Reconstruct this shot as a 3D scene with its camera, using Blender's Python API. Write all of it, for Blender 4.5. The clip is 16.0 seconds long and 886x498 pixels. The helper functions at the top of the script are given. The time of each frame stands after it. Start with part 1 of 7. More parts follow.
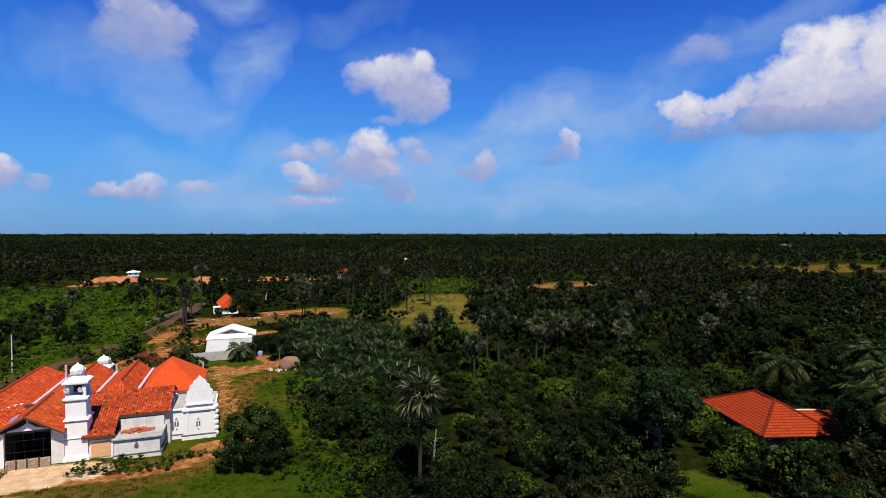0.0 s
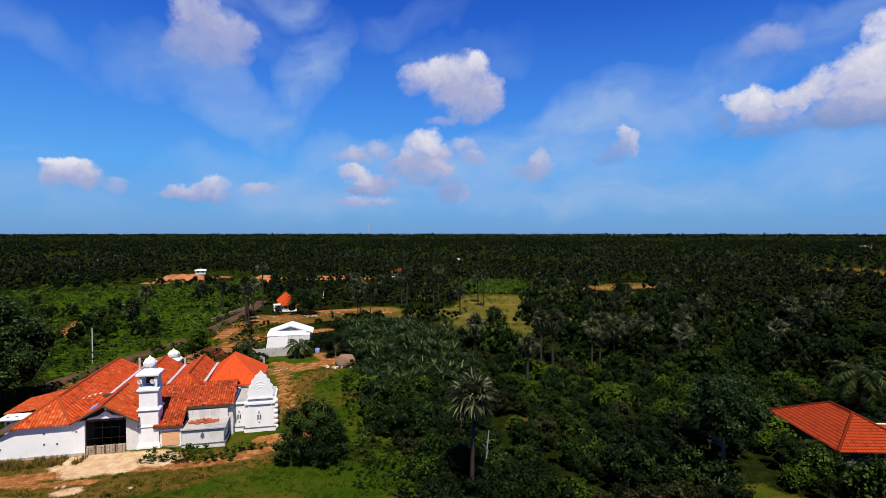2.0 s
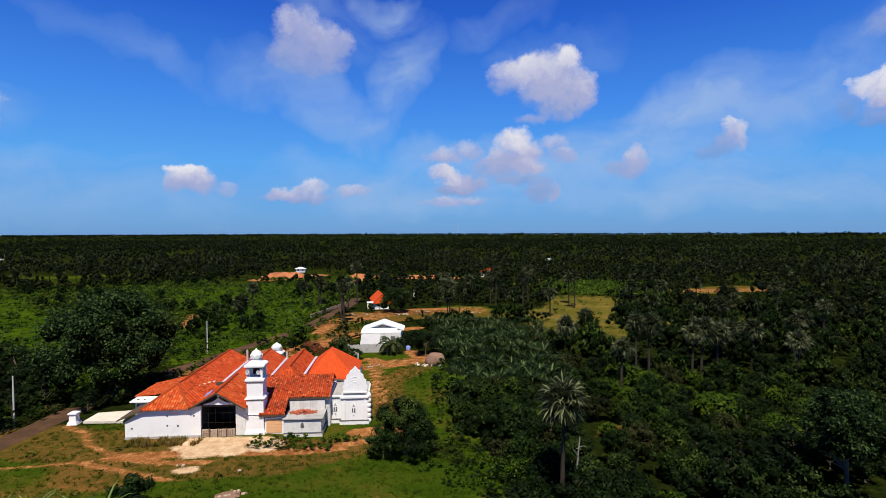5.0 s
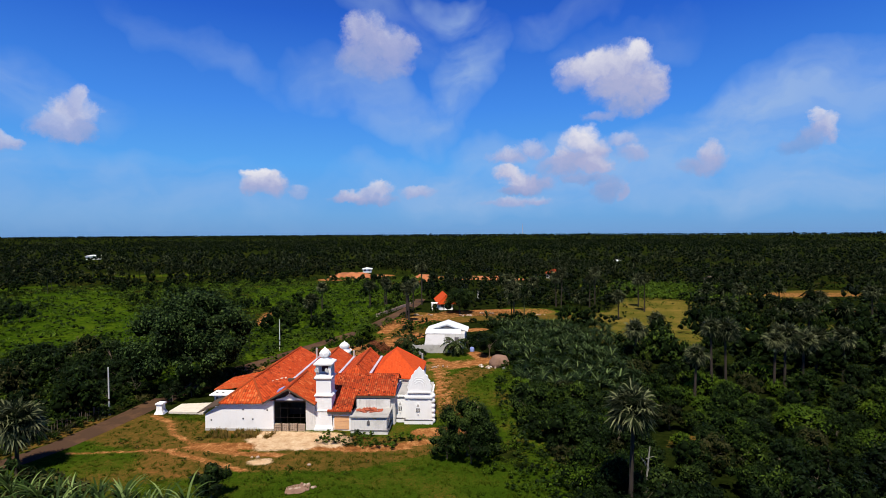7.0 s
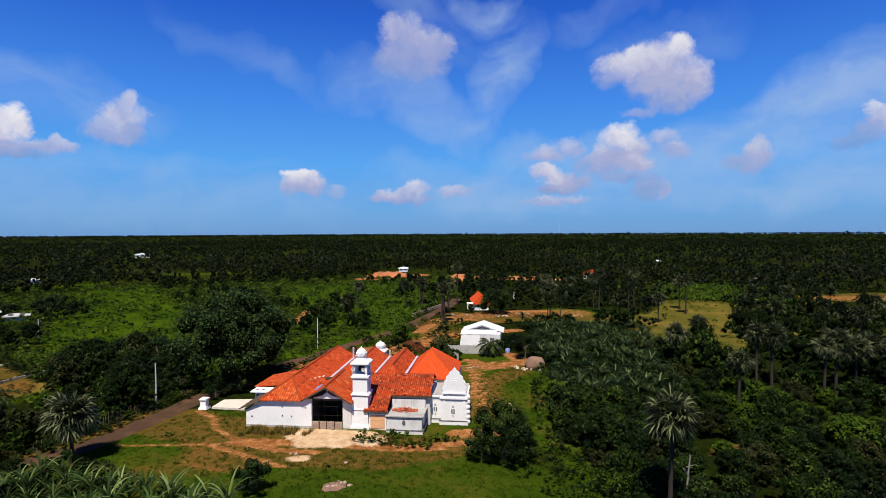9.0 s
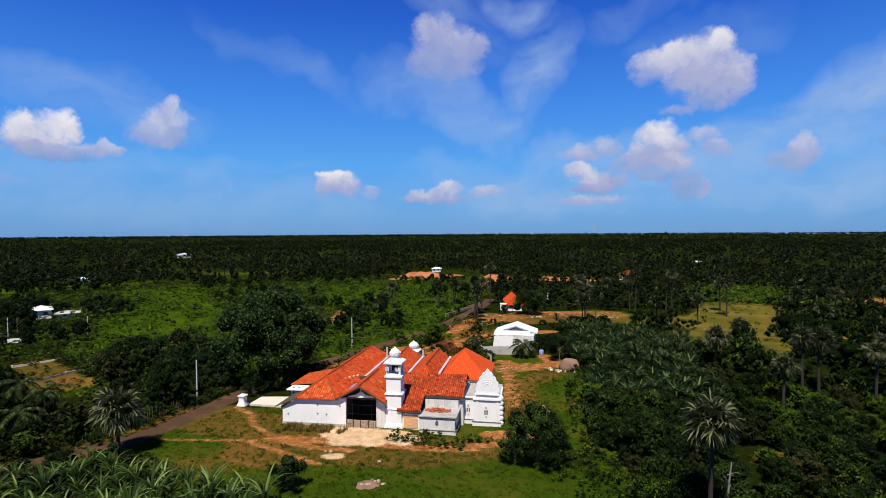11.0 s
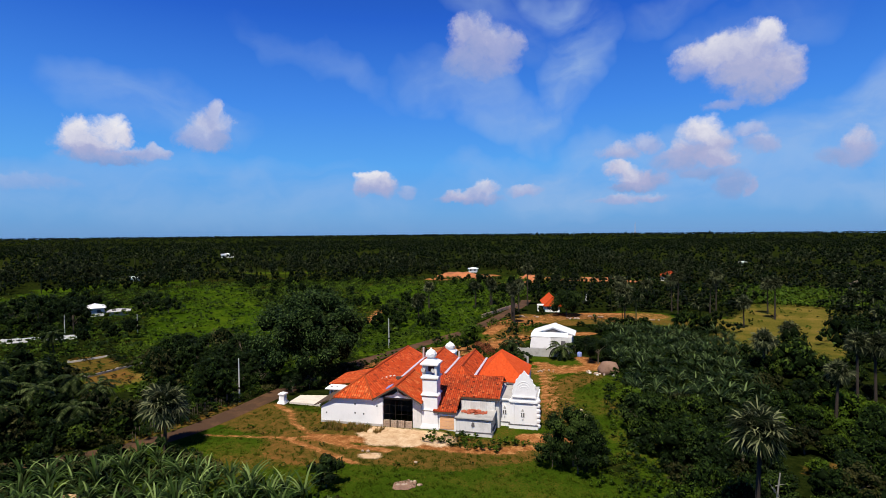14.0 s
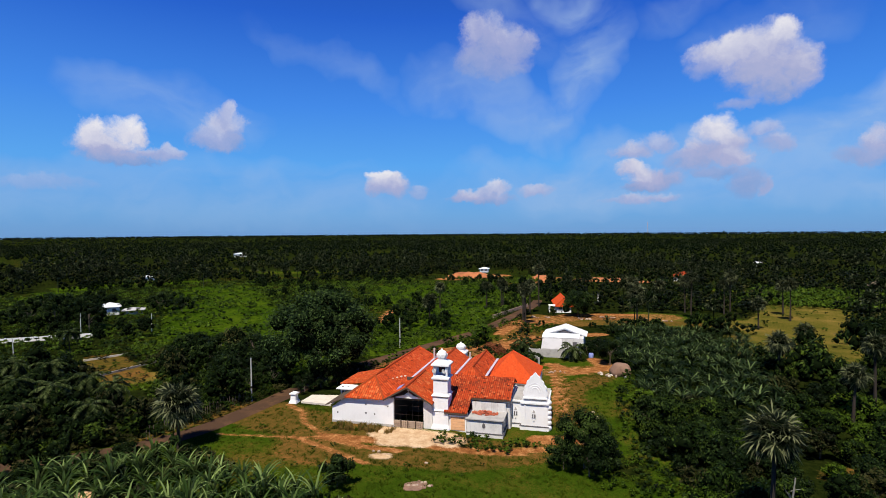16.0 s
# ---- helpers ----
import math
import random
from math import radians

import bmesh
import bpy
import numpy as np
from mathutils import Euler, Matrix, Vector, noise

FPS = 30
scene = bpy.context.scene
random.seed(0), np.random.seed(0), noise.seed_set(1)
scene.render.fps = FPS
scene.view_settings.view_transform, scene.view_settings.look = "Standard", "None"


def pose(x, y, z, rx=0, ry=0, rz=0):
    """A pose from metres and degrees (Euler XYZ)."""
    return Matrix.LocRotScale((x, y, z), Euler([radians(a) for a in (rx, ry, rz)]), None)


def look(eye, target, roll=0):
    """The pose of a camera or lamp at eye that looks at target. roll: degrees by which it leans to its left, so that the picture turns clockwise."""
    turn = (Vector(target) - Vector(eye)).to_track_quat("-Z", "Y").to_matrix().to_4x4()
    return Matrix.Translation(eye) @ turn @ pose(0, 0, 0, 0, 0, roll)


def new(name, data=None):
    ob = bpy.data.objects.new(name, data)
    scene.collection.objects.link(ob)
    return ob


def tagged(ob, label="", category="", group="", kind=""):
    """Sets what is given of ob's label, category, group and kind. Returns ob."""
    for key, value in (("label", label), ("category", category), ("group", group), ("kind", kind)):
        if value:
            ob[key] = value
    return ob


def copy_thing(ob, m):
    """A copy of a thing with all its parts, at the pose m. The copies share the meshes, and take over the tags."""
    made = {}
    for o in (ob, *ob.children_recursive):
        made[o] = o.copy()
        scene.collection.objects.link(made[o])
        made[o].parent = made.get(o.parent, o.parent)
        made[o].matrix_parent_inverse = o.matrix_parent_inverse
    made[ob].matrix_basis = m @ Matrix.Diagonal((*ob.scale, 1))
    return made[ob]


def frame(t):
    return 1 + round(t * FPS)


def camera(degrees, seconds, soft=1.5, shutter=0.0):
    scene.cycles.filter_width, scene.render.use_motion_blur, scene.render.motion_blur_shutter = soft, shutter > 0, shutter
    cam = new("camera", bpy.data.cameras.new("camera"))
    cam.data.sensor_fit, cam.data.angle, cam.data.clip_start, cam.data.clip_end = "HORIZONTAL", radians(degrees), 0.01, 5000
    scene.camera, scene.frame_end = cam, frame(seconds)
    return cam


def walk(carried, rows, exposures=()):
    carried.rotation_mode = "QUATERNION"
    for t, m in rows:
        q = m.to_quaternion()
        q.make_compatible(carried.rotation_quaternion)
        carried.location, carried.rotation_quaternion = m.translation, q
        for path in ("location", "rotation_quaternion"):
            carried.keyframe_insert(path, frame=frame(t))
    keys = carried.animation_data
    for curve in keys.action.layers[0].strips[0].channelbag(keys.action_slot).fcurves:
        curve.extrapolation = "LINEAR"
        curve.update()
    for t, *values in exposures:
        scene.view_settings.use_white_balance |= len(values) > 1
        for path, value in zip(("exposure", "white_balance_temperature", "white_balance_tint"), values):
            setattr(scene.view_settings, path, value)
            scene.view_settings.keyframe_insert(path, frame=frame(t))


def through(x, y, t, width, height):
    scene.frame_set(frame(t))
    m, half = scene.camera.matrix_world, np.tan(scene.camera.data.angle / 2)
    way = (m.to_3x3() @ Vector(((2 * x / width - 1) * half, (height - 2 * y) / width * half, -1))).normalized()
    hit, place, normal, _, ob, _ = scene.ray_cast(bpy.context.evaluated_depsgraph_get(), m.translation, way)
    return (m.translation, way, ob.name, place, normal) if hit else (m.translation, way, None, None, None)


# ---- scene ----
cam = camera(78.5, 16.0, soft=0.55)
# seconds, eye x y z, pitch, roll, yaw: a drone that hovers and turns to its left
PATH = [
    (0.0, 0.00, 0.00, 23.00, -1.805, -0.012, 0.000),
    (0.5, 0.01, -0.02, 23.02, -1.792, -0.007, 1.796),
    (1.0, 0.02, -0.01, 23.02, -1.792, -0.026, 2.169),
    (1.5, 0.03, 0.02, 23.03, -1.805, -0.016, 4.056),
    (2.0, 0.03, 0.02, 23.07, -1.795, -0.024, 5.648),
    (2.5, 0.00, 0.00, 23.09, -1.821, 0.002, 6.773),
    (3.0, 0.01, -0.02, 23.08, -1.786, 0.042, 8.874),
    (3.5, 0.01, 0.00, 23.12, -1.807, 0.039, 10.686),
    (4.0, 0.02, -0.01, 23.13, -1.785, 0.085, 12.075),
    (4.5, 0.03, -0.03, 23.15, -1.800, 0.137, 14.536),
    (5.0, 0.04, -0.02, 23.20, -1.830, 0.174, 15.031),
    (5.2, 0.06, -0.01, 23.26, -1.850, 0.182, 16.577),
    (7.3, 0.08, -0.01, 23.42, -1.772, 0.328, 22.823),
    (7.5, 0.10, -0.04, 23.49, -1.804, 0.339, 23.731),
    (8.0, 0.10, -0.04, 23.54, -1.811, 0.371, 24.391),
    (8.5, 0.13, -0.06, 23.58, -1.779, 0.370, 25.346),
    (9.0, 0.15, -0.04, 23.63, -1.804, 0.284, 25.588),
    (11.5, 0.13, -0.01, 23.71, -1.761, 0.412, 29.844),
    (12.0, 0.15, 0.02, 23.77, -1.770, 0.456, 30.447),
    (12.5, 0.16, 0.04, 23.80, -1.775, 0.481, 31.434),
    (13.0, 0.16, 0.05, 23.82, -1.780, 0.497, 31.604),
    (13.5, 0.14, 0.07, 23.84, -1.763, 0.460, 32.417),
    (14.0, 0.15, 0.08, 23.85, -1.751, 0.504, 32.941),
    (14.5, 0.15, 0.09, 23.87, -1.751, 0.522, 33.274),
    (15.0, 0.13, 0.11, 23.90, -1.742, 0.468, 33.668),
    (15.5, 0.14, 0.13, 23.93, -1.760, 0.514, 33.946),
    (16.0, 0.14, 0.13, 23.98, -1.777, 0.446, 34.122),
]
walk(cam, [(t, pose(x, y, z, 90 + pitch, roll, yaw)) for t, x, y, z, pitch, roll, yaw in PATH])

# ---- light: clear tropical noon, sun high behind the drone ----
SUN_ELEV, SUN_X, SUN_Y = 60.0, 0.26, -0.9656   # direction towards the sun, in plan
sun = new("sun", bpy.data.lights.new("sun", "SUN"))
sun.data.energy, sun.data.angle, sun.data.color = 6.4, radians(0.5), (1.0, 0.93, 0.82)
sun.matrix_world = look((0, 0, 0), (-SUN_X * math.cos(radians(SUN_ELEV)), -SUN_Y * math.cos(radians(SUN_ELEV)), -math.sin(radians(SUN_ELEV))))
SKY_STRENGTH = 0.1

world = bpy.data.worlds.new("sky")
scene.world = world
world.use_nodes = True
wt = world.node_tree
wt.nodes.clear()


def wmath(op, a, b=None, c=None, clamp=False):
    n = wt.nodes.new("ShaderNodeMath")
    n.operation, n.use_clamp = op, clamp
    for i, value in enumerate((a, b, c)):
        if value is None:
            continue
        if isinstance(value, (int, float)):
            n.inputs[i].default_value = value
        else:
            wt.links.new(value, n.inputs[i])
    return n.outputs[0]


def wnoise(vec, scale, detail, rough=0.55):
    n = wt.nodes.new("ShaderNodeTexNoise")
    n.inputs["Scale"].default_value, n.inputs["Detail"].default_value, n.inputs["Roughness"].default_value = scale, detail, rough
    wt.links.new(vec, n.inputs["Vector"])
    return n.outputs


def wmix(fac, a, b):
    n = wt.nodes.new("ShaderNodeMix")
    n.data_type = "RGBA"
    for sock, value in ((n.inputs[0], fac), (n.inputs[6], a), (n.inputs[7], b)):
        if isinstance(value, (int, float)):
            sock.default_value = value
        elif isinstance(value, tuple):
            sock.default_value = (*value, 1)
        else:
            wt.links.new(value, sock)
    return n.outputs[2]


coord = wt.nodes.new("ShaderNodeTexCoord").outputs["Generated"]
nishita = wt.nodes.new("ShaderNodeTexSky")
nishita.sky_type = "NISHITA"
nishita.sun_disc = False
nishita.sun_elevation = radians(SUN_ELEV)
nishita.sun_rotation = math.atan2(SUN_X, SUN_Y)
nishita.altitude, nishita.air_density, nishita.dust_density, nishita.ozone_density = 0, 1.0, 0.1, 4.0
# the deep, polarised blue away from the sun, paler towards the horizon
tint = wt.nodes.new("ShaderNodeVectorMath")
tint.operation = "MULTIPLY"
wt.links.new(nishita.outputs[0], tint.inputs[0])
tint.inputs[1].default_value = (0.30, 0.62, 1.15)
rise = wt.nodes.new("ShaderNodeSeparateXYZ")
wt.links.new(coord, rise.inputs[0])
blue = wt.nodes.new("ShaderNodeValToRGB")
STOPS = [(0.0, (0.155, 0.33, 0.68)), (0.035, (0.155, 0.385, 0.76)), (0.12, (0.112, 0.42, 0.93)), (0.22, (0.062, 0.285, 0.90)), (0.36, (0.018, 0.125, 0.68)), (0.5, (0.006, 0.045, 0.34)), (1.0, (0.003, 0.018, 0.13))]
while len(blue.color_ramp.elements) < len(STOPS):
    blue.color_ramp.elements.new(0.5)
for e, (at, col) in zip(blue.color_ramp.elements, STOPS):
    e.position, e.color = at, (*col, 1)
wt.links.new(rise.outputs[2], blue.inputs[0])
scaled = wt.nodes.new("ShaderNodeVectorMath")
scaled.operation = "SCALE"
wt.links.new(blue.outputs[0], scaled.inputs[0])
scaled.inputs["Scale"].default_value = 10.0
sky_col = wmix(0.22, scaled.outputs[0], tint.outputs[0])

# clouds: azimuth (left of +y), elevation, half width, half height in degrees, thickness, tone (0 shaded, 1 sunlit)
def wvec(op, vec, scale, shift=None):
    n = wt.nodes.new("ShaderNodeVectorMath")
    n.operation = op
    wt.links.new(vec, n.inputs[0])
    n.inputs[1].default_value = scale
    if shift is not None:
        n.inputs[2].default_value = shift
    return n.outputs[0]


def wadd(a, b):
    n = wt.nodes.new("ShaderNodeVectorMath")
    wt.links.new(a, n.inputs[0])
    wt.links.new(b, n.inputs[1])
    return n.outputs[0]


def angles(vec):
    """Azimuth left of +y and elevation of a direction, in degrees."""
    s = wt.nodes.new("ShaderNodeSeparateXYZ")
    wt.links.new(vec, s.inputs[0])
    az = wmath("ARCTAN2", wmath("MULTIPLY", s.outputs[0], -1.0), s.outputs[1])
    return wmath("MULTIPLY", az, 57.2958), wmath("MULTIPLY", wmath("ARCSINE", s.outputs[2]), 57.2958)


curl = wvec("MULTIPLY_ADD", wnoise(coord, 26.0, 6.0, 0.62)["Color"], (0.050, 0.050, 0.040), (-0.025, -0.025, -0.020))
roll = wvec("MULTIPLY_ADD", wnoise(coord, 9.0, 2.0, 0.5)["Color"], (0.030, 0.030, 0.022), (-0.015, -0.015, -0.011))
bent = wadd(wadd(coord, curl), roll)
AZ, EL = angles(bent)
heap = {"top": None, "sum": None, "thick": None, "tone": None}


def cumulus(lobes, gain=1.0):
    """Adds one heap of rounded lobes to the sky's cloud field."""
    for az, el, w, h, thick, tone in lobes:
        thick = min(1.0, thick * gain)
        x = wmath("MULTIPLY_ADD", AZ, 0.77 / w, -az * 0.77 / w)
        y = wmath("MULTIPLY_ADD", EL, 0.77 / h, -el * 0.77 / h)
        f = wmath("SUBTRACT", 1.0, wmath("MULTIPLY_ADD", x, x, wmath("MULTIPLY", y, y)), clamp=True)
        lit = wmath("MULTIPLY_ADD", y, 0.22, tone)
        if heap["top"] is None:
            heap.update(top=f, sum=f, thick=wmath("MULTIPLY", f, thick), tone=wmath("MULTIPLY", f, lit))
        else:
            heap.update(top=wmath("MAXIMUM", heap["top"], f), sum=wmath("ADD", heap["sum"], f), thick=wmath("MULTIPLY_ADD", f, thick, heap["thick"]), tone=wmath("MULTIPLY_ADD", f, lit, heap["tone"]))


cumulus([(29.3, 19.3, 2.8, 2.2, 0.75, 0.55), (30.7, 20.1, 1.8, 1.6, 0.7, 0.62), (27.5, 18.6, 2.4, 2.0, 0.7, 0.5), (25.9, 18.9, 1.7, 1.3, 0.6, 0.55), (30.5, 17.5, 2.2, 1.5, 0.6, 0.42), (28.1, 16.7, 2.9, 1.1, 0.45, 0.42)])   # high lilac cloud
cumulus([(7.7, 16.0, 2.6, 1.4, 0.85, 0.72), (5.6, 16.4, 2.6, 1.5, 0.9, 0.75), (3.3, 16.4, 2.5, 1.8, 0.92, 0.72), (2.0, 17.1, 1.6, 1.2, 0.95, 0.85), (1.2, 14.2, 1.9, 2.1, 0.9, 0.6), (4.0, 14.5, 3.1, 1.8, 0.85, 0.5), (3.0, 12.6, 2.3, 1.3, 0.75, 0.45), (5.6, 11.6, 1.5, 0.6, 0.5, 0.55), (8.5, 14.8, 1.6, 1.0, 0.4, 0.5)])   # large ragged cloud
cumulus([(7.2, 9.4, 1.8, 1.4, 0.92, 0.88), (5.8, 8.2, 1.5, 1.2, 0.8, 0.62), (7.4, 7.5, 2.6, 1.3, 0.8, 0.55), (5.8, 6.7, 1.8, 0.8, 0.75, 0.68), (9.6, 6.8, 2.5, 1.1, 0.6, 0.42), (7.1, 5.5, 2.4, 0.6, 0.5, 0.28)], 1.15)   # bright heap under it
cumulus([(12.4, 8.5, 1.7, 0.9, 0.35, 0.6), (15.0, 7.8, 2.1, 0.8, 0.45, 0.6), (13.8, 5.2, 1.8, 1.2, 0.8, 0.72), (15.1, 6.1, 1.4, 0.8, 0.6, 0.66), (12.0, 5.1, 2.1, 1.0, 0.5, 0.45), (14.1, 4.3, 2.3, 0.5, 0.5, 0.25), (15.0, 3.2, 2.9, 0.5, 0.4, 0.6), (12.1, 3.3, 1.7, 0.5, 0.4, 0.6)], 1.6)   # low broken heaps
cumulus([(3.2, 9.2, 1.4, 0.7, 0.35, 0.65), (2.5, 7.8, 1.6, 0.9, 0.4, 0.55), (5.0, 4.4, 1.4, 1.2, 0.4, 0.3), (3.7, 4.1, 0.5, 0.9, 0.5, 0.65), (-4.4, 6.8, 1.5, 1.4, 0.5, 0.52), (-3.2, 6.3, 1.7, 0.8, 0.4, 0.42)], 1.5)   # wisps beside the heap
cumulus([(-13.0, 8.8, 1.1, 1.2, 0.7, 0.62), (-12.4, 9.8, 0.6, 0.5, 0.6, 0.8), (-11.3, 7.4, 1.4, 0.7, 0.4, 0.1), (-12.1, 8.0, 1.0, 1.0, 0.5, 0.25)])   # small grey cloud
cumulus([(40.1, 5.6, 1.8, 0.8, 0.85, 0.85), (40.9, 6.1, 1.3, 0.5, 0.8, 0.95), (39.0, 4.8, 1.5, 1.0, 0.8, 0.55), (40.7, 4.7, 1.7, 0.9, 0.75, 0.5), (36.7, 4.2, 1.0, 0.6, 0.4, 0.6)])   # small white cloud near the horizon
cumulus([(30.9, 3.9, 2.4, 0.7, 0.7, 0.6), (28.2, 4.5, 1.3, 0.8, 0.8, 0.8), (32.7, 3.7, 1.2, 0.5, 0.5, 0.5), (24.4, 4.2, 1.8, 0.7, 0.5, 0.62), (28.8, 3.4, 2.4, 0.5, 0.5, 0.35)], 1.25)   # row of low clouds
cumulus([(55.8, 10.3, 1.8, 1.5, 0.7, 0.66), (55.4, 11.4, 0.8, 1.1, 0.6, 0.65), (57.5, 9.4, 1.7, 0.9, 0.5, 0.55), (56.3, 8.8, 2.0, 0.8, 0.7, 0.5), (54.9, 9.1, 1.0, 0.8, 0.55, 0.3)])   # soft cloud with a raised top
cumulus([(66.7, 9.0, 1.3, 1.4, 0.95, 0.85), (64.6, 9.5, 1.5, 1.3, 1, 0.95), (63.1, 9.2, 1.1, 1.0, 0.9, 0.85), (65.7, 8.1, 2.7, 1.1, 0.9, 0.7), (65.3, 7.1, 2.7, 0.8, 0.75, 0.35), (61.7, 7.4, 2.2, 0.6, 0.7, 0.55), (60.2, 7.7, 1.1, 0.6, 0.6, 0.65), (63.5, 6.7, 2.8, 0.4, 0.6, 0.2), (70.3, 4.6, 3.5, 0.7, 0.25, 0.55)])   # bright flat-bottomed cloud
cumulus([(-36.0, 16.1, 1.9, 1.7, 1, 1), (-33.6, 16.1, 1.6, 1.7, 1, 1), (-38.5, 14.3, 1.8, 3.2, 1, 0.85), (-34.9, 13.6, 3.0, 2.4, 1, 0.85), (-32.4, 14.1, 1.6, 1.6, 0.95, 0.9), (-31.1, 13.0, 1.8, 1.5, 0.9, 0.75), (-29.0, 12.4, 1.6, 1.5, 0.85, 0.75), (-26.9, 11.7, 2.0, 0.9, 0.8, 0.75), (-23.9, 11.5, 1.9, 1.1, 0.9, 0.87), (-24.7, 10.4, 2.1, 0.9, 0.85, 0.6), (-22.5, 11.9, 1.0, 0.7, 0.7, 0.9)])   # tall white cloud bank
cumulus([(-33.3, 11.0, 4.6, 1.5, 0.95, 0.6), (-37.3, 11.4, 2.8, 2.0, 1, 0.7), (-29.5, 9.7, 2.8, 1.2, 0.8, 0.12), (-32.9, 9.6, 4.4, 1.2, 0.85, 0.12), (-36.9, 9.4, 3.6, 1.2, 0.8, 0.25), (-24.8, 9.2, 3.0, 0.8, 0.6, 0.15), (-21.4, 10.2, 0.9, 1.2, 0.4, 0.15), (-40.9, 13.2, 2.5, 4.0, 1, 0.8)])   # grey foot of the bank
cumulus([(-25.4, 16.6, 2.5, 1.4, 0.4, 0.55), (-24.0, 16.0, 2.0, 0.9, 0.3, 0.45), (36.8, 4.1, 1.1, 0.7, 0.4, 0.55), (28.6, 4.4, 1.4, 0.7, 0.35, 0.6)])   # thin puffs
CIRRUS = [
    (30.5, 13.6, 6.4, 2.3, 0.55, -22), (24.6, 11.5, 4.4, 1.9, 0.6, -14), (19.3, 16.3, 3.6, 4.8, 0.95, -8), (21.6, 21.8, 3.2, 2.2, 0.8, 20), (22.2, 12.3, 4.1, 1.9, 0.85, 42), (-8.0, 11.3, 9.5, 3.0, 1.0, 17), (-11.7, 13.7, 4.9, 2.0, 0.7, 15),
    (-4.2, 8.1, 12.0, 3.4, 0.9, 6), (12.1, 5.5, 18.1, 3.6, 0.85, 3), (52.0, 4.2, 17.9, 3.2, 0.5, 0), (60.5, 12.2, 7.5, 2.8, 0.6, -10), (44.3, 16.5, 8.4, 1.5, 0.3, -20), (27.8, 19.9, 5.9, 2.6, 0.45, -25), (3.0, 18.4, 6.1, 1.9, 0.3, 10),
]
VEILS = [
    (9.9, 20.6, 5.5, 1.5, 0.3, 20), (-29.3, 17.9, 10.3, 2.3, 0.6, 20), (-35.8, 5.8, 12.0, 3.2, 0.75, 0), (-17.0, 12.8, 12.8, 2.7, 0.7, 13), (-12.6, 4.7, 16.6, 3.0, 0.75, 0), (67.5, 4.3, 12.5, 2.5, 0.5, 0),
]
swirl = wvec("MULTIPLY_ADD", wnoise(coord, 5.5, 4.0, 0.5)["Color"], (0.26, 0.26, 0.18), (-0.13, -0.13, -0.09))
VAZ, VEL = angles(wadd(coord, swirl))


def veil_field(rows):
    total = None
    for az, el, w, h, thick, turn in rows:
        c, s = math.cos(radians(turn)), math.sin(radians(turn))
        dx, dy = wmath("SUBTRACT", az, VAZ), wmath("ADD", VEL, -el)
        x = wmath("MULTIPLY_ADD", dx, c / w, wmath("MULTIPLY", dy, s / w))
        y = wmath("MULTIPLY_ADD", dy, c / h, wmath("MULTIPLY", dx, -s / h))
        f = wmath("SUBTRACT", 1.0, wmath("MULTIPLY", wmath("MULTIPLY_ADD", x, x, wmath("MULTIPLY", y, y)), 0.62), clamp=True)
        f = wmath("MULTIPLY", f, thick)
        total = f if total is None else wmath("MAXIMUM", total, f)
    return total


veil = wmath("MAXIMUM", veil_field(CIRRUS), veil_field(VEILS))
streak_map = wt.nodes.new("ShaderNodeMapping")
streak_map.inputs["Scale"].default_value = (1.0, 1.0, 2.4)
streak_map.inputs["Rotation"].default_value = (0.3, 0.4, 0.2)
wt.links.new(wadd(coord, swirl), streak_map.inputs["Vector"])
wisp = wnoise(streak_map.outputs[0], 7.0, 6.0, 0.52)["Fac"]
cir = wmath("MULTIPLY", wmath("MULTIPLY", veil, wmath("MULTIPLY_ADD", wisp, 2.6, -0.62, clamp=True)), 0.72, clamp=True)
grain = wnoise(bent, 24.0, 9.0, 0.66)["Fac"]
mass = wmath("MAXIMUM", heap["sum"], 0.001)
body = wmath("MULTIPLY_ADD", wmath("ADD", grain, -0.52), 1.25, wmath("MULTIPLY_ADD", heap["sum"], 0.12, heap["top"]))
step = wt.nodes.new("ShaderNodeMapRange")
step.interpolation_type = "SMOOTHSTEP"
step.inputs["From Min"].default_value, step.inputs["From Max"].default_value = 0.06, 1.10
wt.links.new(body, step.inputs["Value"])
dens = wmath("MULTIPLY", step.outputs[0], wmath("MULTIPLY", wmath("DIVIDE", heap["thick"], mass), 1.2, clamp=True), clamp=True)
dens = wmath("MULTIPLY", dens, wmath("MULTIPLY", heap["top"], 4.0, clamp=True))
shade = wmath("ADD", wmath("DIVIDE", heap["tone"], mass), wmath("MULTIPLY_ADD", grain, 0.6, -0.36), clamp=True)
tones = wt.nodes.new("ShaderNodeValToRGB")
tones.color_ramp.elements.new(0.5)
for e, (at, col) in zip(tones.color_ramp.elements, [(0.0, (0.20, 0.32, 0.62)), (0.5, (0.42, 0.45, 0.69)), (1.0, (0.86, 0.85, 0.90))]):
    e.position, e.color = at, (*col, 1)
wt.links.new(shade, tones.inputs[0])
cloud_col = wvec("MULTIPLY", tones.outputs[0], (10.0, 10.0, 10.0))
sky_col = wmix(cir, sky_col, (3.9, 5.4, 8.0))
sky_col = wmix(dens, sky_col, cloud_col)
bg = wt.nodes.new("ShaderNodeBackground")
bg.inputs["Strength"].default_value = SKY_STRENGTH
wt.links.new(sky_col, bg.inputs["Color"])
out = wt.nodes.new("ShaderNodeOutputWorld")
wt.links.new(bg.outputs[0], out.inputs["Surface"])
scene.view_settings.exposure = -0.06

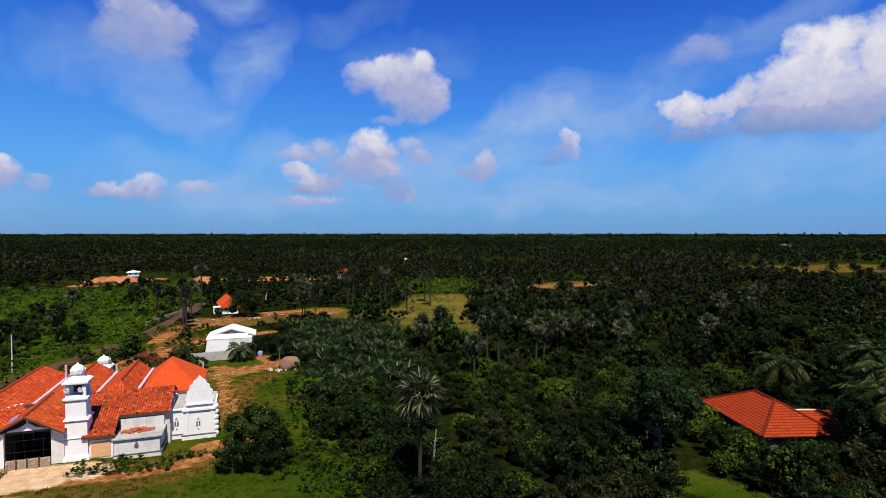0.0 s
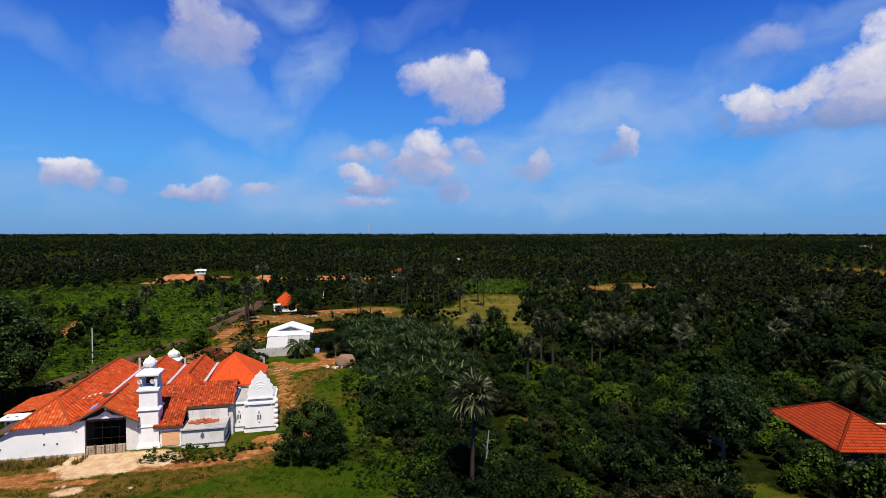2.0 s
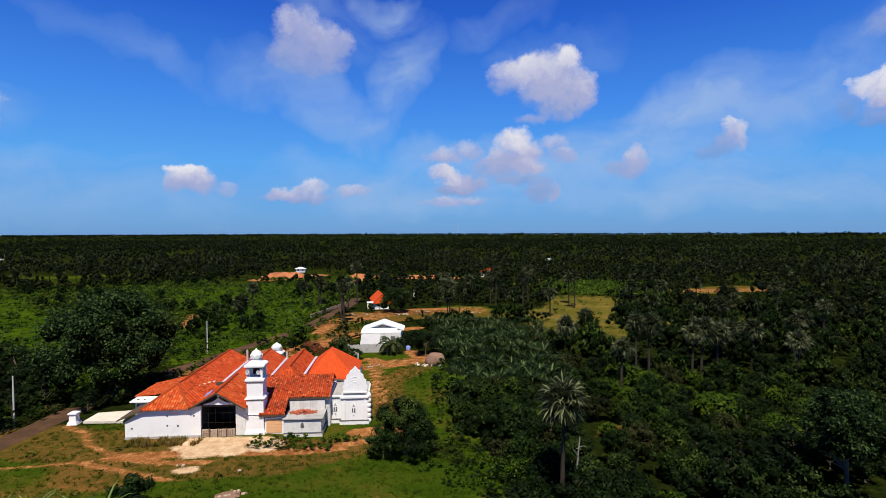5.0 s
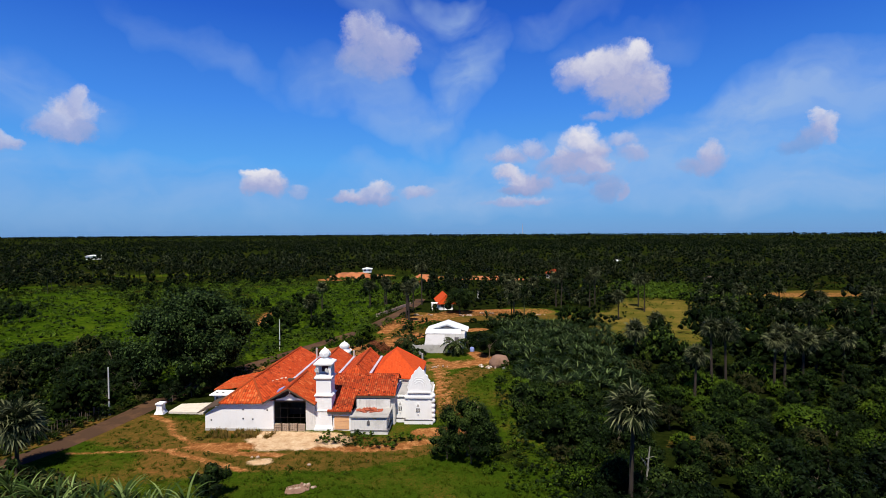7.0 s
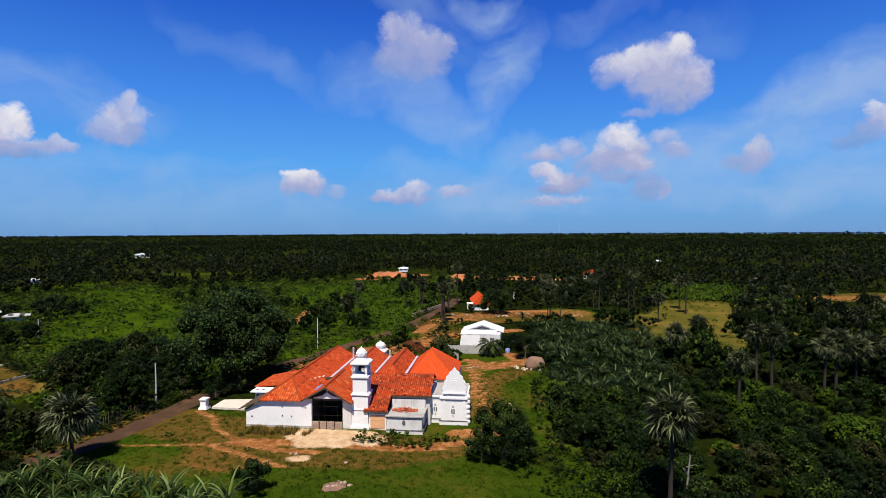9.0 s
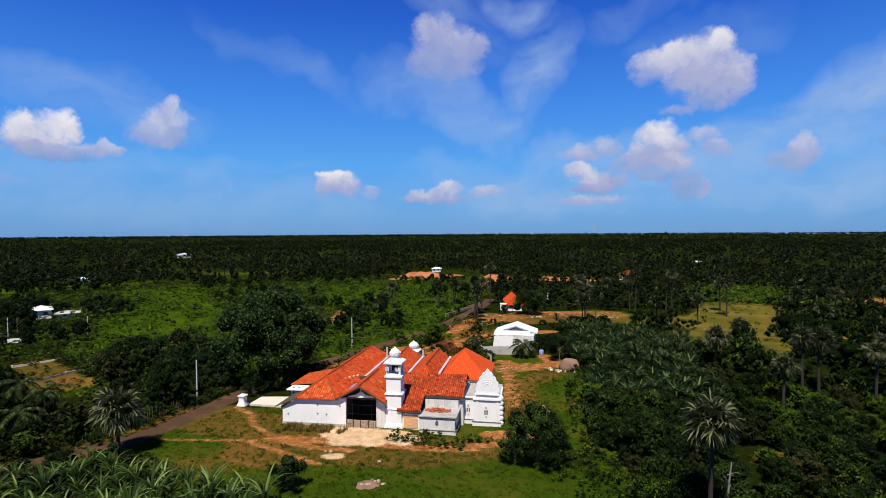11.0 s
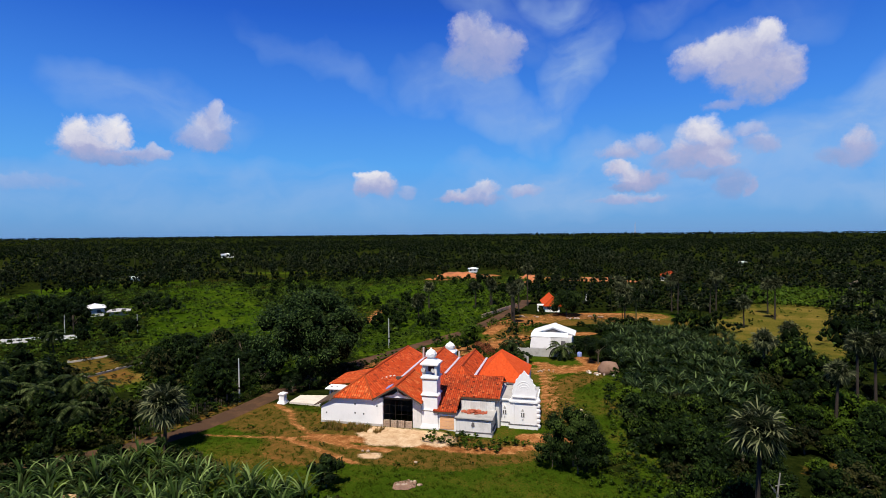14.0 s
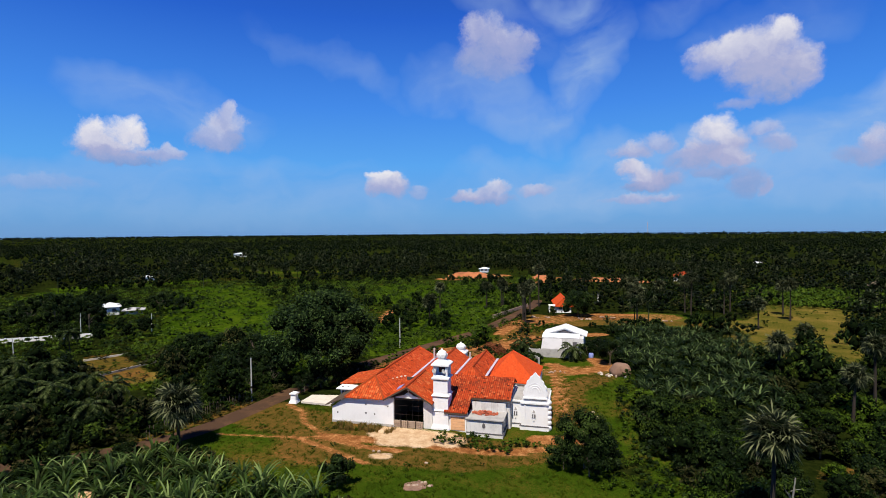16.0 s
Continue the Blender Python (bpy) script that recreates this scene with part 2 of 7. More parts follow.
# ---- materials ----
def material(name, rough=0.8, metal=0.0):
    m = bpy.data.materials.new(name)
    m.use_nodes = True
    b = m.node_tree.nodes["Principled BSDF"]
    b.inputs["Roughness"].default_value, b.inputs["Metallic"].default_value = rough, metal
    b.inputs["Specular IOR Level"].default_value = 0.25
    return m, m.node_tree, b


def ramp(nt, fac, stops):
    r = nt.nodes.new("ShaderNodeValToRGB")
    while len(r.color_ramp.elements) < len(stops):
        r.color_ramp.elements.new(0.5)
    for e, (pos, col) in zip(r.color_ramp.elements, stops):
        e.position, e.color = pos, (*col, 1)
    nt.links.new(fac, r.inputs[0])
    return r.outputs[0]


def noise_fac(nt, vec, scale, detail=5.0, rough=0.6):
    n = nt.nodes.new("ShaderNodeTexNoise")
    n.inputs["Scale"].default_value, n.inputs["Detail"].default_value, n.inputs["Roughness"].default_value = scale, detail, rough
    if vec is not None:
        nt.links.new(vec, n.inputs["Vector"])
    return n.outputs["Fac"]


def mixc(nt, fac, a, b, blend="MIX"):
    n = nt.nodes.new("ShaderNodeMix")
    n.data_type, n.blend_type = "RGBA", blend
    for sock, value in ((n.inputs[0], fac), (n.inputs[6], a), (n.inputs[7], b)):
        if isinstance(value, (int, float)):
            sock.default_value = value
        elif isinstance(value, tuple):
            sock.default_value = (*value, 1)
        else:
            nt.links.new(value, sock)
    return n.outputs[2]


def fmath(nt, op, a, b=None, clamp=False):
    n = nt.nodes.new("ShaderNodeMath")
    n.operation, n.use_clamp = op, clamp
    for i, value in enumerate((a, b)):
        if value is None:
            continue
        if isinstance(value, (int, float)):
            n.inputs[i].default_value = value
        else:
            nt.links.new(value, n.inputs[i])
    return n.outputs[0]


def bump(nt, b, height, dist, strength=1.0):
    n = nt.nodes.new("ShaderNodeBump")
    n.inputs["Distance"].default_value, n.inputs["Strength"].default_value = dist, strength
    nt.links.new(height, n.inputs["Height"])
    nt.links.new(n.outputs[0], b.inputs["Normal"])


def where(nt, kind="Object"):
    return nt.nodes.new("ShaderNodeTexCoord").outputs[kind]


def worn(name, base, stain, fine=6.0, coarse=0.7, amount=0.5, rough=0.85, relief=0.01, streaks=0.0, metal=0.0):
    """A surface with grain at two scales, blotches of a second colour and, where wanted, streaks that run down."""
    m, nt, b = material(name, rough, metal)
    vec = where(nt)
    big = noise_fac(nt, vec, coarse, 6.0, 0.65)
    small = noise_fac(nt, vec, fine, 4.0, 0.6)
    col = mixc(nt, fmath(nt, "MULTIPLY", fmath(nt, "SUBTRACT", big, 0.48, True), amount * 6, True), base, stain)
    if streaks:
        mp = nt.nodes.new("ShaderNodeMapping")
        mp.inputs["Scale"].default_value = (5.0, 5.0, 0.35)
        nt.links.new(vec, mp.inputs["Vector"])
        run = noise_fac(nt, mp.outputs[0], 1.2, 4.0, 0.6)
        col = mixc(nt, fmath(nt, "MULTIPLY", fmath(nt, "SUBTRACT", run, 0.55, True), streaks * 5, True), col, tuple(c * 0.45 for c in stain))
    col = mixc(nt, fmath(nt, "MULTIPLY", small, 0.35), col, tuple(c * 0.72 for c in base))
    nt.links.new(col, b.inputs["Base Color"])
    bump(nt, b, small, relief)
    return m


def tiled(name, base, dark, pale, moss, column=0.30, row=0.36, amount=0.5, courses=0.0, seams=0.55, relief=0.07):
    """Half-round clay tiles: rows and columns laid out in metres along the eave and up the slope."""
    m, nt, b = material(name, 0.9)
    b.inputs["Specular IOR Level"].default_value = 0.08
    uv = nt.nodes.new("ShaderNodeUVMap").outputs[0]
    sep = nt.nodes.new("ShaderNodeSeparateXYZ")
    nt.links.new(uv, sep.inputs[0])
    cu, rv = fmath(nt, "DIVIDE", sep.outputs[0], column), fmath(nt, "DIVIDE", sep.outputs[1], row)
    cell = nt.nodes.new("ShaderNodeCombineXYZ")
    nt.links.new(fmath(nt, "FLOOR", cu), cell.inputs[0])
    nt.links.new(fmath(nt, "FLOOR", rv), cell.inputs[1])
    wn = nt.nodes.new("ShaderNodeTexWhiteNoise")
    wn.noise_dimensions = "2D"
    nt.links.new(cell.outputs[0], wn.inputs["Vector"])
    col = ramp(nt, wn.outputs["Value"], [(0.0, dark), (0.22, base), (0.75, base), (1.0, pale)])
    blotch = noise_fac(nt, uv, 0.55, 6.0, 0.65)
    col = mixc(nt, fmath(nt, "MULTIPLY", fmath(nt, "SUBTRACT", blotch, 0.5, True), amount * 6, True), col, moss)
    fleck = noise_fac(nt, uv, 2.6, 4.0, 0.7)
    col = mixc(nt, fmath(nt, "MULTIPLY", fmath(nt, "SUBTRACT", fleck, 0.56, True), amount * 7, True), col, dark)
    barrel = fmath(nt, "ABSOLUTE", fmath(nt, "SINE", fmath(nt, "MULTIPLY", cu, math.pi)))
    seam = fmath(nt, "LESS_THAN", barrel, 0.22)
    col = mixc(nt, fmath(nt, "MULTIPLY", seam, seams), col, tuple(c * 0.45 for c in dark))
    if courses:
        lap = fmath(nt, "LESS_THAN", fmath(nt, "FRACT", rv), 0.34)
        col = mixc(nt, fmath(nt, "MULTIPLY", lap, courses), col, tuple(c * 0.4 for c in dark))
    nt.links.new(col, b.inputs["Base Color"])
    step = fmath(nt, "MULTIPLY", fmath(nt, "FRACT", rv), -0.5)
    bump(nt, b, fmath(nt, "ADD", barrel, step), relief)
    return m


def leafy(name, dark, mid, light, through=0.35, middle=0.5, own=0.4, patches=1.0, gloss=0.08):
    """Leaves: each blade differs a little, each plant more, and stands of plants vary over tens of metres."""
    m, nt, b = material(name, 0.6 if gloss < 0.2 else 0.42)
    b.inputs["Specular IOR Level"].default_value = gloss
    info = nt.nodes.new("ShaderNodeObjectInfo").outputs["Random"]
    isl = nt.nodes.new("ShaderNodeNewGeometry").outputs["Random Per Island"]
    pos = nt.nodes.new("ShaderNodeNewGeometry").outputs["Position"]
    plant = fmath(nt, "MULTIPLY", fmath(nt, "SUBTRACT", noise_fac(nt, pos, 0.32, 2.0, 0.5), 0.46), 1.5 * patches)
    stand = fmath(nt, "MULTIPLY", fmath(nt, "SUBTRACT", noise_fac(nt, pos, 0.05, 3.0, 0.6), 0.46), 1.1 * patches)
    fac = fmath(nt, "ADD", fmath(nt, "ADD", fmath(nt, "MULTIPLY", isl, own), fmath(nt, "MULTIPLY", info, 0.25)), fmath(nt, "ADD", plant, stand))
    col = ramp(nt, fac, [(0.0, dark), (middle, mid), (1.0, light)])
    nt.links.new(col, b.inputs["Base Color"])
    tr = nt.nodes.new("ShaderNodeBsdfTranslucent")
    nt.links.new(mixc(nt, 0.5, col, light), tr.inputs["Color"])
    mx = nt.nodes.new("ShaderNodeMixShader")
    mx.inputs[0].default_value = through
    nt.links.new(b.outputs[0], mx.inputs[1])
    nt.links.new(tr.outputs[0], mx.inputs[2])
    nt.links.new(mx.outputs[0], nt.nodes["Material Output"].inputs["Surface"])
    return m


M_WHITE = worn("lime_plaster", (0.83, 0.82, 0.80), (0.64, 0.62, 0.58), 8, 0.6, 0.28, streaks=0.08)
M_STAINED = worn("stained_plaster", (0.68, 0.66, 0.62), (0.42, 0.40, 0.36), 7, 0.8, 0.6, streaks=0.5)
M_CONCRETE = worn("concrete", (0.42, 0.40, 0.37), (0.24, 0.23, 0.21), 7, 0.9, 0.6)
M_PALE_CONCRETE = worn("pale_concrete", (0.66, 0.60, 0.50), (0.45, 0.38, 0.29), 6, 0.5, 0.6)
# Near-black: dark mouldings, plus painted shade of openings and lines under ledges.
M_DARK_LINE = worn("dark_trim_and_shade", (0.12, 0.11, 0.11), (0.05, 0.05, 0.05), 9, 1.0, 0.5)
# Plaster coloured near-black for the unlit inside of the gate.
M_INTERIOR = worn("unlit_plaster", (0.07, 0.06, 0.05), (0.03, 0.025, 0.02), 5, 0.7, 0.6)
M_TIMBER = worn("dark_timber", (0.09, 0.06, 0.04), (0.04, 0.03, 0.02), 9, 1.2, 0.5)
M_BOARD = worn("peach_board", (0.72, 0.40, 0.20), (0.55, 0.28, 0.13), 5, 1.0, 0.4)
M_MAROON = worn("maroon_paint", (0.10, 0.030, 0.028), (0.05, 0.02, 0.02), 8, 1.5, 0.5)
M_IRON = worn("painted_iron", (0.018, 0.014, 0.013), (0.035, 0.018, 0.011), 12, 2.0, 0.5, rough=0.5)
M_SHEET = worn("white_roof_sheet", (0.80, 0.80, 0.80), (0.60, 0.58, 0.55), 3, 0.4, 0.4, rough=0.5)
M_GREYSHEET = worn("grey_roof_sheet", (0.46, 0.45, 0.45), (0.32, 0.30, 0.28), 4, 0.6, 0.5, rough=0.9)
M_TARP = worn("blue_tarpaulin", (0.22, 0.28, 0.58), (0.45, 0.48, 0.66), 6, 1.2, 0.5, rough=0.5)
M_GUTTER = worn("lead_gutter", (0.52, 0.48, 0.55), (0.34, 0.30, 0.36), 5, 1.0, 0.5, rough=0.6)
M_POLE = worn("spun_concrete", (0.52, 0.51, 0.48), (0.38, 0.36, 0.33), 10, 1.5, 0.4)
M_BOULDER = worn("granite_boulder", (0.25, 0.15, 0.10), (0.13, 0.075, 0.05), 4, 0.8, 0.7, relief=0.06)
M_BARK = worn("palm_bark", (0.036, 0.027, 0.020), (0.018, 0.014, 0.011), 9, 2.0, 0.5, relief=0.03)
M_WOODBARK = worn("tree_bark", (0.13, 0.10, 0.075), (0.06, 0.05, 0.04), 7, 2.0, 0.5, relief=0.03)
M_THATCH = worn("old_thatch", (0.22, 0.16, 0.11), (0.12, 0.085, 0.06), 4, 0.7, 0.6, relief=0.04)
M_RUBBLE = worn("broken_clay", (0.40, 0.10, 0.05), (0.20, 0.06, 0.04), 6, 1.5, 0.6)
M_STONE = worn("rubble_stone", (0.40, 0.30, 0.22), (0.24, 0.15, 0.10), 6, 1.5, 0.6, relief=0.03)
M_ROOF = tiled("clay_tiles", (0.48, 0.062, 0.014), (0.22, 0.032, 0.010), (0.58, 0.115, 0.035), (0.36, 0.055, 0.018), column=0.36, amount=0.35)
M_ROOF_OLD = tiled("old_clay_tiles", (0.40, 0.052, 0.014), (0.10, 0.018, 0.009), (0.54, 0.13, 0.045), (0.18, 0.034, 0.014), column=0.26, row=0.30, amount=0.85)
M_ROOF_PATCHY = tiled("patched_clay_tiles", (0.50, 0.068, 0.015), (0.20, 0.032, 0.011), (0.62, 0.16, 0.05), (0.50, 0.13, 0.035), amount=0.6)
M_ROOF_NEW = tiled("new_clay_tiles", (0.54, 0.068, 0.014), (0.46, 0.055, 0.012), (0.58, 0.085, 0.02), (0.50, 0.064, 0.015), column=0.22, row=0.33, amount=0.15, seams=0.12, relief=0.02)
M_ROOF_RIBBED = tiled("ribbed_clay_tiles", (0.38, 0.046, 0.011), (0.24, 0.030, 0.009), (0.42, 0.056, 0.014), (0.28, 0.036, 0.011), column=0.30, row=0.36, amount=0.3, courses=0.75)
M_LEAF = leafy("broad_leaves", (0.003, 0.008, 0.001), (0.017, 0.035, 0.004), (0.100, 0.150, 0.014), 0.25)
M_LEAF_DARK = leafy("dark_leaves", (0.002, 0.005, 0.001), (0.008, 0.018, 0.003), (0.056, 0.088, 0.014), 0.15)
# The pale stop paints highlight specks on random leaves; gloss stays low.
M_LEAF_GLINTED = leafy("glint_flecked_leaves", (0.003, 0.008, 0.003), (0.010, 0.024, 0.005), (0.058, 0.094, 0.022), 0.12, 0.66, 0.92, 0.2, 0.08)
M_LEAF_OLIVE = leafy("dry_olive_leaves", (0.008, 0.010, 0.003), (0.030, 0.032, 0.008), (0.115, 0.105, 0.030), 0.25)
M_LEAF_BRIGHT = leafy("scrub_leaves", (0.016, 0.036, 0.003), (0.062, 0.112, 0.007), (0.16, 0.22, 0.015), patches=0.8)
M_PALM = leafy("palm_fans", (0.003, 0.006, 0.002), (0.009, 0.015, 0.005), (0.15, 0.16, 0.075), 0.10, 0.68, 0.95, 0.2, 0.06)
# Pale stop: sun highlights on the fronds, painted onto random blades.
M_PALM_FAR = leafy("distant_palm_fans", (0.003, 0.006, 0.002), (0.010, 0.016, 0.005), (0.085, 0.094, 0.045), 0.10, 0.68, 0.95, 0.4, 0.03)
M_COCO = leafy("coconut_fronds", (0.004, 0.009, 0.002), (0.014, 0.024, 0.004), (0.085, 0.105, 0.036), 0.15, 0.72, 0.95, 0.2, 0.04)
M_BANANA = leafy("banana_leaves", (0.004, 0.010, 0.002), (0.010, 0.022, 0.004), (0.100, 0.140, 0.046), 0.15, 0.68, 0.95, 0.3, 0.08)
M_BANANA_YOUNG = leafy("young_banana_leaves", (0.006, 0.015, 0.003), (0.030, 0.060, 0.009), (0.22, 0.29, 0.09), 0.22, 0.60, 0.9, 0.2, 0.08)
# Near-black cores: the shade inside crowns, put in as colour.
M_CORE = worn("crown_shade_core", (0.005, 0.009, 0.003), (0.003, 0.005, 0.002), 4, 0.8, 0.5, rough=1.0)
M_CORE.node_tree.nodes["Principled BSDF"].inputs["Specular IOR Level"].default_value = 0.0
M_CORE_FAR = worn("far_crown_shade_core", (0.005, 0.009, 0.003), (0.003, 0.006, 0.002), 1, 0.2, 0.5, rough=1.0)
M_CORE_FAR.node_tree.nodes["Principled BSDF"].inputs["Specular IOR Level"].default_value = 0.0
M_DRY = leafy("dry_grass", (0.10, 0.07, 0.018), (0.26, 0.17, 0.045), (0.46, 0.32, 0.11), 0.35)
M_GRASS = leafy("green_grass", (0.022, 0.042, 0.003), (0.052, 0.082, 0.004), (0.120, 0.140, 0.010), 0.4)
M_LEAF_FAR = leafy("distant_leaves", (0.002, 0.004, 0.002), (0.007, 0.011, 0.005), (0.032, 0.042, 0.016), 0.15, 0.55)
# Blue of distant haze is mixed into this leaf colour.
M_LEAF_HAZED = leafy("haze_tinted_leaves", (0.002, 0.004, 0.006), (0.004, 0.008, 0.012), (0.009, 0.014, 0.018), 0.1, 0.5)



def ground_material():
    """Bare soil, sand and grass are mixed by three hand-laid weights on the ground sheet, broken up by noise."""
    m, nt, b = material("ground_soil", 1.0)
    b.inputs["Specular IOR Level"].default_value = 0.0
    att = nt.nodes.new("ShaderNodeAttribute")
    att.attribute_name = "cover"
    sep = nt.nodes.new("ShaderNodeSeparateColor")
    nt.links.new(att.outputs["Color"], sep.inputs[0])
    pos = nt.nodes.new("ShaderNodeNewGeometry").outputs["Position"]
    n1, n2, n3 = noise_fac(nt, pos, 0.09, 8, 0.65), noise_fac(nt, pos, 0.9, 6, 0.65), noise_fac(nt, pos, 5.0, 4, 0.7)
    rough = fmath(nt, "ADD", fmath(nt, "MULTIPLY", fmath(nt, "SUBTRACT", n2, 0.5), 1.7), fmath(nt, "MULTIPLY", fmath(nt, "SUBTRACT", n3, 0.5), 1.5))
    scrub = ramp(nt, n2, [(0.25, (0.003, 0.005, 0.001)), (0.5, (0.011, 0.017, 0.003)), (0.75, (0.026, 0.030, 0.006))])
    grass = ramp(nt, fmath(nt, "ADD", fmath(nt, "MULTIPLY", n1, 0.6), fmath(nt, "MULTIPLY", n3, 0.4)), [(0.38, (0.016, 0.036, 0.002)), (0.51, (0.038, 0.066, 0.004)), (0.57, (0.078, 0.066, 0.009)), (0.66, (0.19, 0.088, 0.024))])
    soil = ramp(nt, fmath(nt, "ADD", fmath(nt, "MULTIPLY", n2, 0.6), fmath(nt, "MULTIPLY", n3, 0.4)), [(0.34, (0.11, 0.040, 0.012)), (0.5, (0.27, 0.105, 0.032)), (0.66, (0.55, 0.28, 0.11))])
    sand = ramp(nt, fmath(nt, "ADD", fmath(nt, "MULTIPLY", n2, 0.7), fmath(nt, "MULTIPLY", n3, 0.3)), [(0.35, (0.42, 0.25, 0.125)), (0.5, (0.56, 0.38, 0.22)), (0.62, (0.66, 0.50, 0.32))])

    meadow = ramp(nt, fmath(nt, "ADD", fmath(nt, "MULTIPLY", n1, 0.35), fmath(nt, "ADD", fmath(nt, "MULTIPLY", n2, 0.35), fmath(nt, "MULTIPLY", n3, 0.3))), [(0.36, (0.009, 0.022, 0.002)), (0.5, (0.030, 0.060, 0.003)), (0.64, (0.088, 0.118, 0.007))])
    field = nt.nodes.new("ShaderNodeAttribute")
    field.attribute_name = "meadow"

    def edge(channel, ragged=1.0):
        return fmath(nt, "MULTIPLY", fmath(nt, "SUBTRACT", fmath(nt, "ADD", channel, fmath(nt, "MULTIPLY", rough, ragged)), 0.42), 2.6, True)
    col = mixc(nt, edge(field.outputs["Fac"]), mixc(nt, edge(sep.outputs[1]), scrub, grass), meadow)
    straw = ramp(nt, fmath(nt, "ADD", fmath(nt, "MULTIPLY", n1, 0.5), fmath(nt, "MULTIPLY", n3, 0.5)), [(0.38, (0.040, 0.050, 0.007)), (0.5, (0.100, 0.086, 0.014)), (0.62, (0.20, 0.130, 0.030))])
    col = mixc(nt, edge(att.outputs["Alpha"]), col, straw)
    bare = nt.nodes.new("ShaderNodeAttribute")
    bare.attribute_name = "worn_turf"
    turf = ramp(nt, fmath(nt, "ADD", fmath(nt, "MULTIPLY", n1, 0.3), fmath(nt, "ADD", fmath(nt, "MULTIPLY", n2, 0.4), fmath(nt, "MULTIPLY", n3, 0.3))), [(0.36, (0.036, 0.044, 0.005)), (0.5, (0.100, 0.066, 0.013)), (0.62, (0.21, 0.092, 0.025))])
    col = mixc(nt, edge(bare.outputs["Fac"], 0.8), col, turf)
    col = mixc(nt, edge(sep.outputs[0], 0.55), col, soil)
    col = mixc(nt, edge(sep.outputs[2], 0.6), col, sand)
    nt.links.new(col, b.inputs["Base Color"])
    bump(nt, b, fmath(nt, "ADD", n2, fmath(nt, "MULTIPLY", n3, 0.5)), 0.25)
    return m


M_GROUND = ground_material()
M_ROAD = worn("dusty_road", (0.070, 0.040, 0.024), (0.15, 0.078, 0.038), 3, 0.25, 0.8, relief=0.02)
M_ROAD.node_tree.nodes["Principled BSDF"].inputs["Specular IOR Level"].default_value = 0.04


# ---- mesh helpers ----
def finish(name, bm, mat, smooth=False):
    me = bpy.data.meshes.new(name)
    bm.to_mesh(me)
    bm.free()
    me.materials.append(mat)
    if smooth:
        me.polygons.foreach_set("use_smooth", [True] * len(me.polygons))
    return me


def part(name, bm, mat, parent=None, label="", smooth=False):
    ob = new(name, finish(name, bm, mat, smooth))
    ob.parent = parent
    return tagged(ob, label)


def thing(name, label, category, m=None, group="", kind=""):
    ob = new(name)
    ob.matrix_world = m or Matrix()
    return tagged(ob, label, category, group, kind)


def box(bm, x0, x1, y0, y1, z0, z1, bevel=0.0):
    vs = [bm.verts.new(p) for p in ((x0, y0, z0), (x1, y0, z0), (x1, y1, z0), (x0, y1, z0), (x0, y0, z1), (x1, y0, z1), (x1, y1, z1), (x0, y1, z1))]
    fs = [bm.faces.new([vs[i] for i in q]) for q in ((3, 2, 1, 0), (4, 5, 6, 7), (0, 1, 5, 4), (1, 2, 6, 5), (2, 3, 7, 6), (3, 0, 4, 7))]
    if bevel:
        bmesh.ops.bevel(bm, geom=list({e for f in fs for e in f.edges}), offset=bevel, segments=1, affect="EDGES")
    return bm


def cube(*a, **k):
    return box(bmesh.new(), *a, **k)


def prism(bm, pts, y0, y1):
    """A profile of (x, z) points, anticlockwise seen from -y, run from y0 to y1."""
    a, b = [bm.verts.new((x, y0, z)) for x, z in pts], [bm.verts.new((x, y1, z)) for x, z in pts]
    bm.faces.new(a)
    bm.faces.new(b[::-1])
    for i in range(len(pts)):
        j = (i + 1) % len(pts)
        bm.faces.new((a[j], a[i], b[i], b[j]))
    return bm


def frustum(bm, cx, cy, z0, z1, h0, h1):
    """A square block that tapers from half width h0 at z0 to h1 at z1."""
    a = [bm.verts.new((cx + sx * h0, cy + sy * h0, z0)) for sx, sy in ((-1, -1), (1, -1), (1, 1), (-1, 1))]
    b = [bm.verts.new((cx + sx * h1, cy + sy * h1, z1)) for sx, sy in ((-1, -1), (1, -1), (1, 1), (-1, 1))]
    bm.faces.new(a[::-1])
    bm.faces.new(b)
    for i in range(4):
        j = (i + 1) % 4
        bm.faces.new((a[i], a[j], b[j], b[i]))
    return bm


def lathe(bm, cx, cy, profile, seg=20):
    """Rings of (radius, z) turned about an upright axis."""
    rings = [[bm.verts.new((cx + r * math.cos(i * math.tau / seg), cy + r * math.sin(i * math.tau / seg), z)) for i in range(seg)] for r, z in profile]
    for a, b in zip(rings, rings[1:]):
        for i in range(seg):
            j = (i + 1) % seg
            bm.faces.new((a[i], a[j], b[j], b[i]))
    bm.faces.new(rings[0][::-1])
    bm.faces.new(rings[-1])
    return bm


def tube(bm, pts, radii, seg=7):
    """A round limb along points."""
    rings = []
    for k, p in enumerate(pts):
        p = Vector(p)
        d = (Vector(pts[min(k + 1, len(pts) - 1)]) - Vector(pts[max(k - 1, 0)])).normalized()
        s = d.cross(Vector((0.3, 0.9, 0.2))).normalized()
        t = d.cross(s)
        rings.append([bm.verts.new(p + radii[k] * (math.cos(i * math.tau / seg) * s + math.sin(i * math.tau / seg) * t)) for i in range(seg)])
    for a, b in zip(rings, rings[1:]):
        for i in range(seg):
            j = (i + 1) % seg
            bm.faces.new((a[i], b[i], b[j], a[j]))
    bm.faces.new(rings[0])
    bm.faces.new(rings[-1][::-1])
    return bm


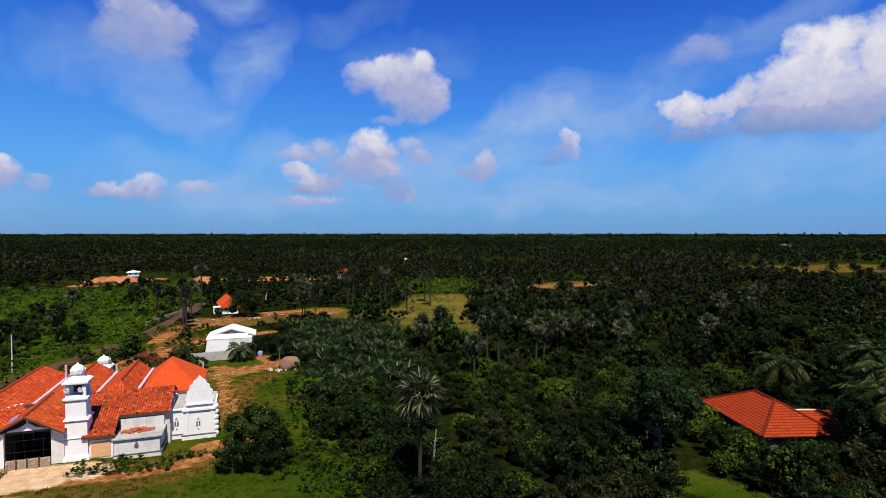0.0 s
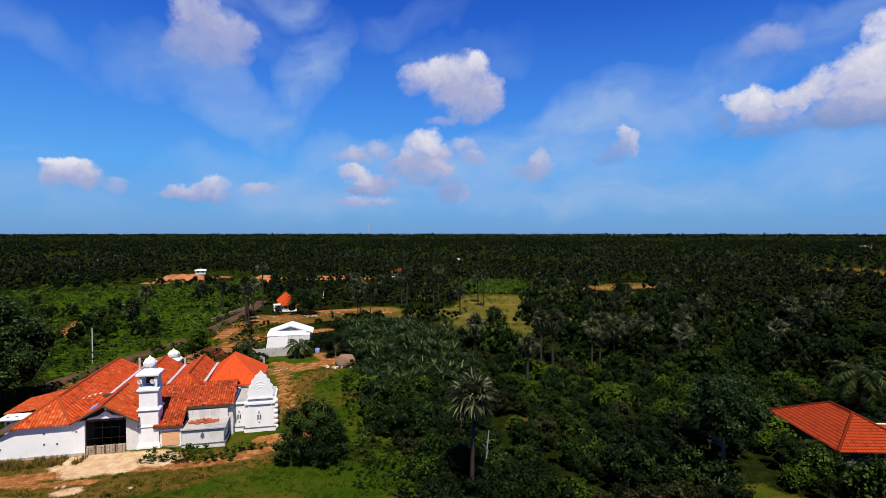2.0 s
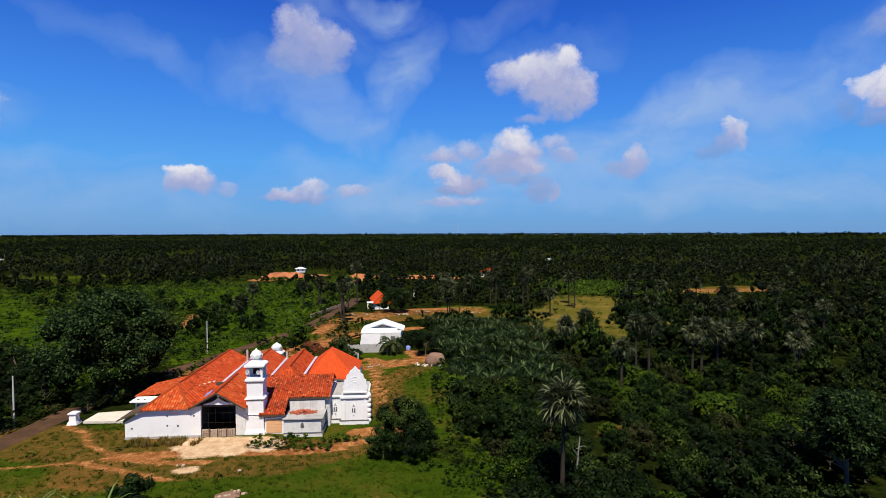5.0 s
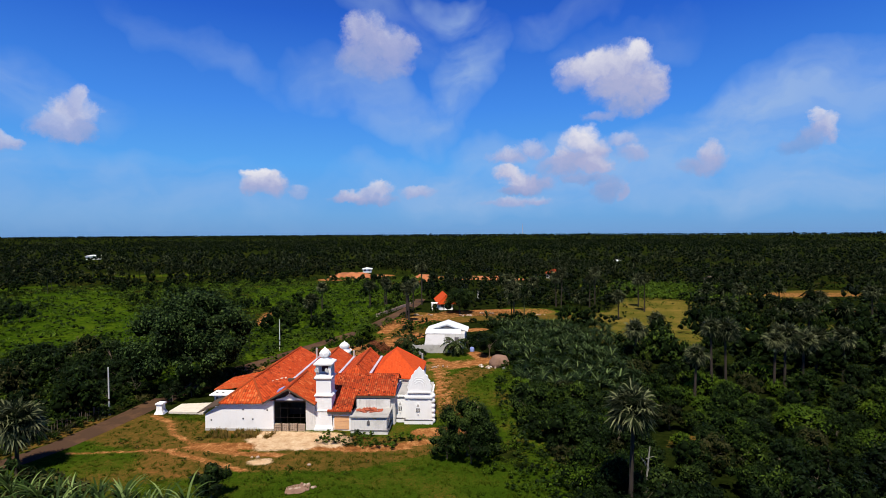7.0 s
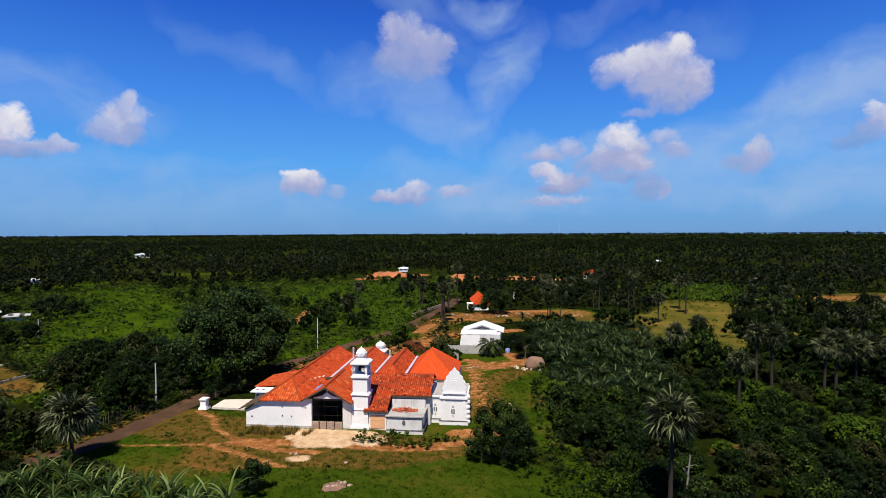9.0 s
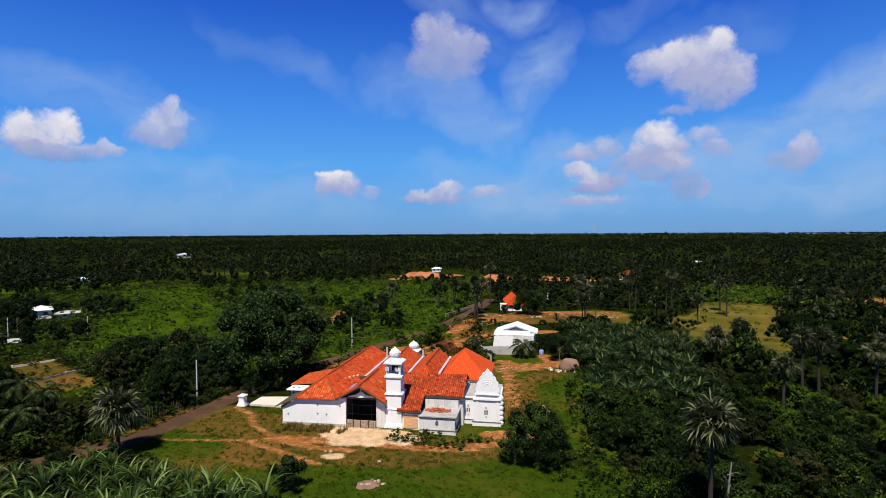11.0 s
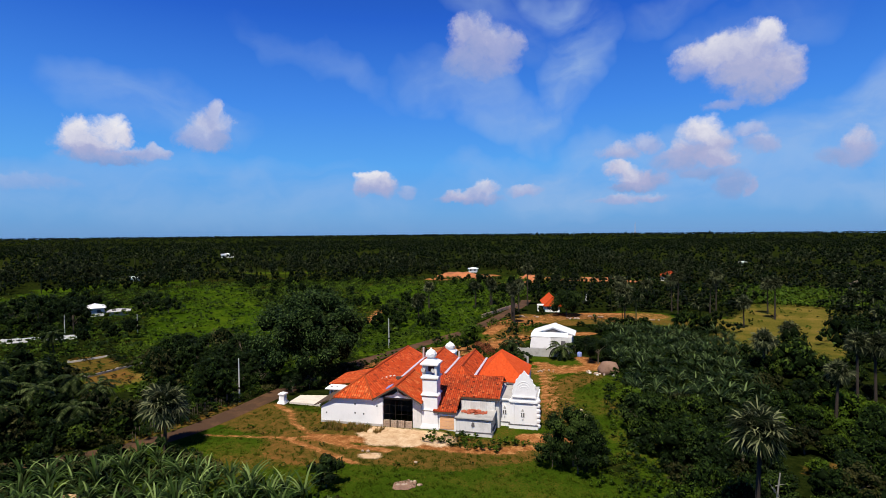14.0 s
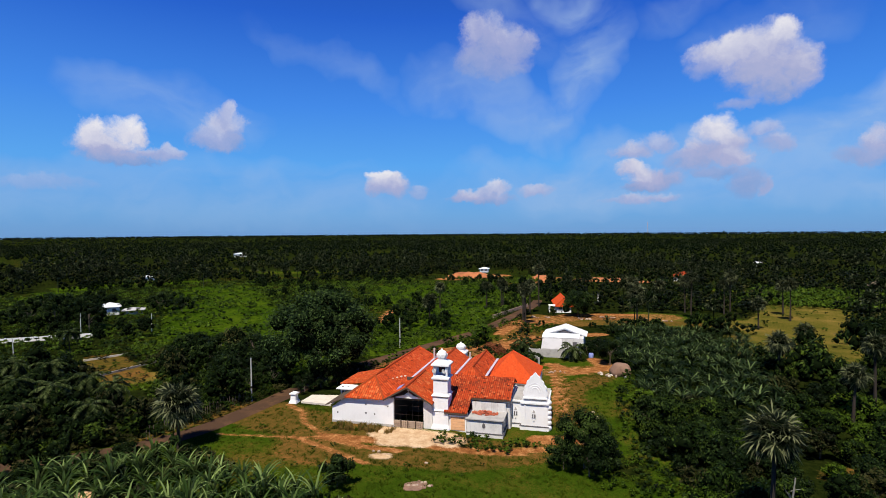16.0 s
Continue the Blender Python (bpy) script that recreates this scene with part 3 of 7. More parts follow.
def slope(bm, pts, thick=0.12, sag=0.0):
    """One roof slope through 3 or 4 points, thick downwards, with uv in metres along the eave and up the slope."""
    uvl = bm.loops.layers.uv.verify()
    ps = [Vector(p) for p in pts]
    n = (ps[1] - ps[0]).cross(ps[2] - ps[0])
    if n.z < 0:
        ps.reverse()
        n = -n
    n.normalize()
    along = Vector((0, 0, 1)).cross(n)
    along = along.normalized() if along.length > 1e-4 else Vector((1, 0, 0))
    up = n.cross(along)
    top, low = [bm.verts.new(p) for p in ps], [bm.verts.new(p - Vector((0, 0, thick))) for p in ps]
    faces = [bm.faces.new(top), bm.faces.new(low[::-1])]
    for i in range(len(ps)):
        j = (i + 1) % len(ps)
        faces.append(bm.faces.new((top[j], top[i], low[i], low[j])))
    for f in faces:
        for lp in f.loops:
            lp[uvl].uv = (lp.vert.co.dot(along), lp.vert.co.dot(up))
    return bm


def ridge(parent, a, b, mat, r=0.13, label=""):
    return part("ridge_cap", tube(bmesh.new(), [a, b], [r, r], 6), mat, parent, label)


def roof(parent, faces, mat, label="", name="roof"):
    bm = bmesh.new()
    for f in faces:
        slope(bm, f)
    return part(name, bm, mat, parent, label)

# ---- ground, road ----
MOSQUE = pose(-50.0, 48.71, 0, 0, 0, 19.5)     # u along the front, v into the plot
MU, MV = Vector((math.cos(radians(19.5)), math.sin(radians(19.5)))), Vector((-math.sin(radians(19.5)), math.cos(radians(19.5))))


def plot(x, y):
    """Plan coordinates of a place along the mosque's front and into its plot (numbers or arrays)."""
    dx, dy = x + 50.0, y - 48.71
    return dx * MU.x + dy * MU.y, dx * MV.x + dy * MV.y


ROAD = [(-82, 0), (-70, 18), (-61.6, 30.5), (-61.2, 39), (-63.2, 48.5), (-66.2, 62), (-67.0, 76), (-66.6, 90), (-65.6, 113), (-70, 140), (-73.5, 160), (-78, 174)]
PATHS = [  # trodden soil: points, half width
    ([(-60.4, 50.4), (-56.5, 49.3), (-52.6, 46.5), (-49.3, 45.3), (-46.9, 44.5)], 0.45), ([(-46.9, 44.5), (-41.3, 44.7), (-37, 46)], 0.6),
    ([(-58.5, 38.1), (-53.0, 40.8), (-47, 44.3)], 0.3),
    ([(-47, 44.6), (-43.6, 45.9), (-40.2, 47.8)], 1.2), ([(-50, 42.6), (-45, 42.2), (-38, 41.6)], 0.5),
    ([(-38.2, 91), (-33, 88), (-29, 94), (-33, 99)], 1.6),
    ([(-36.5, 88), (-33, 80), (-29.5, 72)], 0.5),
    ([(-26, 58), (-22, 60.5)], 1.5),
    ([(-34, 49), (-27, 53.5), (-24, 56)], 0.8),
    ([(-64, 130), (-57, 134)], 1.8),
    ([(-152, 232), (-142, 262)], 8.0), ([(-108, 236), (-110, 262)], 6.0), ([(-95, 256), (-60, 266)], 5.0),
    ([(-50, 153), (-42, 157)], 2.2),
    ([(-60, 112), (-62, 122)], 1.6), ([(-60, 92), (-53, 99), (-51, 112)], 2.4), ([(-57, 82), (-51, 84)], 2.0), ([(-46, 118), (-40, 124)], 2.0),
    ([(-94, 110), (-99, 116), (-107, 129)], 1.1), ([(-38, 48.2), (-31, 50.6), (-26, 53.5)], 0.9), ([(-63.6, 62), (-63.9, 76), (-63.3, 92)], 0.8),
    
]
SANDS = [([(-41.6, 49.4), (-34.4, 51.6)], 2.3), ([(-40.0, 47.6), (-36.4, 49.2)], 1.5), ([(-38.2, 43.6), (-37.4, 44.1)], 0.85), ([(-145, 258), (-140, 262)], 2.0), ([(-118, 256), (-110, 257)], 3.0)]
LAWNS = [  # open grass: points, half width
    ([(-58, 36), (-50, 42), (-40, 40), (-28, 44), (-18, 48), (-12, 44)], 6.5),
    ([(-60, 46), (-52, 50)], 4.0), ([(-22, 60), (-25, 72), (-28, 84)], 4.6),
    ([(-2, 126), (-1, 192)], 12.0), ([(-40, 160), (0, 162), (30, 142)], 4.5), ([(-50, 138), (-20, 150)], 4.0),
    ([(-90, 44), (-112, 48)], 4.5), ([(23.5, 49), (27, 44)], 2.6), ([(40, 228), (62, 244)], 10.0), ([(215, 340), (290, 350)], 34.0), ([(10, 232), (-30, 240)], 6.0), ([(-300, 190), (-220, 260)], 9.0),
]
FIELDS = [  # green ground with low scrub on it
    ([(-108, 72), (-225, 146)], 20.0), ([(-95, 120), (-150, 190), (-120, 235)], 30.0), ([(-90, 100), (-95, 150)], 14.0), ([(-230, 200), (-330, 220)], 12.0),
]
MEADOWS = [  # smooth bright pasture
    ([(-112, 78), (-150, 100), (-215, 140)], 17.0), ([(-240, 84), (-275, 112), (-262, 160)], 9.0), ([(-120, 150), (-150, 190)], 12.0),
    ([(-76, 92), (-88, 130), (-105, 170), (-132, 215)], 15.0), ([(-80, 70), (-92, 90)], 10.0),
]
THIN = [  # worn turf, soil showing through
    ([(-94, 45), (-114, 50)], 3.6), ([(-64.6, 31), (-64.0, 39), (-66.0, 48)], 0.8),
    ([(-56.5, 43.5), (-52.5, 44.5), (-50.5, 43.0)], 2.6), ([(-45.5, 42.6), (-40.5, 42.4)], 1.5),
    ([(3, 64), (4, 66)], 1.6), ([(-60, 46), (-50, 46), (-45, 42)], 4.8), ([(-36, 51.2), (-24, 55.8)], 1.8), ([(-46, 47.5), (-40, 49), (-32, 50)], 3.2), ([(-42, 42.5), (-30, 47), (-22, 57)], 2.4), ([(-25, 66), (-30, 78), (-28, 88)], 2.4), ([(-57, 86), (-52, 100), (-56, 118)], 5.0), ([(-46, 140), (-22, 152)], 4.0), ([(-64, 140), (-50, 136)], 5.0), ([(40, 226), (62, 244)], 9.0), ([(215, 340), (290, 350)], 34.0),
]
TILLED = [([(4.2, 65), (5.8, 66)], 1.8), ([(40, 228), (62, 236)], 7.0), ([(-63, 122), (-57, 140)], 6.0), ([(-54, 146), (-34, 158)], 6.5), ([(-54, 88), (-53, 112)], 4.0), ([(-36, 86), (-28, 95)], 3.0), ([(-35, 86), (-31, 78), (-27, 68)], 1.6)]   # dug red soil
STRAW = [  # yellow dry grass
    ([(-3, 126), (-1, 192)], 12.0), ([(12, 146), (40, 156)], 4.0), ([(-36, 148), (-14, 156)], 7.0), ([(-58, 47), (-53, 45)], 1.5), ([(-92, 46), (-108, 46)], 3.5), ([(22, 205), (34, 215)], 6.0),
]
CLEARED = [  # no trees here, so that what lies behind can be seen
    ([(-3, 122), (-1, 236)], 11.0), ([(12, 140), (40, 150)], 4.0), ([(38, 150), (53, 205)], 7.5), ([(38, 200), (44, 247)], 7.0), ([(48, 205), (64, 247)], 7.0), ([(205, 280), (240, 385)], 26.0), ([(255, 275), (305, 375)], 26.0), ([(-152, 215), (-140, 262), (-100, 240), (-84, 250)], 9.0), ([(-56, 146), (-16, 158)], 8.0), ([(-28, 396), (-28, 404)], 6.0), ([(-46, 138), (-18, 146)], 8.0), ([(-40, 152), (-20, 168)], 7.0), ([(-245, 84), (-300, 112)], 8.0), ([(-104, 214), (-102, 245), (-78, 256)], 8.0), ([(-88, 232), (-66, 262)], 5.0), ([(-150, 212), (-158, 280)], 6.0), ([(-49, 268), (-49, 277)], 5.0), ([(-280, 142), (-289, 149)], 5.0), ([(-470, 333), (-489, 347)], 6.0), ([(520, 818), (538, 845)], 10.0), ([(-66, 146), (-60, 162)], 5.0), ([(-50, 126), (-63, 152)], 4.5), ([(-90, 44), (-112, 48)], 5.0), ([(-94, 108), (-107, 130)], 2.5), ([(-80, 39), (-112, 49)], 5.0), ([(3, 62), (3, 66)], 2.5),
]
YARD = [([(-60, 26), (-46, 31), (-30, 34), (-6, 40)], 7.0), ([(-50, 118), (-58, 104)], 8.0), ([(-60, 84), (-50, 88)], 7.0), ([(-52, 44), (-34, 50), (-24, 60), (-27, 74), (-32, 88), (-44, 92)], 9.0), ([(-52, 66), (-52, 92)], 8.0), ([(-4, 46), (-14, 66)], 4.0)]


def gap(px, py, pts):
    """Distance from places (arrays) to a line of points."""
    best = np.full(np.shape(px), 1e9)
    for (ax, ay), (bx, by) in zip(pts, pts[1:]):
        dx, dy = bx - ax, by - ay
        k = np.clip(((px - ax) * dx + (py - ay) * dy) / (dx * dx + dy * dy), 0, 1)
        best = np.minimum(best, np.hypot(px - ax - k * dx, py - ay - k * dy))
    return best


def weight(px, py, rows):
    w = np.zeros(np.shape(px))
    for pts, half_w in rows:
        w = np.maximum(w, np.clip(0.5 + (half_w - gap(px, py, pts)) / (0.6 + 0.35 * half_w), 0, 1))
    return w


def ground_z(x, y):
    u, v = plot(x, y)
    dip = np.clip((u - 15) / 5, 0, 1) * np.clip((40 - u) / 10, 0, 1) * np.clip((v + 12) / 8, 0, 1) * np.clip((24 - v) / 10, 0, 1)
    return -0.35 * dip


def ground():
    far = [k * k * 1.0 for k in range(1, 64)]
    def lines(steps):
        out = []
        for a, b, step in steps:
            out += list(np.arange(a, b, step))
        return out
    xs = np.array([-210 - f for f in far[::-1]] + lines([(-210, -66, 2.0), (-66, -14, 0.65), (-14, 170, 2.0)]) + [170 + f for f in far])
    ys = np.array([-f - 10 for f in far[:30][::-1]] + lines([(-10, 28, 2.0), (28, 66, 0.65), (66, 160, 1.2), (160, 280, 2.0)]) + [280 + f for f in far[:62]])
    gx, gy = np.meshgrid(xs, ys)
    nx, ny = len(xs), len(ys)
    co = np.stack([gx, gy, ground_z(gx, gy)], -1).reshape(-1, 3)
    i = (np.arange(ny - 1)[:, None] * nx + np.arange(nx - 1)[None]).ravel()
    quads = np.stack([i, i + 1, i + 1 + nx, i + nx], -1)
    me = bpy.data.meshes.new("ground")
    me.from_pydata(co.tolist(), [], quads.tolist())
    cover = np.ones((nx * ny, 4), np.float32)
    fx, fy = co[:, 0], co[:, 1]
    cover[:, 0], cover[:, 1], cover[:, 2], cover[:, 3] = np.maximum(weight(fx, fy, PATHS), 0.62 * weight(fx, fy, TILLED)), np.maximum(np.maximum(weight(fx, fy, LAWNS), weight(fx, fy, YARD)), 0.55 * weight(fx, fy, FIELDS)), weight(fx, fy, SANDS), weight(fx, fy, STRAW)
    far_out = np.hypot(fx, fy) > 240
    d, a = np.hypot(fx[far_out], fy[far_out]), np.arctan2(-fx[far_out], fy[far_out])
    belts = np.array([noise.noise((p * 5.0, math.log(q) * 9.0, 7.0)) for p, q in zip(a, d)])
    cover[far_out, 1] = np.maximum(cover[far_out, 1], np.clip(0.18 - 2.0 * belts, 0, 0.42))
    layer = me.color_attributes.new("cover", "FLOAT_COLOR", "POINT")
    layer.data.foreach_set("color", cover.ravel())
    turf = me.attributes.new("worn_turf", "FLOAT", "POINT")
    turf.data.foreach_set("value", weight(fx, fy, THIN).astype(np.float32))
    grassland = me.attributes.new("meadow", "FLOAT", "POINT")
    grassland.data.foreach_set("value", weight(fx, fy, MEADOWS).astype(np.float32))
    me.materials.append(M_GROUND)
    return tagged(new("ground", me), "flat tropical plain of dark scrub soil, grass and trodden orange earth", "ground", kind="structure")


ground()


def strip(name, pts, half_w, z, mat, label):
    """A band along a line of points, with slightly wandering edges."""
    dense = []
    for (ax, ay), (bx, by) in zip(pts, pts[1:]):
        n = max(2, int(math.hypot(bx - ax, by - ay) / 2))
        dense += [(ax + (bx - ax) * k / n, ay + (by - ay) * k / n) for k in range(n)]
    dense.append(pts[-1])
    arr = np.array(dense)
    for _ in range(6):
        arr[1:-1] = (arr[:-2] + 2 * arr[1:-1] + arr[2:]) / 4
    bm = bmesh.new()
    rows = []
    for k, (x, y) in enumerate(arr):
        d = arr[min(k + 1, len(arr) - 1)] - arr[max(k - 1, 0)]
        d = d / np.hypot(*d)
        w = [half_w + 0.35 * noise.noise((k * 0.31, s, 2.0)) for s in (0.0, 9.0)]
        z0 = z + float(ground_z(x, y))
        rows.append([bm.verts.new((x - d[1] * o, y + d[0] * o, z0 + c)) for o, c in ((w[0], 0.0), (w[0] * 0.4, 0.04), (-w[1] * 0.4, 0.04), (-w[1], 0.0))])
    for a, b in zip(rows, rows[1:]):
        for i in range(3):
            bm.faces.new((a[i + 1], a[i], b[i], b[i + 1]))
    return tagged(part(name, bm, mat), label, "road", kind="structure")


strip("road", ROAD, 1.65, 0.015, M_ROAD, "narrow dusty brown tarred lane between scrub and hedges")

# ---- the mosque under repair ----
mosque = thing("mosque", "whitewashed mosque hall with several orange clay tile roofs", "mosque", MOSQUE)
WALL_L = [(0, -0.1), (8.25, -0.1), (8.25, 3.55), (2.2, 3.4), (0, 1.95)]
part("wall", prism(bmesh.new(), WALL_L, 0.0, 0.35), M_WHITE, mosque, "white front wall with small vent holes")
part("plinth", cube(-0.03, 8.25, -0.05, 0.0, -0.1, 0.28), M_CONCRETE, mosque)
for u, z in ((0.75, 1.25), (4.6, 2.55), (4.6, 1.45), (5.75, 1.4), (7.5, 2.5)):
    part("vent", cube(u - 0.09, u + 0.09, -0.03, 0.05, z - 0.09, z + 0.09), M_DARK_LINE, mosque)
part("wall", cube(0, 0.35, 0.35, 20.4, -0.1, 1.95), M_WHITE, mosque)
part("wall", cube(12.0, 13.1, 0.35, 0.7, -0.1, 3.4), M_STAINED, mosque, "patchy grey-white wall beside the gate")
# Inner walls carry the gate's shade in their colour.
part("wall", cube(8.0, 8.25, 0.35, 6.0, -0.1, 3.5), M_INTERIOR, mosque)
part("wall", cube(12.0, 12.25, 0.7, 6.0, -0.1, 3.4), M_INTERIOR, mosque)
part("wall", cube(8.0, 12.25, 6.0, 6.3, -0.1, 4.6), M_INTERIOR, mosque)
part("wall", cube(2.6, 24.8, 20.1, 20.4, -0.1, 3.4), M_WHITE, mosque)
part("wall", cube(15.1, 15.3, 2.5, 3.5, -0.2, 3.2), M_STAINED, mosque)
part("wall", cube(24.5, 24.85, 10.5, 20.1, -0.5, 3.5), M_WHITE, mosque)
part("wall", cube(17.3, 24.5, 10.5, 10.8, -0.5, 3.45), M_STAINED, mosque)
part("wall", cube(17.3, 22.2, 3.5, 3.8, -0.5, 3.3), M_STAINED, mosque, "grey plaster wall under the old eave")
part("wall", cube(15.1, 17.4, 0.75, 1.05, -0.2, 2.4), M_STAINED, mosque)
part("wall", cube(22.0, 22.25, 3.8, 10.5, -0.5, 3.3), M_STAINED, mosque)

# gate: dark opening with an iron grille, a low rubble wall and a white pediment
gate = part("gate", cube(8.25, 12.0, 0.30, 0.42, 3.35, 3.62), M_TIMBER, mosque, "tall dark gate opening with iron bars")
for k in range(4):
    u = 8.95 + k * 0.8
    part("bar", cube(u - 0.013, u + 0.013, 0.43, 0.46, 0.0, 3.4), M_IRON, gate)
for z in (1.5, 2.6):
    part("rail", cube(8.25, 12.0, 0.42, 0.47, z - 0.014, z + 0.014), M_IRON, gate)
rnd = random.Random(4)
for k in range(15):
    u = 8.3 + k * 0.245
    for row in range(4):
        h = 0.21
        part("stone", cube(u + 0.01, u + 0.235, 0.02 + rnd.uniform(-0.03, 0.03), 0.28, row * h, (row + 1) * h - 0.02 + rnd.uniform(-0.01, 0.02), bevel=0.02), M_STONE, gate)
for u in (9.2, 10.1, 11.1):
    part("post", cube(u - 0.05, u + 0.05, -0.08, 0.02, 0.0, 1.0), M_TIMBER, gate)
part("pediment", prism(bmesh.new(), [(8.45, 3.62), (11.8, 3.62), (11.75, 3.72), (10.75, 3.98), (10.32, 4.32), (9.98, 4.32), (9.55, 3.98), (8.5, 3.72)], 0.15, 0.35), M_WHITE, gate, "white plaster pediment")
part("finial", lathe(bmesh.new(), 10.15, 0.2, [(0.06, 4.2), (0.10, 4.35), (0.05, 4.5), (0.12, 4.62), (0.02, 4.85)], 10), M_WHITE, gate)
part("gable", prism(bmesh.new(), [(7.6, 3.55), (12.8, 3.5), (10.15, 5.05)], 0.55, 0.65), M_TIMBER, gate)
part("barge_board", prism(bmesh.new(), [(7.05, 3.28), (10.1, 4.98), (13.3, 3.12), (13.3, 3.3), (10.1, 5.2), (7.05, 3.46)], -0.48, -0.40), M_TIMBER, gate)

# roofs, each its own part
AP, BK = (4.8, 2.8, 5.5), (5.3, 20.6, 5.65)
roof(mosque, [[(1.9, -0.45, 3.42), (7.15, -0.45, 3.5), AP]], M_ROOF_PATCHY, "patched hip end with lichen")
roof(mosque, [[AP, (7.15, -0.45, 3.5), (8.35, 4.0, 4.15)], [AP, (8.35, 4.0, 4.15), (8.35, 20.6, 4.15), BK]], M_ROOF)
roof(mosque, [[AP, (1.9, -0.45, 3.42), (1.5, 20.6, 3.42), BK]], M_ROOF_PATCHY)
roof(mosque, [[(1.7, 6.0, 3.5), (-2.4, 7.4, 2.75), (-2.4, 13.5, 2.75), (1.7, 14.0, 3.5)]], M_ROOF_PATCHY, "patched tile lean-to")
roof(mosque, [[(2.0, -0.40, 3.35), (-0.75, -0.40, 2.28), (-0.75, 5.0, 2.28), (2.0, 5.0, 3.35)]], M_TIMBER, "dark lean-to sheet", "lean_to_roof")
GA, GB = (10.12, -0.45, 5.28), (10.12, 7.6, 5.28)
roof(mosque, [[GA, (7.15, -0.45, 3.5), (8.36, 7.6, 4.2), GB]], M_ROOF)
roof(mosque, [[GA, GB, (13.2, 7.6, 3.5), (13.35, -0.45, 3.35)]], M_ROOF_PATCHY)
for name, u0, ur, u1, zr in (("b", 8.5, 11.3, 13.65, 5.72), ("c", 13.95, 16.3, 17.9, 5.62)):
    roof(mosque, [[(ur, 9.4, zr), (u0, 7.2, 4.2), (u0, 20.3, 4.2), (ur, 20.3, zr)]], M_ROOF)
    roof(mosque, [[(ur, 9.4, zr), (ur, 20.3, zr), (u1, 20.3, 4.2), (u1, 7.2, 4.2)], [(ur, 9.4, zr), (u1, 7.2, 4.2), (u0, 7.2, 4.2)]], M_ROOF)
    ridge(mosque, (ur, 9.4, zr), (ur, 20.3, zr), M_ROOF)
    part("gable", prism(bmesh.new(), [(u0, 4.0), (u1, 4.0), (ur, zr - 0.12)], 20.0, 20.2), M_WHITE, mosque)
RD, RE = (20.6, 17.2, 6.12), (20.65, 18.8, 6.12)
roof(mosque, [[RD, (24.95, 10.1, 3.5), (18.2, 10.1, 3.9)], [RD, RE, (24.95, 20.4, 3.5), (24.95, 10.1, 3.5)], [RD, (18.2, 10.1, 3.9), (18.2, 20.4, 4.2), RE], [RE, (18.2, 20.4, 4.2), (24.95, 20.4, 3.5)]], M_ROOF_NEW, "smooth new orange hipped roof")
for u in (8.42, 13.8, 18.05):
    part("gutter", cube(u - 0.17, u + 0.17, 6.9, 20.5, 4.1, 4.34), M_GUTTER, mosque, "pale concrete valley gutter")


def fz(v):
    return 2.42 + 0.395 * (v - 0.3)


roof(mosque, [[(14.6, 0.2, fz(0.2)), (17.5, 0.2, fz(0.2)), (17.5, 7.1, fz(7.1)), (14.6, 7.1, fz(7.1))], [(17.5, 3.0, fz(3.0)), (22.35, 3.0, fz(3.0)), (22.35, 7.1, fz(7.1)), (17.5, 7.1, fz(7.1))], [(12.9, 2.6, fz(2.6)), (14.6, 2.6, fz(2.6)), (14.6, 7.1, fz(7.1)), (12.9, 7.1, fz(7.1))]], M_ROOF_OLD, "old mottled dark orange tile roof")
roof(mosque, [[(12.9, 7.1, fz(7.1)), (22.35, 7.1, fz(7.1)), (22.35, 9.4, 4.0), (12.9, 9.4, 4.0)]], M_ROOF_OLD)
part("eave_board", cube(14.6, 17.5, 0.22, 0.27, 2.05, 2.28), M_TIMBER, mosque)
part("eave_board", cube(17.5, 22.35, 3.02, 3.07, 3.1, 3.36), M_TIMBER, mosque)
ridge(mosque, GA, GB, M_ROOF)
ridge(mosque, AP, BK, M_ROOF)
ridge(mosque, AP, (1.9, -0.45, 3.42), M_ROOF_PATCHY)
ridge(mosque, AP, (7.15, -0.45, 3.5), M_ROOF_PATCHY)
for k, (u, v, z) in enumerate(((6.6, 4.3, 4.72), (6.9, 5.2, 4.65), (7.2, 6.1, 4.6), (7.5, 6.8, 4.5))):
    part("mortar_patch", cube(u - 0.12, u + 0.12, v - 0.2, v + 0.2, z - 0.05, z + 0.09, bevel=0.03), M_PALE_CONCRETE, mosque)
roof(mosque, [[(8.0, 1.9, 4.14), (8.75, 1.9, 4.56), (8.75, 2.9, 4.60), (8.0, 2.9, 4.24)]], M_TARP, "pale blue tarpaulin patch", "tarpaulin")

for u, v, top in ((8.35, 18.6, 5.9), (13.75, 20.0, 5.2)):
    part("roof_post", cube(u - 0.13, u + 0.13, v - 0.13, v + 0.13, 4.2, top, bevel=0.02), M_CONCRETE, mosque, "bare concrete post rising from the gutter")

# boarded doorway beside the minaret
door = part("doorway", cube(15.2, 17.3, 0.62, 0.75, -0.15, 1.82), M_WHITE, mosque, "doorway closed with peach boards")
for k in range(5):
    part("board", cube(15.35, 17.1, 0.56, 0.62, 0.05 + k * 0.32, 0.35 + k * 0.32, bevel=0.01), M_BOARD, door)
part("lintel", cube(15.2, 17.3, 0.50, 0.75, 1.70, 1.86), M_WHITE, door)

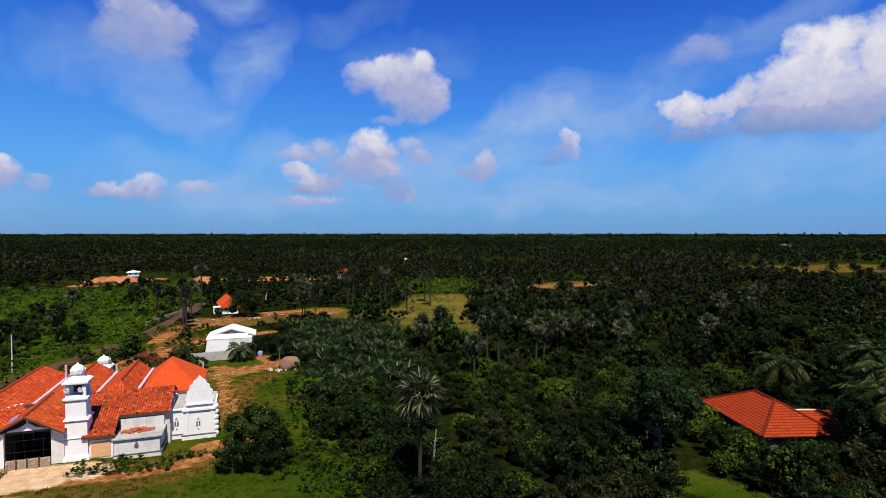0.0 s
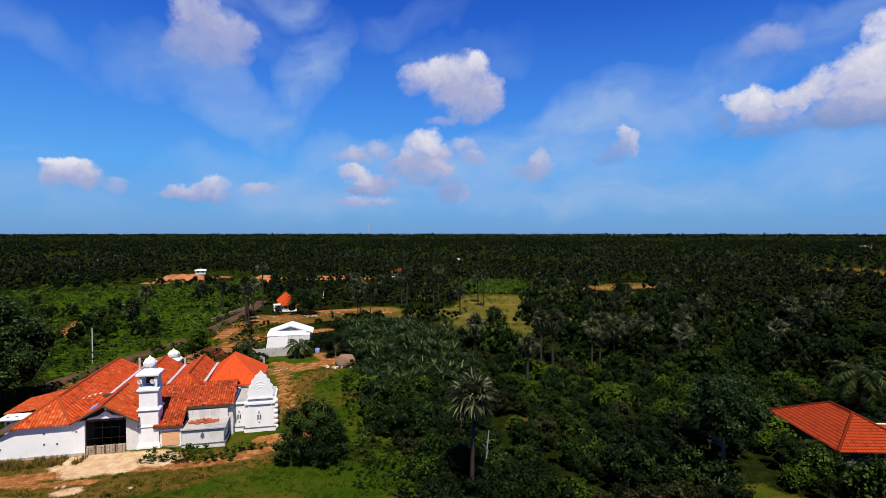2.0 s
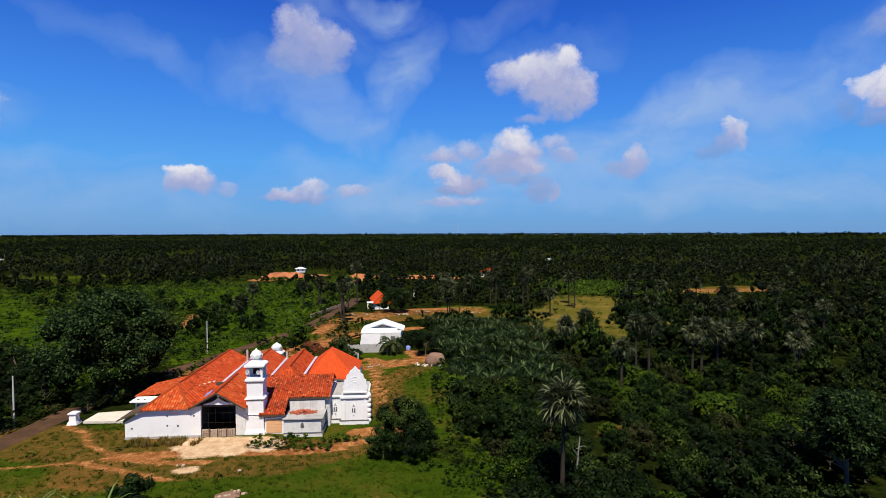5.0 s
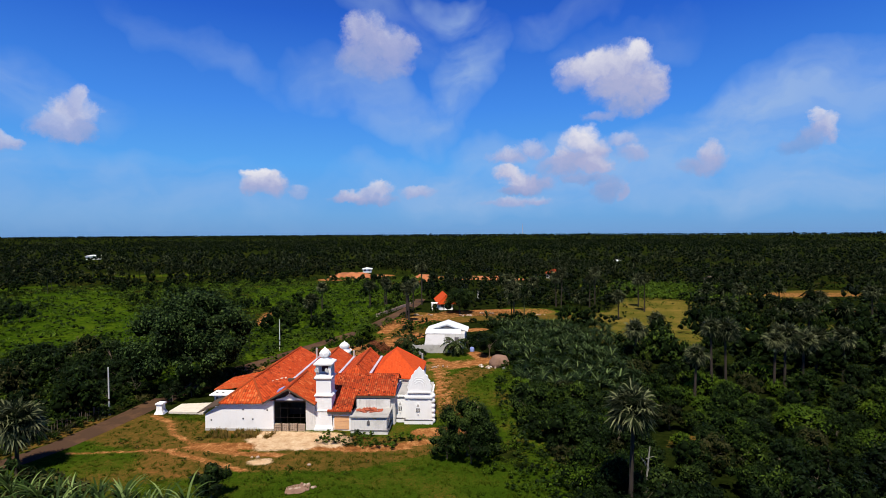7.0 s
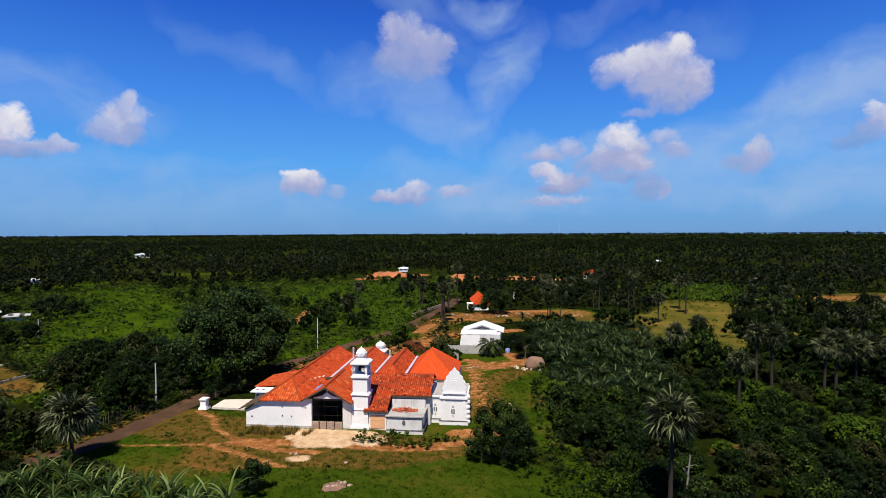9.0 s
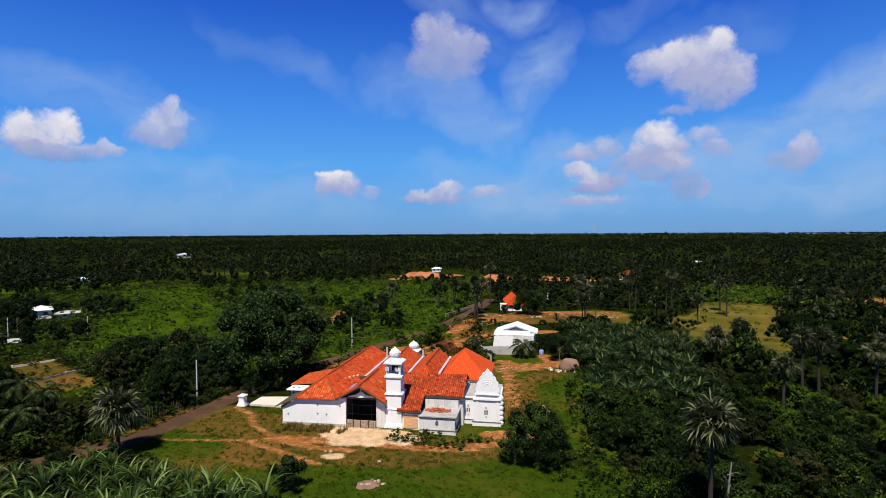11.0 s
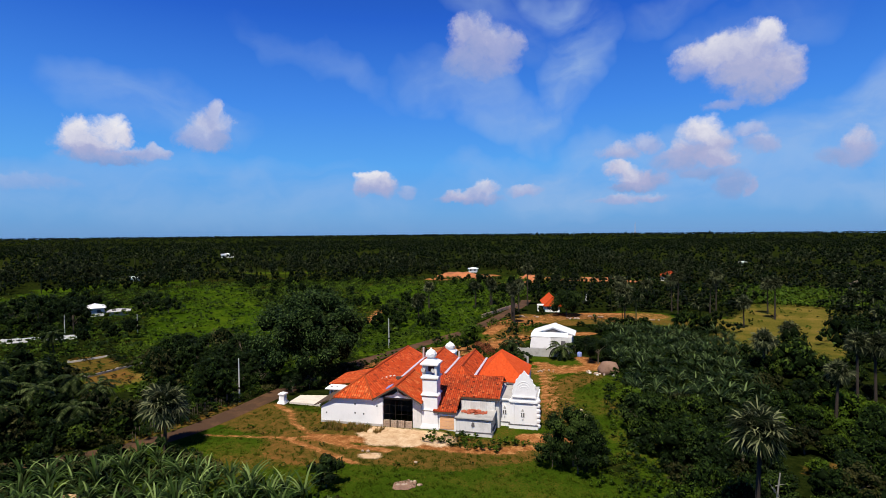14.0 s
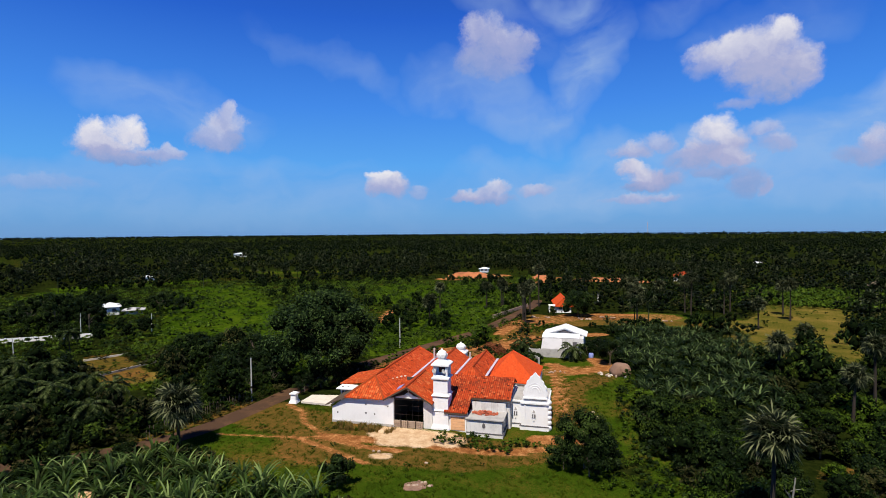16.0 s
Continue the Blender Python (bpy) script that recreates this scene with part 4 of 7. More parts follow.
# small white water-tank room on the left
hut = thing("roof_turret", "small white rooftop turret with a flat slab", "turret", MOSQUE)
part("wall", cube(-1.2, 0.4, 5.0, 6.2, 0.0, 2.75), M_WHITE, hut)
part("slab", cube(-1.65, 0.8, 4.5, 6.6, 2.75, 2.92, bevel=0.03), M_WHITE, hut)
for u in (-0.85, -0.05):
    part("opening", cube(u - 0.15, u + 0.15, 4.97, 5.05, 2.1, 2.5), M_DARK_LINE, hut)
for u in (-1.0, -0.2):
    part("slab_hole", cube(u - 0.12, u + 0.12, 5.2, 5.45, 2.9, 2.96), M_DARK_LINE, hut)

# minaret
mina = thing("minaret", "square white tiered minaret with an open lantern and petal-crowned dome", "minaret", MOSQUE)
cu, cv = 14.12, 1.42
part("base", frustum(frustum(bmesh.new(), cu, cv, -0.15, 0.25, 1.16, 1.14), cu, cv, 0.25, 0.6, 1.12, 1.02), M_WHITE, mina)
part("shaft", frustum(bmesh.new(), cu, cv, 0.6, 2.2, 1.0, 1.0), M_WHITE, mina)
part("ledge", frustum(frustum(bmesh.new(), cu, cv, 2.2, 2.3, 1.02, 1.1), cu, cv, 2.3, 2.42, 1.1, 1.02), M_WHITE, mina)
part("shaft", frustum(bmesh.new(), cu, cv, 2.42, 3.95, 0.97, 0.97), M_WHITE, mina)
part("ledge", frustum(frustum(bmesh.new(), cu, cv, 3.95, 4.1, 0.98, 1.14), cu, cv, 4.1, 4.35, 1.14, 0.94), M_WHITE, mina)
part("shaft", frustum(bmesh.new(), cu, cv, 4.35, 6.0, 0.90, 0.90), M_WHITE, mina)
part("balcony", frustum(frustum(frustum(bmesh.new(), cu, cv, 6.0, 6.15, 0.92, 1.08), cu, cv, 6.15, 6.32, 1.08, 1.08), cu, cv, 6.32, 6.42, 1.0, 0.92), M_WHITE, mina)
for su in (-1, 1):
    for sv in (-1, 1):
        part("pier", cube(cu + su * 0.74 - 0.16, cu + su * 0.74 + 0.16, cv + sv * 0.74 - 0.16, cv + sv * 0.74 + 0.16, 6.42, 7.65), M_WHITE, mina)
for sv in (-0.8, 0.8):
    part("sill", cube(cu - 0.58, cu + 0.58, cv + sv - 0.07, cv + sv + 0.07, 6.42, 6.58), M_WHITE, mina)
part("back_panel", cube(cu - 0.58, cu + 0.58, cv + 0.68, cv + 0.73, 6.58, 7.65), M_MAROON, mina, "dark maroon panel behind the lantern's opening")
# Thin dark strips paint the shade under each ledge.
for z, h in ((2.16, 1.015), (3.91, 0.985), (5.96, 0.915), (7.61, 0.925)):
    part("shadow_line", frustum(bmesh.new(), cu, cv, z, z + 0.05, h, h), M_DARK_LINE, mina)
part("cornice", frustum(frustum(frustum(bmesh.new(), cu, cv, 7.65, 7.78, 0.92, 1.06), cu, cv, 7.78, 7.95, 1.14, 1.14), cu, cv, 7.95, 8.3, 1.12, 0.62), M_WHITE, mina)


def crown_dome(parent, cx, cy, z, r):
    """A squat onion dome in a ring of petals, with a knob."""
    part("drum", lathe(bmesh.new(), cx, cy, [(r * 0.95, z), (r * 0.95, z + 0.12), (r * 0.8, z + 0.16), (r * 0.8, z + 0.32), (r * 1.0, z + 0.38), (r * 1.0, z + 0.46)], 20), M_WHITE, parent)
    part("dome", lathe(bmesh.new(), cx, cy, [(r * 0.78, z + 0.46), (r * 0.96, z + 0.62), (r * 0.95, z + 0.85), (r * 0.78, z + 1.05), (r * 0.46, z + 1.2), (r * 0.18, z + 1.3), (r * 0.13, z + 1.38), (r * 0.03, z + 1.5)], 20), M_WHITE, parent, smooth=True)
    for k in range(8):
        a = k * math.tau / 8 + math.pi / 8
        bm = bmesh.new()
        prism(bm, [(-0.34 * r, 0), (0.34 * r, 0), (0.42 * r, 0.2), (0.31 * r, 0.34), (0.0, 0.43), (-0.31 * r, 0.34), (-0.42 * r, 0.2)], -0.05, 0.03)
        bmesh.ops.transform(bm, matrix=pose(cx + r * 0.92 * math.sin(a), cy - r * 0.92 * math.cos(a), z + 0.40, 8, 0, math.degrees(a)), verts=bm.verts)
        part("petal", bm, M_WHITE, parent)


crown_dome(mina, cu, cv, 8.28, 0.62)
horn = thing("loudspeaker", "pale grey horn loudspeaker in the minaret's lantern", "loudspeaker", MOSQUE)
bm = lathe(bmesh.new(), 0, 0, [(0.07, 0.0), (0.08, 0.22), (0.14, 0.36), (0.26, 0.48), (0.28, 0.5), (0.22, 0.46)], 14)
bmesh.ops.transform(bm, matrix=pose(cu - 0.62, cv - 0.55, 7.12, 90, 0, -25), verts=bm.verts)
part("horn", bm, M_POLE, horn, smooth=True)
part("bracket", cube(cu - 0.68, cu - 0.58, cv - 0.62, cv - 0.5, 6.42, 7.1), M_IRON, horn)
horn2 = copy_thing(horn, MOSQUE @ pose(1.25, 0.0, 0.0))

# second little dome behind the hall
kiosk = thing("domed_turret", "white domed corner turret behind the tiled roofs", "turret", MOSQUE)
part("wall", cube(9.65, 11.55, 26.45, 28.35, -0.1, 3.35), M_WHITE, kiosk)
part("cornice", frustum(frustum(bmesh.new(), 10.6, 27.4, 3.35, 3.5, 1.0, 1.1), 10.6, 27.4, 3.5, 3.75, 1.1, 0.9), M_WHITE, kiosk)
crown_dome(kiosk, 10.6, 27.4, 3.75, 0.78)

# low annex with a broken flat roof
annex = thing("annex", "low grey plastered annex with broken tiles on its flat roof", "annex", MOSQUE)
part("wall", cube(17.45, 21.65, 0.15, 5.3, -0.6, 1.62), M_STAINED, annex)
part("plinth", cube(17.4, 21.8, 0.02, 5.35, -0.6, 0.08), M_STAINED, annex)
part("plinth_moulding", cube(17.4, 21.84, -0.02, 5.37, 0.08, 0.16), M_DARK_LINE, annex)
part("cornice", cube(17.35, 21.85, 0.0, 5.4, 1.62, 1.68), M_DARK_LINE, annex)
part("roof_slab", cube(17.3, 21.9, -0.06, 5.45, 1.68, 1.86, bevel=0.02), M_CONCRETE, annex)
part("upper_wall", cube(17.5, 21.7, 3.1, 3.3, 1.86, 2.9), M_STAINED, annex)
part("emblem", prism(bmesh.new(), [(19.3, 0.85), (19.5, 0.72), (19.7, 0.85), (19.66, 1.15), (19.5, 1.35), (19.34, 1.15)], 0.08, 0.16), M_DARK_LINE, annex)
bm = bmesh.new()
for k in range(150):
    a, d = rnd.uniform(0, math.tau), rnd.random() ** 0.7
    u, v = 19.3 + math.cos(a) * d * 1.55, 2.0 + math.sin(a) * d * 0.75
    s = rnd.uniform(0.10, 0.22)
    c = cube(-s, s, -s * 0.6, s * 0.6, 0, 0.05)
    tmp = bpy.data.meshes.new("t")
    bmesh.ops.transform(c, matrix=MOSQUE @ pose(u, v, 1.87 + rnd.uniform(0, 0.28) * (1 - d), rnd.uniform(-25, 25), rnd.uniform(-25, 25), rnd.uniform(0, 360)), verts=c.verts)
    c.to_mesh(tmp)
    c.free()
    bm.from_mesh(tmp)
    bpy.data.meshes.remove(tmp)
debris = tagged(part("broken_tiles", bm, M_RUBBLE), "heap of broken red roof tiles on the annex roof", "debris", kind="stuff")

# white portal with a curved gable
portal = thing("portal", "white plastered porch with a scalloped gable and lancet niches", "porch", MOSQUE)
part("block", cube(23.5, 26.75, 3.8, 9.5, -0.7, 2.86), M_WHITE, portal)
part("wing", cube(22.1, 23.5, 4.45, 9.5, -0.7, 2.86), M_WHITE, portal)
part("plinth", cube(23.35, 26.9, 3.62, 9.0, -0.7, 0.12), M_WHITE, portal)
part("plinth", cube(22.0, 23.35, 4.28, 9.0, -0.7, 0.12), M_WHITE, portal)
part("moulding", cube(23.3, 26.92, 3.58, 9.1, 0.12, 0.18), M_DARK_LINE, portal)
part("moulding", cube(21.98, 23.3, 4.24, 9.1, 0.12, 0.18), M_DARK_LINE, portal)
part("cornice", cube(23.4, 26.85, 3.68, 9.5, 2.86, 3.06), M_WHITE, portal)
part("cornice", cube(22.0, 23.4, 4.33, 9.5, 2.86, 3.02), M_WHITE, portal)
# Dark strips put the cornice's underside shade into colour.
part("moulding", cube(23.38, 26.87, 3.66, 4.0, 2.80, 2.86), M_DARK_LINE, portal)
part("moulding", cube(21.98, 23.38, 4.31, 4.6, 2.80, 2.86), M_DARK_LINE, portal)
part("roof_slab", cube(22.1, 26.7, 4.6, 10.4, 3.02, 3.08), M_CONCRETE, portal)
GABLE = [(23.62, 3.06), (26.72, 3.06), (26.78, 3.5), (26.62, 3.8), (26.74, 4.25), (26.55, 4.6), (26.58, 4.95), (26.32, 5.2), (26.25, 5.6), (25.98, 5.8), (25.85, 6.15), (25.58, 6.3), (25.22, 6.75), (24.86, 6.3), (24.6, 6.15), (24.46, 5.8), (24.2, 5.6), (24.14, 5.2), (23.9, 4.95), (23.92, 4.6), (23.72, 4.25), (23.84, 3.8), (23.66, 3.5)]
part("gable", prism(bmesh.new(), GABLE, 3.82, 4.3), M_WHITE, portal, "scalloped white gable wall")
for r in (0.55, 0.8, 1.05):
    bm = bmesh.new()
    arc = [(25.2 + r * math.cos(k * math.pi / 14), 4.25, 4.25 + r * 1.15 * math.sin(k * math.pi / 14)) for k in range(15)]
    tube(bm, [(x, 3.83, z) for x, _, z in arc], [0.045] * 15, 6)
    part("arch_moulding", bm, M_WHITE, portal)
part("parapet_band", cube(23.8, 26.6, 3.70, 3.9, 3.5, 3.66), M_WHITE, portal)
# Dark strip drawn as the shade below the parapet band.
part("moulding", cube(23.85, 26.55, 3.69, 3.8, 3.44, 3.5), M_DARK_LINE, portal)
for k, (u, w) in enumerate(((23.95, 0.1), (26.45, 0.1))):
    part("pilaster", cube(u - w, u + w, 3.72, 3.82, 0.18, 2.8), M_WHITE, portal)
for k in range(6):
    z0 = -0.3 + k * 0.62
    part("buttress", lathe(bmesh.new(), 26.85, 4.1, [(0.24, z0), (0.34, z0 + 0.2), (0.34, z0 + 0.4), (0.22, z0 + 0.6)], 12), M_WHITE, portal)
for u, v in ((22.75, 4.45), (25.05, 3.8)):
    niche = part("niche", prism(bmesh.new(), [(u - 0.25, 1.1), (u + 0.25, 1.1), (u + 0.25, 1.85), (u + 0.16, 2.1), (u, 2.32), (u - 0.16, 2.1), (u - 0.25, 1.85)], v - 0.05, v + 0.02), M_WHITE, portal, "pointed niche with dark slots")
    for s in (-0.13, 0.13):
        part("slot", cube(u + s - 0.08, u + s + 0.08, v - 0.07, v, 1.15, 1.62), M_DARK_LINE, niche)
    part("tracery", prism(bmesh.new(), [(u - 0.17, 1.78), (u + 0.17, 1.78), (u + 0.1, 2.0), (u, 2.16), (u - 0.1, 2.0)], v - 0.07, v), M_CONCRETE, niche)
    part("knob", lathe(bmesh.new(), u, v - 0.02, [(0.08, 0.78), (0.1, 0.86), (0.03, 0.98)], 8), M_STAINED, niche)

# slab, white wayside post
slab = thing("concrete_slab", "pale concrete drying slab beside the lane", "slab")
bm = bmesh.new()
lo = [bm.verts.new((x, y, -0.05)) for x, y in ((-59.2, 51.6), (-54.6, 52.9), (-56.6, 56.6), (-60.2, 54.6))]
hi = [bm.verts.new((v.co.x, v.co.y, 0.28)) for v in lo]
bm.faces.new(hi)
for k in range(4):
    bm.faces.new((lo[k], lo[(k + 1) % 4], hi[(k + 1) % 4], hi[k]))
part("top", bm, M_PALE_CONCRETE, slab)
post = thing("wayside_shrine_post", "stout white plastered gatepost with a stepped foot", "post", pose(-60.2, 51.3, 0, 0, 0, 20))
part("foot", frustum(bmesh.new(), 0, 0, -0.05, 0.35, 0.62, 0.5), M_WHITE, post)
part("shaft", frustum(bmesh.new(), 0, 0, 0.35, 1.25, 0.42, 0.36), M_WHITE, post)
part("cap", frustum(frustum(bmesh.new(), 0, 0, 1.25, 1.4, 0.5, 0.5), 0, 0, 1.4, 1.55, 0.5, 0.2), M_WHITE, post)

# ---- other buildings ----
def hip_house(name, label, m, w, d, eave, top, roof_mat, wall_mat=M_WHITE, ridge_half=1.5, over=0.6, openings=4, category="house"):
    """A one-storey house: hipped roof with its ridge along y, walls, doors and windows."""
    h = thing(name, label, category, m)
    part("wall", cube(-w / 2, w / 2, -d / 2, d / 2, -0.1, eave), wall_mat, h)
    a, b = w / 2 + over, d / 2 + over
    c = [(-a, -b, eave - 0.1), (a, -b, eave - 0.1), (a, b, eave - 0.1), (-a, b, eave - 0.1)]
    r0, r1 = (0, -ridge_half, top), (0, ridge_half, top)
    roof(h, [[c[0], c[1], r0], [c[1], c[2], r1, r0], [c[2], c[3], r1], [c[3], c[0], r0, r1]], roof_mat)
    for p, q in ((c[0], r0), (c[1], r0), (c[2], r1), (c[3], r1), (r0, r1)):
        ridge(h, p, q, roof_mat, 0.14)
    for k in range(openings):
        x = -w / 2 + w * (k + 0.5) / openings
        win = part("window", cube(x - 0.5, x + 0.5, -d / 2 - 0.04, -d / 2 + 0.02, 0.9, 2.0), M_DARK_LINE, h)
        part("frame", cube(x - 0.56, x + 0.56, -d / 2 - 0.07, -d / 2 - 0.04, 1.98, 2.06), wall_mat, win)
        part("sill", cube(x - 0.6, x + 0.6, -d / 2 - 0.12, -d / 2, 0.82, 0.9), wall_mat, win)
    return h


# orange-roofed house on the right, half lost under palms
# Dark timber colour on the walls stands in for shade under the eaves.
red = hip_house("tiled_house", "single-storey house with a ribbed orange tile hip roof", pose(35.3, 59.0, 0, 0, 0, 3), 7.0, 10.6, 2.9, 5.1, M_ROOF_RIBBED, M_TIMBER, ridge_half=1.7)
part("wing_wall", cube(3.5, 9.5, -2.6, 2.4, -0.1, 2.2), M_TIMBER, red)
roof(red, [[(3.2, 0.0, 3.4), (10.0, 0.0, 3.3), (10.0, -3.2, 2.1), (3.2, -3.2, 2.1)], [(3.2, 0.0, 3.4), (3.2, 3.0, 2.2), (10.0, 3.0, 2.2), (10.0, 0.0, 3.3)]], M_ROOF_RIBBED)
ridge(red, (2.6, 0.0, 3.44), (6.4, 0.0, 3.38), M_PALE_CONCRETE, 0.09, "pale mortared ridge")

# white sheet-roofed house behind a breeze-block wall
wh = thing("white_roofed_house", "low house with white sheet roof and grey lean-to", "house", pose(-40.9, 104.4, 0, 0, 0, 17) @ Matrix.Diagonal((0.84, 0.85, 1.2, 1)))
part("wall", cube(-4.6, 4.6, -4.0, 4.5, -0.1, 2.5), M_STAINED, wh)
roof(wh, [[(-5.2, -1.0, 2.55), (0.0, -1.0, 3.8), (0.0, 5.4, 3.8), (-5.2, 5.4, 2.55)], [(0.0, -1.0, 3.8), (5.2, -1.0, 2.55), (5.2, 5.4, 2.55), (0.0, 5.4, 3.8)]], M_SHEET, "white corrugated gable roof")
part("gable", prism(bmesh.new(), [(-4.6, 2.5), (4.6, 2.5), (0, 3.65)], -0.5, -0.35), M_WHITE, wh)
part("gable_vent", prism(bmesh.new(), [(-2.0, 2.95), (2.0, 2.95), (0, 3.42)], -0.62, -0.5), M_DARK_LINE, wh)
roof(wh, [[(-5.0, -0.8, 2.85), (3.6, -0.8, 2.85), (3.6, -4.0, 2.52), (-5.0, -4.0, 2.52)]], M_SHEET, "white porch roof", "porch_roof")
roof(wh, [[(-4.8, -4.06, 2.3), (-0.2, -4.06, 2.3), (-0.2, -7.0, 1.05), (-4.8, -7.0, 1.05)]], M_GREYSHEET, "grey lean-to roof sheet", "lean_to_roof")
for x in (-4.6, -0.4):
    part("lean_to_post", cube(x - 0.07, x + 0.07, -6.9, -6.75, -0.1, 0.98), M_TIMBER, wh)
for x in (0.6, 2.6):
    win = part("window", cube(x - 0.5, x + 0.5, -4.05, -3.98, 0.9, 1.9), M_DARK_LINE, wh)
    part("sill", cube(x - 0.6, x + 0.6, -4.14, -4.0, 0.8, 0.9), M_WHITE, win)
part("door", cube(1.2, 2.0, -4.05, -3.98, 0.0, 0.85), M_TIMBER, wh)


def block_wall(name, label, a, b, h, mat, n):
    """A boundary wall of upright panels between piers."""
    ax, ay = a
    bx, by = b
    length, ang = math.hypot(bx - ax, by - ay), math.degrees(math.atan2(by - ay, bx - ax))
    w = thing(name, label, "wall", pose(ax, ay, 0, 0, 0, ang))
    for k in range(n):
        x0, x1 = k * length / n, (k + 1) * length / n
        part("panel", cube(x0 + 0.1, x1 - 0.1, -0.07, 0.07, -0.1, h), mat, w)
        part("pier", cube(x0 - 0.12, x0 + 0.12, -0.12, 0.12, -0.1, h + 0.12), mat, w)
    part("pier", cube(length - 0.12, length + 0.12, -0.12, 0.12, -0.1, h + 0.12), mat, w)
    return w


block_wall("boundary_wall", "grey breeze-block boundary wall before the white-roofed house", (-44.4, 95.2), (-37.2, 97.6), 1.5, M_CONCRETE, 4)
block_wall("boundary_wall", "grey breeze-block boundary wall running toward the mosque", (-39.7, 89.1), (-40.9, 90.7), 1.4, M_CONCRETE, 1)
block_wall("boundary_wall", "long low white-washed garden wall among trees", (-150, 42.5), (-139, 58.5), 1.0, M_WHITE, 7)
block_wall("boundary_wall", "grey roadside wall of an orchard plot", (-72.6, 132), (-74.5, 158), 0.9, M_STONE, 9)
block_wall("boundary_wall", "pale broken garden wall in the brown clearing", (-113.6, 46.4), (-112.6, 53.6), 0.35, M_PALE_CONCRETE, 1)
block_wall("boundary_wall", "low grey garden wall beside the brown clearing", (-99.2, 42.8), (-101.2, 54.4), 0.35, M_CONCRETE, 2)

# far tiled cottage and its white porch
cot = hip_house("cottage", "small cottage with an orange tiled gable roof and white porch", pose(-62.4, 156.9, 0, 0, 0, 27), 4.2, 12.0, 2.0, 4.4, M_ROOF_NEW, M_WHITE, ridge_half=6.0, openings=2)
part("porch", cube(-4.4, -2.2, -6.1, -3.6, 1.95, 2.15), M_WHITE, cot)
for x in (-4.2, -2.6):
    part("porch_pillar", cube(x - 0.2, x + 0.2, -6.0, -5.6, -0.1, 1.95), M_WHITE, cot)
pil = thing("gate_pillar", "slim weathered white plastered gate pillar", "pillar", pose(-57.5, 176, 0))
part("shaft", cube(-0.24, 0.24, -0.24, 0.24, -0.1, 2.6, bevel=0.03), M_STAINED, pil)
part("cap", frustum(bmesh.new(), 0, 0, 2.6, 3.0, 0.34, 0.1), M_STAINED, pil)

FAR = [  # x, y, turn, width, depth, eave, top, roof, label
    (-160.7, 281, 25, 5, 4, 2.2, 2.9, M_SHEET, "flat pale farmhouse on an orange earth bank"),
    (-174.7, 78.6, 62, 5, 5, 2.6, 3.4, M_SHEET, "white bungalow with pale sheet roof among trees"),
    (-169.5, 83.0, 62, 5, 3, 1.4, 1.8, M_GREYSHEET, "low grey-roofed outhouse among trees"),
    (-489, 347, 50, 12, 5, 3.4, 4.4, M_SHEET, "distant white building in the palm belt"),
    (-289, 149, 60, 6, 4, 1.8, 2.4, M_SHEET, "distant white shed in a green field"),
    (-49.5, 277, 10, 9, 6, 2.4, 4.4, M_ROOF_OLD, "distant red-roofed farmhouse in the palms"),
    (538, 845, 0, 20, 5, 3, 4, M_SHEET, "far long white building"),
    (-27.8, 404, 0, 4, 4, 2.8, 3.6, M_SHEET, "far small white house"),
    (21.8, 268, 20, 5, 5, 2.0, 3.4, M_THATCH, "small thatched field hut"),
]
for x, y, turn, w, d, ev, top, mat, label in FAR:
    hip_house("farmhouse", label, pose(x, y, 0, 0, 0, turn), w, d, ev, top, mat, ridge_half=max(0.5, d / 2 - 1.5), openings=2)

mast = thing("radio_mast", "far red and white lattice radio mast", "mast", pose(-980, 4100, 0))
M_MAST = worn("mast_paint", (0.62, 0.55, 0.55), (0.5, 0.2, 0.18), 0.2, 0.05, 0.6)
for sx, sy in ((-1, -1), (1, -1), (0, 1)):
    part("leg", tube(bmesh.new(), [(sx * 3, sy * 3, 0), (sx * 1.2, sy * 1.2, 88)], [0.7, 0.4], 5), M_MAST, mast)
for k in range(8):
    part("brace", tube(bmesh.new(), [(-2.6 + k * 0.2, -2, 8 + k * 10), (2.6 - k * 0.2, -2, 16 + k * 10)], [0.35, 0.35], 4), M_MAST, mast)

# utility poles
def utility_pole(x, y, h, label, lean=0.0):
    p = thing("utility_pole", label, "pole", pose(x, y, 0, lean, lean * 0.5, 20), "poles along the lane")
    part("shaft", tube(bmesh.new(), [(0, 0, -0.2), (0, 0, h)], [0.12, 0.075], 10), M_POLE, p)
    part("cap", lathe(bmesh.new(), 0, 0, [(0.08, h - 0.02), (0.09, h + 0.03), (0.03, h + 0.07)], 10), M_POLE, p)
    part("collar", lathe(bmesh.new(), 0, 0, [(0.115, h * 0.3), (0.125, h * 0.31), (0.125, h * 0.34), (0.10, h * 0.35)], 10), M_IRON, p)


utility_pole(-70.2, 87.7, 6.2, "slim pale concrete utility pole beside the lane")
utility_pole(-65.9, 48.4, 6.2, "slim concrete utility pole at the lane's verge", 1.0)
utility_pole(-130.5, 68.0, 5.0, "slim concrete utility pole in scrub")
utility_pole(-145.5, 58.8, 5.0, "slim concrete utility pole by the white wall")
utility_pole(-125.2, 39.1, 4.6, "leaning concrete utility pole among trees", 4.0)

# roadside stick fence
fence = thing("stick_fence", "rough stick fence along the lane's verge", "fence")
